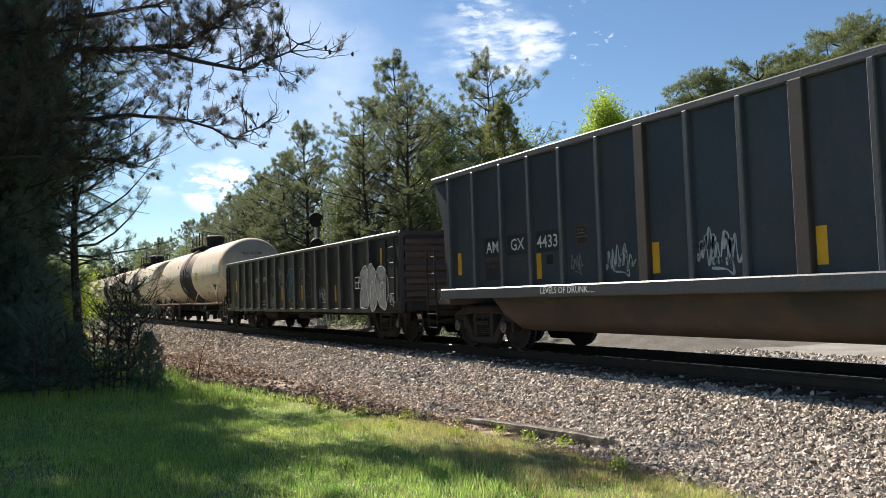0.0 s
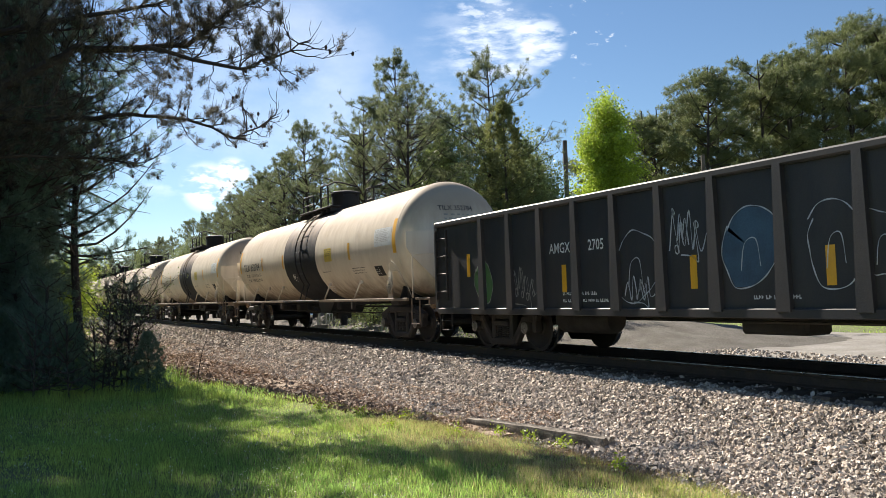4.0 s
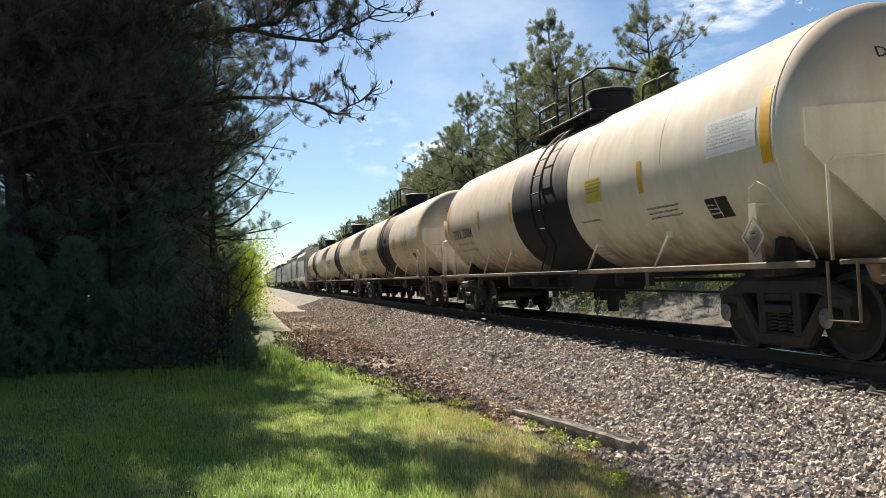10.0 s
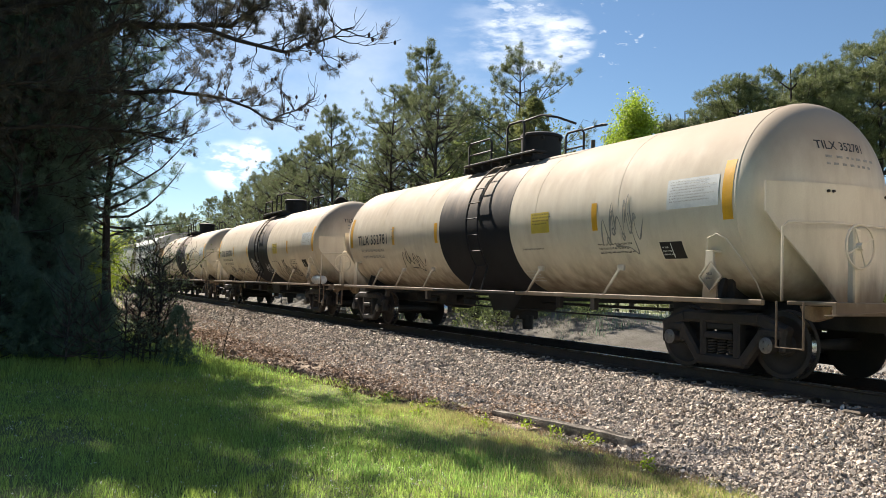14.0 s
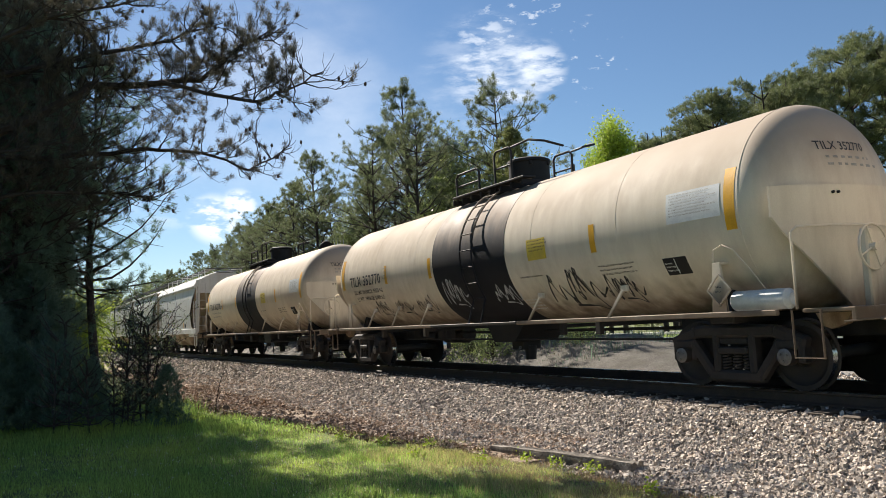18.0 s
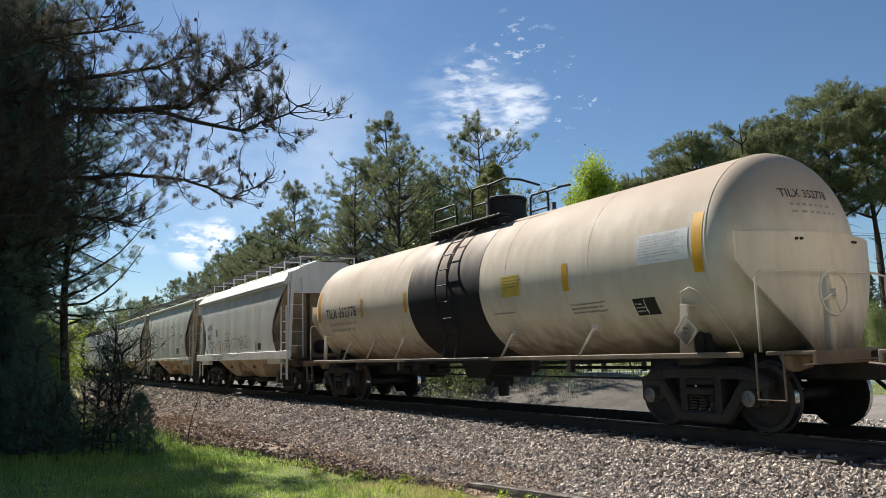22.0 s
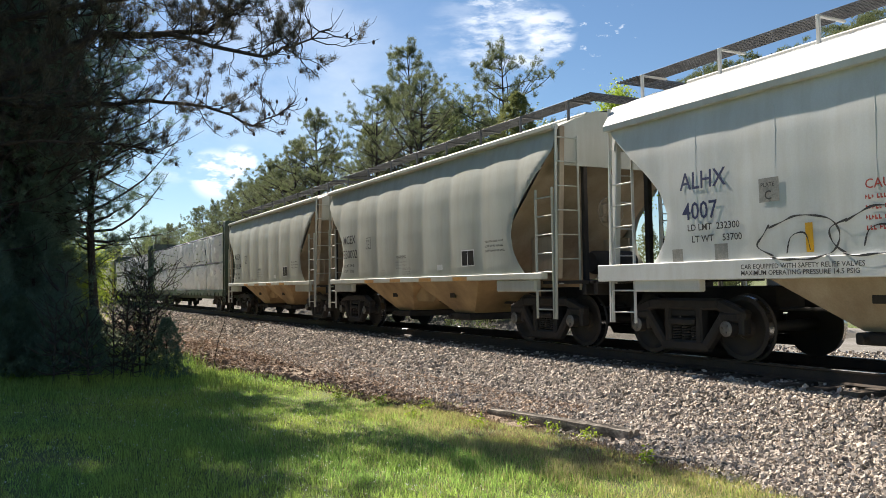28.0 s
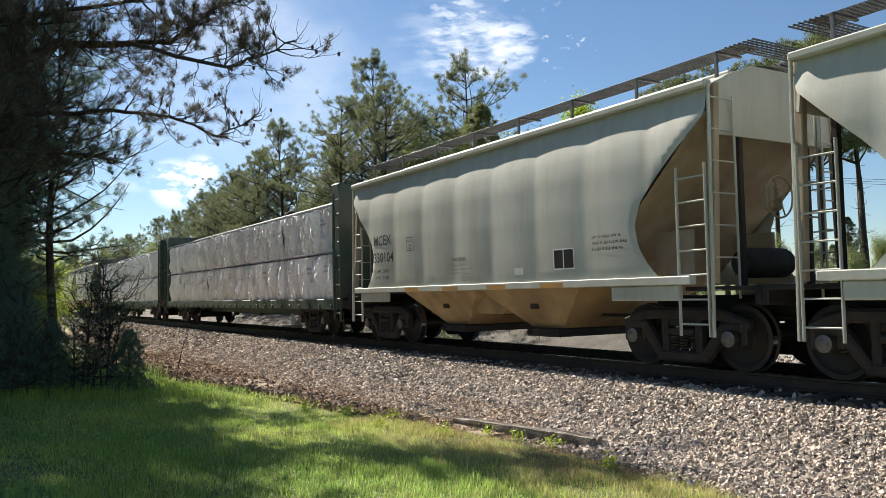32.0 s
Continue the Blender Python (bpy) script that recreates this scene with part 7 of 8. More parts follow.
def near_side_trees():
    """The dark thicket on the camera's side of the track and the trees behind it."""
    grp = "trees of the near thicket"
    a = pine("pine_tree", "dark pine in the near thicket", 21, 11.5, 1.6, 2.8, NEEDLE_DARK, 12, 34, 0.16, 0.0065, 0.3, 1.15, 0.15, group=grp)
    b = pine("pine_tree", "dark pine in the near thicket", 22, 10.0, 0.8, 2.2, NEEDLE_DARK, 12, 34, 0.16, 0.0065, 0.3, 1.15, 0.12, group=grp)
    s = cedar("young_pine", "dense dark young pine at the thicket edge", 23, 3.6, 1.25, NEEDLE_DARK, 44, 900, 0.15, group="young pines", slender=0.045)
    sh = broadleaf("leafy_shrub", "fresh green shrub at the wood's edge", 24, 4.2, 0.4, 1.4, LEAF, 260, 34, 0.05, 0.3, group="shrubs")
    a.matrix_basis = pose(-12.4, 22.0, -0.5)
    b.matrix_basis = pose(-10.6, 24.5, -0.5, 0, 0, 70)
    s.matrix_basis = pose(-9.4, 21.6, -0.62)
    sh.matrix_basis = pose(-7.6, 36.0, -0.6)
    rnd = random.Random(31)
    def more(src, x, y, k):
        t = copy_thing(src, pose(x, y, ground_z(x, y), 0, 0, rnd.uniform(0, 360)))
        t.scale = (k, k, k * rnd.uniform(0.92, 1.1))
    # Tall pines added to shade the lawn; their upper crowns stay out of view.
    tall = pine("pine_tree", "tall dark pine standing over the thicket", 29, 17.0, 5.8, 2.5, NEEDLE_DARK, 12, 34, 0.17, 0.007, 0.5, 1.15, 0.19, group=grp)
    tall.matrix_basis = pose(-9.8, 27.8, ground_z(-9.8, 27.8))
    high = pine("pine_tree", "dark pine with foliage above a bare stem", 28, 11.5, 3.2, 3.2, NEEDLE_DARK, 10, 34, 0.16, 0.0065, 0.3, 1.15, 0.13, group=grp)
    high.matrix_basis = pose(-9.2, 25.6, ground_z(-9.2, 25.6))
    for src, x, y, k in ((tall, -11.2, 26.8, 1.0), (tall, -12.6, 28.2, 1.02), (tall, -8.9, 29.4, 0.98), (tall, -10.6, 29.6, 1.05), (b, -9.55, 23.7, 1.0), (a, -10.6, 25.3, 0.98), (b, -9.4, 26.2, 0.95), (a, -11.0, 24.0, 1.0), (a, -11.2, 28.5, 0.92), (a, -12.6, 26, 1.0), (b, -9.8, 22.4, 0.95), (b, -11.0, 20.9, 0.85), (a, -11.8, 22.8, 0.95), (b, -12.0, 21.4, 0.9),
                         (b, -9.1, 24.9, 0.85), (b, -9.3, 27.2, 0.85), (a, -12.0, 29.5, 1.0), (b, -9.0, 31.2, 1.0), (b, -8.9, 34.0, 1.0), (a, -9.4, 36.6, 0.9), (a, -13.2, 31, 1.0), (b, -18.6, 17.5, 0.9), (b, -24, 20, 1.0),
                         (high, -9.4, 23.2, 0.98), (high, -9.1, 27.4, 0.98), (high, -10.0, 21.2, 0.9), (high, -9.6, 29.8, 1.0)):
        more(src, x, y, k)
    for x, y, k in ((-9.2, 18.2, 0.5), (-10.3, 17.6, 0.74), (-11.4, 17.4, 0.8), (-12.5, 17.2, 1.1), (-13.6, 17.2, 1.15), (-8.35, 18.3, 0.38), (-10.0, 22.8, 0.9), (-12.3, 22.4, 1.1), (-8.75, 24.9, 0.6), (-15.3, 19.8, 1.35), (-16.8, 19.0, 1.3), (-9.0, 27.4, 0.8), (-10.0, 26.0, 0.95), (-9.4, 29.5, 0.9), (-18.8, 18.2, 1.1), (-9.2, 33.0, 0.9), (-11.6, 26.6, 1.1), (-14.0, 21.6, 1.6), (-9.6, 17.6, 0.48)):
        more(s, x, y, k)
    more(s, -7.1, 16.8, 0.33)
    slim = pine("pine_tree", "slim dark-trunked pine at the thicket's edge", 27, 9.6, 2.7, 2.3, NEEDLE_DARK, 13, 40, 0.15, 0.006, 0.4, 1.9, 0.14, group=grp, inner=0.35)
    slim.matrix_basis = pose(-7.85, 24.2, ground_z(-7.85, 24.2))
    thin = pine("young_pine", "sparse young pine in the undergrowth", 25, 2.15, 0.15, 0.57, NEEDLE_DARK, 5, 14, 0.13, 0.004, 0.2, 2.0, 0.03, group="young pines", inner=0.4)
    thin.matrix_basis = pose(-7.45, 17.2, ground_z(-7.45, 17.2))
    more(sh, -7.5, 35.0, 0.9)
    for x, y, k in ((-7.87, 17.2, 0.7), (-8.15, 16.9, 0.6), (-7.7, 16.7, 0.45), (-8.5, 16.5, 0.7), (-8.8, 16.9, 0.8), (-9.1, 16.4, 0.7), (-8.9, 18.2, 1.0)):
        more(thin, x, y, k)
    for i in range(18):
        y = 38 + i * 7 + rnd.uniform(-1.5, 1.5)
        more((a, b)[i % 2], -9.5 + rnd.uniform(-2.5, 0.4), y, rnd.uniform(0.85, 1.05))
        more(sh, -7.4 + rnd.uniform(-0.8, 0.4), y + 3, rnd.uniform(0.6, 1.1))
        more((b, a)[i % 2], -14 + rnd.uniform(-2, 2), y + 2, rnd.uniform(0.9, 1.1))


def overhanging_pine():
    """The big pine whose bare-tipped limbs with cones reach over the verge."""
    rnd, rng = random.Random(77), np.random.default_rng(77)
    tree = thing("overhanging_pine", "big pine with long cone-hung limbs over the verge", "tree", (-12.2, 20.3, -0.5))
    o = Vector((12.2, -20.3, 0.5))
    g = Geo().pipe([(0, 0, -0.3), (0.1, 0, 3), (0.05, -0.1, 6), (0.2, -0.1, 10), (0.2, 0, 13)], 0.24, 12, 0.05)
    tw, cones, tufts = Geo(), Geo(), []
    limbs = [
        ([(-12.2, 20.3, 4.5), (-11.9, 19.8, 5.0), (-9.4, 19.0, 5.95), (-8.3, 18.5, 6.62), (-7.0, 18.0, 6.66), (-6.15, 17.5, 6.72), (-5.4, 17.0, 7.35), (-4.7, 16.5, 7.75)], 0.15),
        ([(-6.9, 17.7, 6.62), (-5.45, 16.1, 5.85), (-4.8, 15.7, 6.05), (-4.07, 15.4, 6.45)], 0.05),
        ([(-12.2, 20.3, 5.1), (-11.0, 20.6, 5.3), (-8.4, 20.4, 5.5), (-6.98, 20.0, 5.62), (-5.77, 19.5, 5.52), (-4.7, 19.0, 5.05), (-3.72, 18.75, 5.6)], 0.085),
        ([(-12.2, 20.3, 6.8999999999999995), (-11.9, 19.4, 7.4), (-9.5, 18.4, 8.2), (-7.6, 17.7, 8.6)], 0.11),
        ([(-12.2, 20.3, 3.6999999999999997), (-11.8, 20.0, 4.0), (-9.6, 19.6, 4.4), (-7.9, 19.6, 4.5), (-6.9, 19.4, 4.3)], 0.07),
        ([(-12.2, 20.3, 8.3), (-11.9, 19.2, 9.0), (-9.8, 18.2, 9.8)], 0.10),
        ([(-12.2, 20.3, 5.7), (-12.0, 18.9, 6.2), (-11.0, 17.6, 6.6), (-9.2, 16.2, 7.2), (-7.4, 15.4, 7.6)], 0.09),
        ([(-12.2, 20.3, 6.5), (-11.6, 20.4, 6.9), (-9.2, 20.0, 7.4), (-7.7, 19.6, 7.6)], 0.09),
        ([(-12.2, 20.3, 9.3), (-11.4, 19.6, 10.2), (-9.6, 19.1, 10.6)], 0.09),
        ([(-12.2, 20.3, 4.7), (-12.0, 19.0, 4.6), (-10.0, 18.0, 5.0), (-8.6, 17.6, 5.2)], 0.07),
        ([(-12.2, 20.3, 5.5), (-11.5, 19.6, 6.4), (-9.0, 18.9, 7.2), (-7.0, 18.2, 7.6), (-5.6, 17.6, 8.1)], 0.12),
        ([(-12.2, 20.3, 7.7), (-12.9, 17.8, 8.2), (-13.1, 16.4, 8.8)], 0.08),
        ([(-12.2, 20.3, 5.0), (-13.6, 20.0, 5.5), (-15.0, 19.6, 5.7), (-16.6, 19.2, 5.6)], 0.09),
        ([(-12.2, 20.3, 4.0), (-13.6, 19.8, 4.3), (-15.2, 19.3, 4.3), (-16.4, 19.0, 4.1)], 0.07),
        ([(-12.2, 20.3, 6.3), (-13.8, 19.8, 6.9), (-15.4, 19.2, 7.2), (-16.8, 18.6, 7.3)], 0.09),
        ([(-12.2, 20.3, 7.6), (-13.4, 19.5, 8.4), (-14.8, 18.7, 8.9), (-16.0, 18.2, 9.1)], 0.08),
    ]
    for which, (pts, r) in enumerate(limbs):
        leafy = which not in (1, 2)
        path = []
        P = [Vector(p) + o for p in pts]
        for i in range(len(P) - 1):
            for k in range(4):
                q = P[i].lerp(P[i + 1], k / 4)
                path.append(q + Vector((rnd.gauss(0, 0.03), rnd.gauss(0, 0.03), rnd.gauss(0, 0.03))))
        path.append(P[-1])
        g.pipe(path, r, 7, 0.012)
        n = len(path)
        for i in range(2, n):
            t = i / n
            for j in range(5 if leafy else 3):
                d = (path[min(i, n - 1)] - path[i - 1]).normalized()
                side = Vector((rnd.gauss(0, 0.8), rnd.gauss(0, 0.8), rnd.gauss(0.0, 0.7)))
                l = rnd.uniform(0.5, 1.5) * (1.15 - 0.45 * t)
                b = wander(rnd, path[i - 1], d * 0.8 + side, l, 6, 0.22, 0.10)
                tw.pipe(b, 0.016, 4, 0.004, False)
                for m in range(2, 7):
                    if rnd.random() < 0.75:
                        e = wander(rnd, b[m], (b[m] - b[m - 1]).normalized() + Vector((rnd.gauss(0, 0.6), rnd.gauss(0, 0.6), rnd.gauss(0.15, 0.5))), rnd.uniform(0.18, 0.5), 3, 0.2, 0.18)
                        tw.pipe(e, 0.007, 4, 0.003, False)
                        dd = (e[-1] - e[-2]).normalized()
                        if rnd.random() < (0.97 if t < 0.66 else 0.88 if t < 0.82 else 0.38 if leafy else 0.12):
                            tufts.append((*e[-1], *dd))
                            tufts.append((*e[-2], *dd))
                        if rnd.random() < (0.08 if t < 0.6 else 0.20):
                            c = e[rnd.choice((1, 2, 3))]
                            cones.lathe([(-0.05, 0.0), (-0.04, 0.022), (0.0, 0.034), (0.035, 0.022), (0.055, 0.0)], 7, "z", (c.x, c.y, c.z - 0.02))
    part("trunk", g, BARK, tree, "thick rough pine trunk and limbs")
    tagged(part("twigs", tw, TWIG, tree, "fine dark twigs"), kind="stuff")
    tagged(part("cones", cones, CONE, tree, "small hanging pine cones"), kind="stuff")
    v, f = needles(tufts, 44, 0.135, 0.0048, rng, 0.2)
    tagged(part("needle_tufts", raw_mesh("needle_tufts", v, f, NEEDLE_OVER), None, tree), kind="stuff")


def slim_saplings():
    """The slim tree and bare saplings at the thicket's edge."""
    rnd, rng = random.Random(8), np.random.default_rng(8)
    for (x, y), h, lean, lab in (((-7.72, 17.3), 2.6, 0.12, "thin nearly leafless sapling beside the dark thicket"), ((-7.5, 17.45), 2.3, -0.04, "thin nearly leafless sapling beside the dark thicket"), ((-8.0, 16.9), 1.9, 0.2, "thin nearly leafless sapling beside the dark thicket"), ((-7.33, 17.7), 1.95, 0.1, "thin nearly leafless sapling beside the dark thicket")):
        tree = thing("sapling", lab, "tree", (x, y, ground_z(x, y)))
        g, pts = Geo(), []
        spine = wander(rnd, (0, 0, -0.1), (lean, 0, 1), h, 12, 0.06, 0.12)
        g.pipe(spine, 0.02 + 0.009 * (h - 1.8), 7, 0.008)
        for i in range(3, 13):
            for j in range(4):
                a = rnd.uniform(0, 6.28)
                b = wander(rnd, spine[i], (math.cos(a), math.sin(a), rnd.uniform(0.1, 0.9)), rnd.uniform(0.4, 1.3) * (0.6 + h * 0.07), 6, 0.2, 0.06)
                g.pipe(b, 0.011, 4, 0.003, False)
                for m in range(2, 7):
                    e = wander(rnd, b[m], (rnd.gauss(0, 1), rnd.gauss(0, 1), rnd.gauss(0.3, 0.6)), rnd.uniform(0.12, 0.4), 3, 0.25, 0.1)
                    g.pipe(e, 0.005, 4, 0.002, False)
                    if rnd.random() < 0.55:
                        pts.append(tuple(e[-1]))
        part("trunk", g, TWIG, tree)
        v, f = leaves(pts, 5, 0.06, 0.022, rng)
        tagged(part("buds", raw_mesh("buds", v, f, LEAF_DEEP), None, tree), kind="stuff")


far_side_trees()
near_side_trees()
overhanging_pine()
slim_saplings()


def blades(name, label, n, where, hmin, hmax, width, seed, material):
    """Grass: bent blades of two triangles each, in one mesh."""
    rng = np.random.default_rng(seed)
    p = where(rng, n)
    n = len(p)
    h = rng.uniform(hmin, hmax, (n, 1)) * p[:, 3:4]
    a = rng.uniform(0, 6.283, n)
    d = np.stack([np.cos(a), np.sin(a), np.zeros(n)], 1)
    b = rng.uniform(0, 6.283, n)
    lean = np.stack([np.cos(b), np.sin(b), np.zeros(n)], 1) * rng.uniform(0.05, 0.55, (n, 1))
    base, w = p[:, :3], width * rng.uniform(0.6, 1.3, (n, 1))
    mid = base + (lean * 0.35 + [0, 0, 0.6]) * h
    tip = base + (lean + [0, 0, 1.0]) * h
    v = np.stack([base - d * w, base + d * w, mid + d * w * 0.7, mid - d * w * 0.7, tip], axis=1).reshape(-1, 3)
    k = np.arange(n)[:, None] * 5
    f = np.concatenate([k + [0, 1, 2], k + [0, 2, 3], k + [3, 2, 4]], axis=0)
    ob = new(name, raw_mesh(name, v, f, material))
    return tagged(ob, label, "grass", kind="stuff")


def grass_height(x, y):
    return np.interp(x, PX, PZ) - 0.03


def sow_grass():
    def field(x0, x1, y0, y1, cut=None, tall=1.0):
        def where(rng, n):
            x, y = rng.uniform(x0, x1, n), rng.uniform(y0, y1, n)
            wob = 0.35 * np.sin(y * 0.8 + 1.0) + 0.2 * np.sin(y * 2.3)
            keep = x < -3.40 + wob * 0.6 - np.maximum(0, y - 11) * 0.32
            keep &= ~((y > 7.0) & (y < 10.3) & (x > np.interp(y, [7.5, 10.2], [-3.27, -3.62]) - 0.5))
            if cut is not None:
                keep &= cut(x, y, rng)
            x, y = x[keep], y[keep]
            z = grass_height(x, y)
            s = tall * (0.80 + 0.35 * np.sin(x * 1.7 + 0.6 * y) * np.sin(y * 1.1) + 0.45 * np.maximum(0, np.sin(x * 7.3 + 2.0 * np.sin(y * 3.1)) * np.sin(y * 6.1 + 1.7 * np.sin(x * 4.3)))) * np.interp(x, [-9, -5.5, -3.8], [1.15, 0.9, 0.55])
            return np.stack([x, y, z, np.maximum(0.75, s)], 1)
        return where
    dry = lambda x, y, rng: rng.random(len(x)) < np.interp(x, [-7, -5, -3.9], [0.12, 0.6, 1.0])
    green = lambda x, y, rng: rng.random(len(x)) < np.interp(x, [-6, -5.0, -4.1], [1.0, 0.8, 0.38])
    blades("grass", "fresh green grass on the verge", 210000, field(-11.5, -3.5, 4.2, 14, green), 0.03, 0.12, 0.0042, 1, GRASS)
    blades("grass", "fresh green grass on the verge", 90000, field(-14.5, -3.5, 14, 26, green), 0.05, 0.19, 0.006, 2, GRASS)
    blades("grass", "fresh green grass on the verge", 70000, field(-15.5, -11.4, 3.0, 14.2), 0.03, 0.12, 0.0045, 8, GRASS)
    blades("grass", "fresh green grass on the verge", 30000, field(-11.6, -3.5, 2.6, 4.3), 0.03, 0.12, 0.0042, 9, GRASS)
    blades("dry_grass", "straw-coloured dead grass near the ballast", 80000, field(-7.5, -3.2, 4.2, 15, dry), 0.03, 0.12, 0.0035, 3, STRAW)
    rough = lambda x, y, rng: (rng.random(len(x)) < np.interp(x, [-5.6, -4.6, -3.9], [0.2, 0.85, 1.0])) & (np.sin(x * 5.1 + y * 1.7) + np.sin(y * 4.3 - x * 2.2) + rng.normal(0, 0.7, len(x)) > -0.2)
    blades("dry_grass", "straw-coloured rough grass beside the old tie", 70000, field(-5.4, -3.25, 4.2, 11.5, rough, 1.35), 0.05, 0.15, 0.0035, 6, STRAW)
    blades("grass", "yellow-green tufts among the dry grass", 40000, field(-5.8, -3.25, 4.2, 12, rough, 1.3), 0.05, 0.13, 0.004, 7, GRASS)
    blades("tall_grass", "longer grass in front of the thicket", 26000, field(-15, -5.9, 18.5, 24), 0.2, 0.55, 0.006, 4, GRASS)
    far = lambda rng, n: (lambda x, y: np.stack([x, y, np.interp(x, PX, PZ) - 0.02, np.ones(n)], 1))(rng.uniform(14, 30, n), rng.uniform(8, 45, n))
    blades("grass", "sunlit mown field beyond the dirt road", 40000, far, 0.03, 0.08, 0.012, 5, GRASS)


def verge_details():
    """Tufts, seed heads, thatch, clods and scattered stones along the edge of the lawn."""
    def clumped(n_clumps, x0, x1, y0, y1, spread, tall):
        def where(rng, n):
            cx, cy = rng.uniform(x0, x1, n_clumps), rng.uniform(y0, y1, n_clumps)
            k = rng.integers(0, n_clumps, n)
            x, y = cx[k] + rng.normal(0, spread, n), cy[k] + rng.normal(0, spread, n)
            keep = x < -3.45 - np.maximum(0, y - 11) * 0.34
            x, y, k = x[keep], y[keep], k[keep]
            return np.stack([x, y, grass_height(x, y), tall * (0.6 + 0.8 * ((k * 37) % 11) / 11)], 1)
        return where
    blades("grass_tufts", "bright grass tufts standing a little above the lawn", 9000, clumped(330, -10.5, -4.9, 5, 18, 0.06, 1.0), 0.05, 0.13, 0.004, 41, GRASS)
    blades("grass_tufts", "tall grass tufts before the thicket", 8000, clumped(200, -13, -5.8, 15, 22, 0.12, 1.2), 0.10, 0.24, 0.006, 42, GRASS)
    blades("seeding_grass", "pale yellow seeding grass stems on the verge", 1800, clumped(260, -9, -4.8, 6, 16, 0.14, 1.0), 0.10, 0.19, 0.0022, 43, SEED)
    blades("thatch", "brown flattened dead grass beside the old tie", 26000, clumped(120, -4.75, -3.5, 6.2, 10.2, 0.16, 1.0), 0.03, 0.09, 0.004, 44, THATCH)
    rng = np.random.default_rng(45)
    n = 700
    x, y = rng.uniform(-11, -6, n), rng.uniform(6, 15, n)
    v, f = leaves(np.stack([x, y, grass_height(x, y) + rng.uniform(0.07, 0.13, n)], 1), 3, 0.012, 0.009, rng)
    tagged(new("white_flowers", raw_mesh("white_flowers", v, f, PETAL)), "tiny white flowers scattered through the shaded grass", "flowers", kind="stuff")
    spots = [(-3.78, 9.05), (-3.72, 8.5), (-3.62, 7.9), (-4.3, 9.4), (-3.9, 6.6), (-4.7, 10.6), (-4.2, 11.2), (-4.6, 12.0), (-5.0, 12.8)]
    c = [(x + rng.normal(0, 0.06), y + rng.normal(0, 0.06), float(np.interp(x, PX, PZ)) + rng.uniform(0.02, 0.16)) for x, y in spots for _ in range(11)]
    v, f = leaves(c, 7, 0.03, 0.022, rng)
    tagged(new("broadleaf_weeds", raw_mesh("broadleaf_weeds", v, f, LEAF)), "bright green broadleaf weeds beside the old tie", "weeds", kind="stuff")

    def clods(rng, n):
        y = rng.uniform(12.5, 25, n)
        x = -3.75 - np.interp(y, [12.5, 16, 22, 25], [0.35, 1.2, 2.4, 2.6]) * rng.random(n) ** 0.9
        return np.stack([x, y, np.interp(x, PX, PZ) + 0.035], 1), rng.uniform(0.5, 1.5, n)
    stones("dirt_clods", "dark broken dirt clods along the foot of the ballast", 620, clods, 0.095, 46, CLOD)

    def strewn(rng, n):
        y, x = rng.uniform(4.6, 9.5, n), -3.25 - np.abs(rng.normal(0, 0.32, n))
        return np.stack([x, y, np.interp(x, PX, PZ) + 0.02], 1), rng.uniform(0.4, 1.1, n)
    stones("strewn_stones", "single pale stones strewn into the dry grass", 1500, strewn, 0.045, 47, STONE)
    stick = thing("dead_sapling", "thin leaning dead sapling in the bare dirt", "sapling", (-5.77, 18.72, -0.75))
    g = Geo().pipe([(0, 0, -0.05), (0.05, 0, 0.35), (0.14, 0.02, 0.75), (0.27, 0, 1.12)], 0.012, 6, 0.004)
    part("stem", g, TWIG, stick)
    for a, b in (((0.07, 0, 0.45), (0.22, 0.05, 0.62)), ((0.11, 0, 0.62), (-0.02, -0.04, 0.85)), ((0.18, 0, 0.9), (0.30, 0.03, 0.98))):
        part("twig", Geo().pipe([a, b], 0.005, 4, 0.002), TWIG, stick)


def weeds():
    def where(rng, n):
        x, y = rng.uniform(4.0, 9.0, n), 18 + 22 * rng.random(n)
        k = np.interp(y, [13.5, 19.5, 60], [0, 1, 1])
        z = np.interp(x, PX, PZ) + k * np.interp(x, [3.5, 4.3, 5.2, 6.5, 9, 12.5], [-0.05, 0.22, 0.62, 0.82, 0.85, -0.05]) - 0.05
        patchy = np.maximum(0.25, np.sin(x * 2.1 + y) * np.sin(y * 1.3) + 0.5)
        return np.stack([x, y, z, patchy], 1)
    blades("weeds", "brown and green weeds on the earth bank", 2500, where, 0.1, 0.35, 0.006, 15, DEADWEED)
    blades("weeds", "brown and green weeds on the earth bank", 5000, where, 0.1, 0.4, 0.010, 16, NEEDLE_DARK)
    sh = broadleaf("leafy_shrub", "low brush on the bank beyond the track", 26, 1.5, 0.2, 0.7, LEAF_DEEP, 90, 24, 0.04, 0.16, group="shrubs")
    sh.matrix_basis = pose(4.6, 23.4, -0.45)
    rnd = random.Random(6)
    for x, y, k in ((5.4, 22.5, 0.8), (5.0, 25.5, 1.0), (6.2, 20.5, 0.7), (5.6, 27.5, 1.2), (6.8, 24.0, 1.1), (5.2, 30.0, 1.1), (5.0, 33.0, 1.2), (7.4, 21.5, 0.9), (5.4, 36.0, 1.1)):
        t = copy_thing(sh, pose(x, y, -0.1 if x > 5.3 else -0.3, 0, 0, rnd.uniform(0, 360)))
        t.scale = (k, k, k)


sow_grass()
verge_details()
weeds()


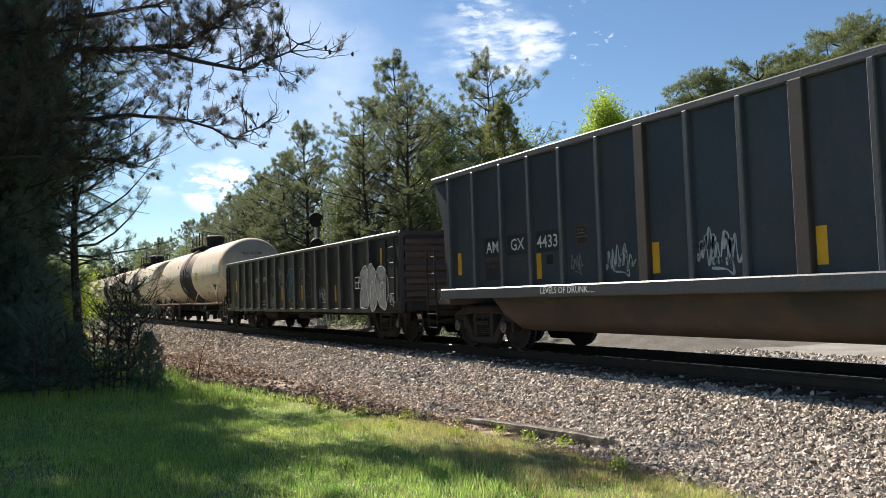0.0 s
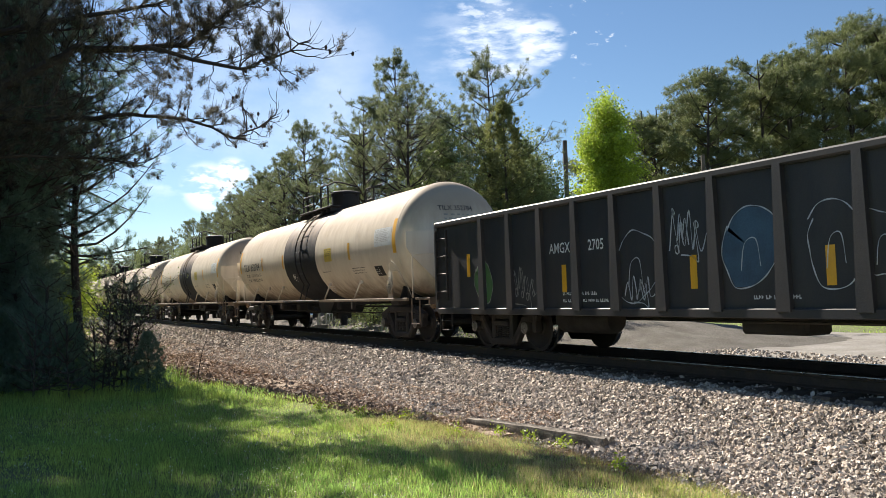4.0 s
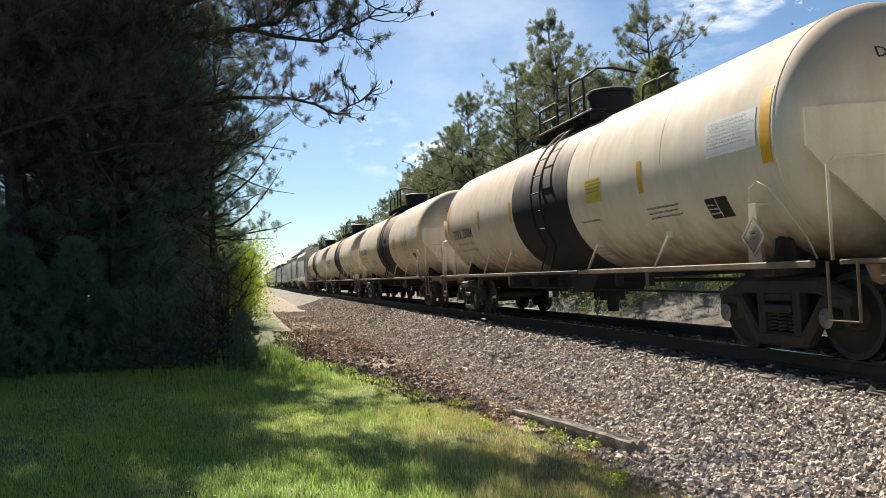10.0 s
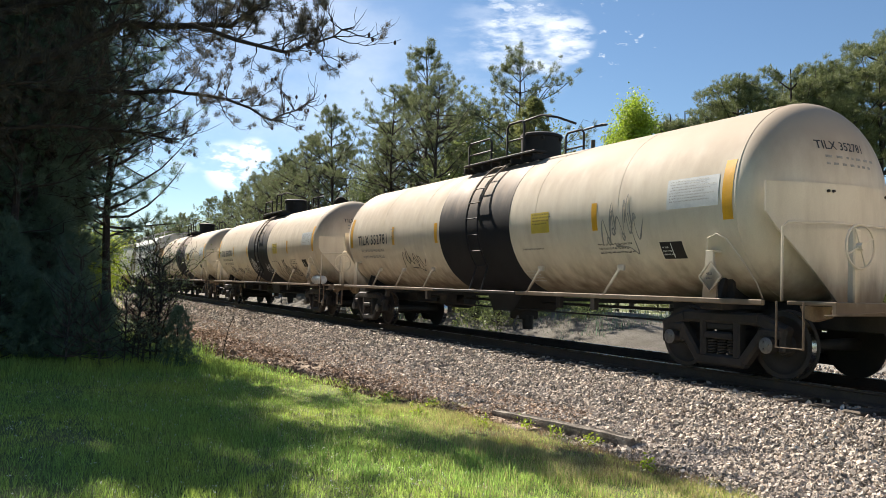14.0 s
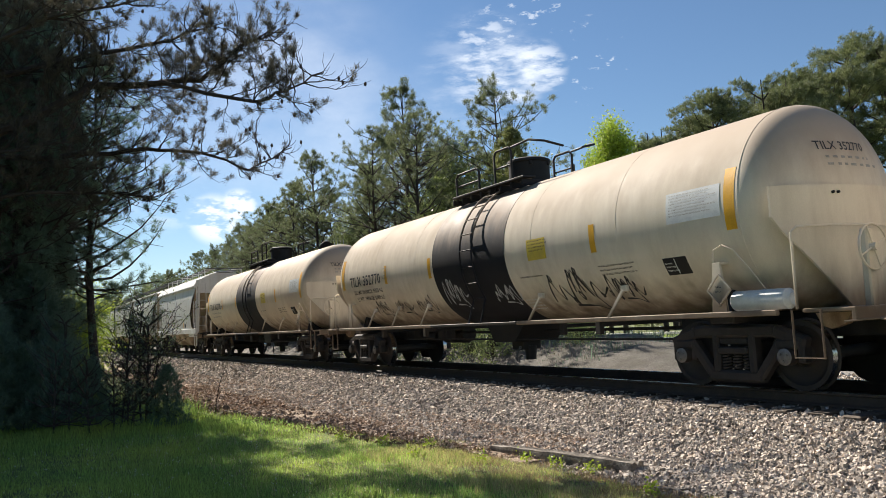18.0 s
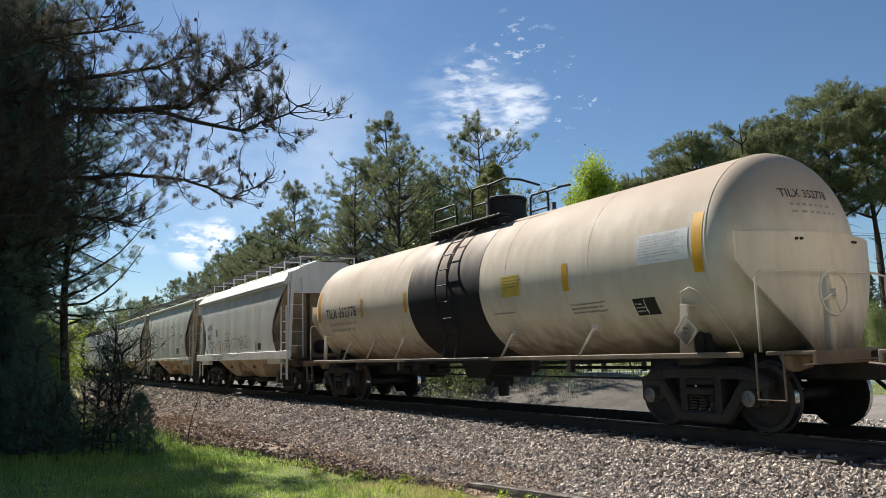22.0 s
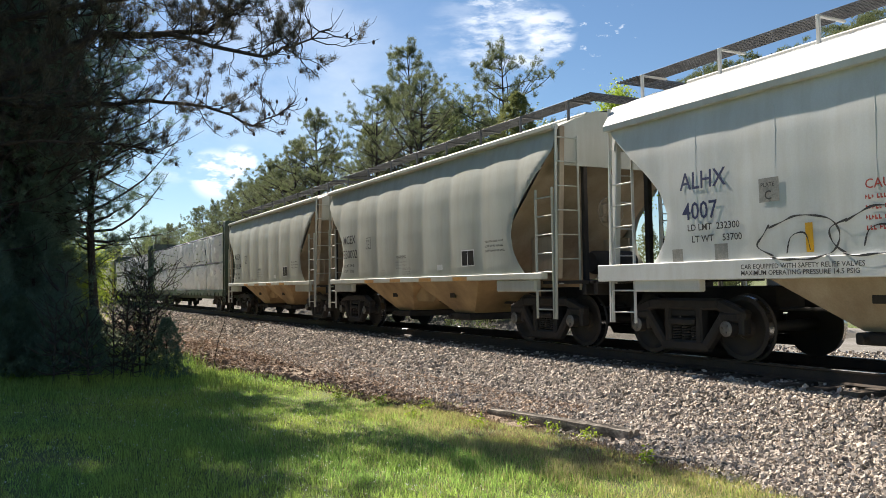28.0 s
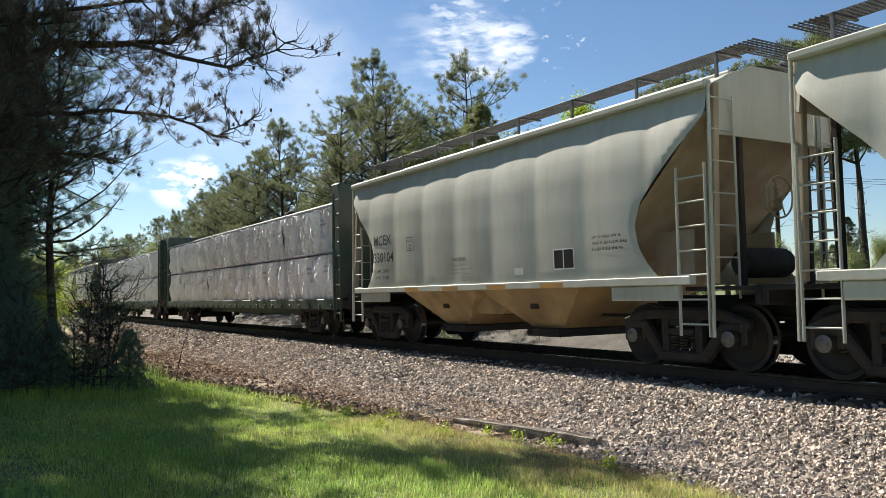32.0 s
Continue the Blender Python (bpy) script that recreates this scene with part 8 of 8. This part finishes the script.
def litter():
    rng = np.random.default_rng(12)
    n = 5000
    y = rng.uniform(10, 30, n)
    x = -3.6 - rng.random(n) * np.interp(y, [10, 15, 22, 30], [0.6, 1.6, 2.6, 2.6])
    v, f = leaves(np.stack([x, y, np.interp(x, PX, PZ) + 0.03], 1), 1, 0.004, 0.045, rng)
    tagged(new("leaf_litter", raw_mesh("leaf_litter", v, f, LITTER)), "dead brown leaves scattered over bare dirt", "leaf litter", kind="stuff")


litter()


# ---- things beyond the track ----
def fence():
    """White board fence that crosses behind the dirt road."""
    ob = thing("paddock_fence", "white three-rail board fence along the field", "fence", (19.2, 0, 0))
    post, rail = Geo().box((0, 0, 0.3), (0.12, 0.12, 0.95), 0.01).mesh("post", FENCE), Geo().box((0, 0, 0), (0.035, 2.19, 0.12), 0.005).mesh("rail", FENCE)
    for i in range(16):
        y = 2 + 2.2 * i
        z = ground_z(19.2, y)
        part("post", post, None, ob).matrix_basis = pose(0, y, z)
        for k in range(3):
            part("rail", rail, None, ob).matrix_basis = pose(-0.08, y + 1.1, z + 0.14 + k * 0.27)


def signal_mast():
    ob = thing("railway_signal", "railway signal head on a silver lattice ladder mast", "signal", (4.0, 37.5, -0.55))
    part("foundation", Geo().box((0, 0, 0.15), (0.7, 0.7, 0.4), 0.03), DUST, ob)
    part("mast", Geo().pipe([(0, 0, 0.3), (0, 0, 6.0)], 0.09, 12), ALU, ob)
    g = Geo()
    for x in (0.5, 0.82):
        for y in (-0.2, 0.2):
            g.pipe([(x, y, 0.2), (x, y, 6.0)], 0.022, 6)
    for k in range(15):
        z = 0.5 + k * 0.37
        for a, b in (((0.5, -0.2), (0.82, -0.2)), ((0.5, 0.2), (0.82, 0.2)), ((0.5, -0.2), (0.5, 0.2)), ((0.82, -0.2), (0.82, 0.2))):
            g.pipe([(*a, z), (*b, z)], 0.016, 5)
    part("ladder", g, ALU, ob, "silver lattice ladder")
    part("signal_head", Geo().lathe([(-0.05, 0.0), (-0.05, 0.36), (0.0, 0.38), (0.04, 0.36), (0.12, 0.14), (0.34, 0.13), (0.34, 0.0)], 24, "y", (-0.08, -0.2, 5.55)), BLACK, ob, "round black signal backboard")
    part("signal_head", Geo().lathe([(-0.05, 0.0), (-0.05, 0.36), (0.0, 0.38), (0.04, 0.36), (0.12, 0.14), (0.34, 0.13), (0.34, 0.0)], 24, "y", (-0.08, -0.2, 4.25)), BLACK, ob, "round black signal backboard")


def utility_poles():
    for x, y, h in ((14.6, 31.0, 9.0), (23.0, 30.0, 8.6)):
        ob = thing("utility_pole", "weathered grey timber utility pole", "pole", (x, y, ground_z(x, y)))
        part("pole", Geo().pipe([(0, 0, -0.3), (0, 0, h)], 0.15, 10, 0.11), POLE, ob)
        if h < 9:
            part("crossarm", Geo().box((0, 0, h - 1.0), (0.1, 1.8, 0.12), 0.01), POLE, ob)
    w = thing("overhead_wires", "thin overhead wires sagging between poles", "wires", (23.0, 30.0, 8.0))
    for k in range(3):
        pts = [(t * 40, -0.8 + 0.8 * k - t * 22, -0.5 - 2.2 * (1 - (2 * t - 1) ** 2) * 0.5 + t * 0.3) for t in np.linspace(0, 1, 12)]
        part("wire", Geo().pipe(pts, 0.012, 4), BLACK, w)


def passing_car(paint, label):
    car = thing("passing_car", label, "car")
    low = [(-2.2, 0.35), (-2.22, 0.75), (-1.9, 0.92), (-1.0, 1.0), (1.0, 1.0), (2.0, 0.86), (2.2, 0.65), (2.2, 0.35)]
    part("body", Geo().prism(low, -0.86, 0.86), paint, car)
    part("cabin", Geo().prism([(-1.75, 0.95), (-1.25, 1.42), (0.35, 1.45), (1.15, 0.98)], -0.74, 0.74), GLASS, car, "dark glazed cabin")
    part("roof", Geo().prism([(-1.25, 1.40), (-1.15, 1.47), (0.25, 1.49), (0.38, 1.43)], -0.72, 0.72), paint, car)
    for sx in (-1, 1):
        part("headlight", Geo().box((sx * 0.66, 2.17, 0.68), (0.3, 0.08, 0.12), 0.02), ALU, car)
        part("tail_light", Geo().box((sx * 0.66, -2.2, 0.74), (0.26, 0.06, 0.14), 0.02), RUSTINK, car)
        part("door_mirror", Geo().box((sx * 0.92, 0.75, 1.02), (0.14, 0.1, 0.12), 0.03), paint, car)
    for sy in (-1.35, 1.35):
        for sx in (-1, 1):
            w = part("wheel", Geo().lathe([(-0.1, 0.0), (-0.1, 0.30), (-0.08, 0.33), (0.08, 0.33), (0.1, 0.30), (0.1, 0.0)], 20, "x"), BLACK, car, at=(sx * 0.8, sy, 0.33))
            part("rim", Geo().lathe([(-0.105, 0.0), (-0.105, 0.19), (0.105, 0.19), (0.105, 0.0)], 14, "x"), ALU, w)
    return car


fence()
signal_mast()
utility_poles()
SILVER_CAR = passing_car(SILVERCAR, "silver saloon car driving past the white fence")
DARK_CAR = passing_car(DARKCAR, "dark saloon car driving past the white fence")


# ---- movement ----
SPEED_T = [-1, 0, 3, 6, 8, 12, 17, 20, 23, 27, 29, 32, 33]
SPEED_V = [4.40, 4.42, 4.50, 4.60, 4.60, 4.55, 4.50, 4.45, 4.38, 4.30, 4.25, 4.05, 4.0]
_T = np.linspace(0, 32, 3201)
_V = np.interp(_T, SPEED_T, SPEED_V)
_S = np.concatenate([[0], np.cumsum((_V[1:] + _V[:-1]) * 0.005)])


def travelled(t):
    return float(np.interp(t, _T, _S))


def motions():
    """Two cars pass beyond the fence; the train rolls towards -y; the wheels of the cars that pass turn with it."""
    times = [i * 1.0 for i in range(33)]
    fine = [i / 8 for i in range(257)]
    z = -0.52
    walk(SILVER_CAR, [(t, pose(17.6, 23.6 + 11.0 * (t - 19), z)) for t in times])
    walk(DARK_CAR, [(t, pose(16.6, 22.4 - 17.0 * (t - 22.8), z, 0, 0, 180)) for t in times])
    for car, y, near in TRAIN:
        walk(car, [(t, pose(0, y - travelled(t), 0)) for t in times])
        if not near:
            continue
        for ob in car.children_recursive:
            if ob.name.startswith("wheelset"):
                c = ob.location.copy()
                walk(ob, [(t, pose(c.x, c.y, c.z, math.degrees(travelled(t) / 0.457))) for t in fine])


motions()
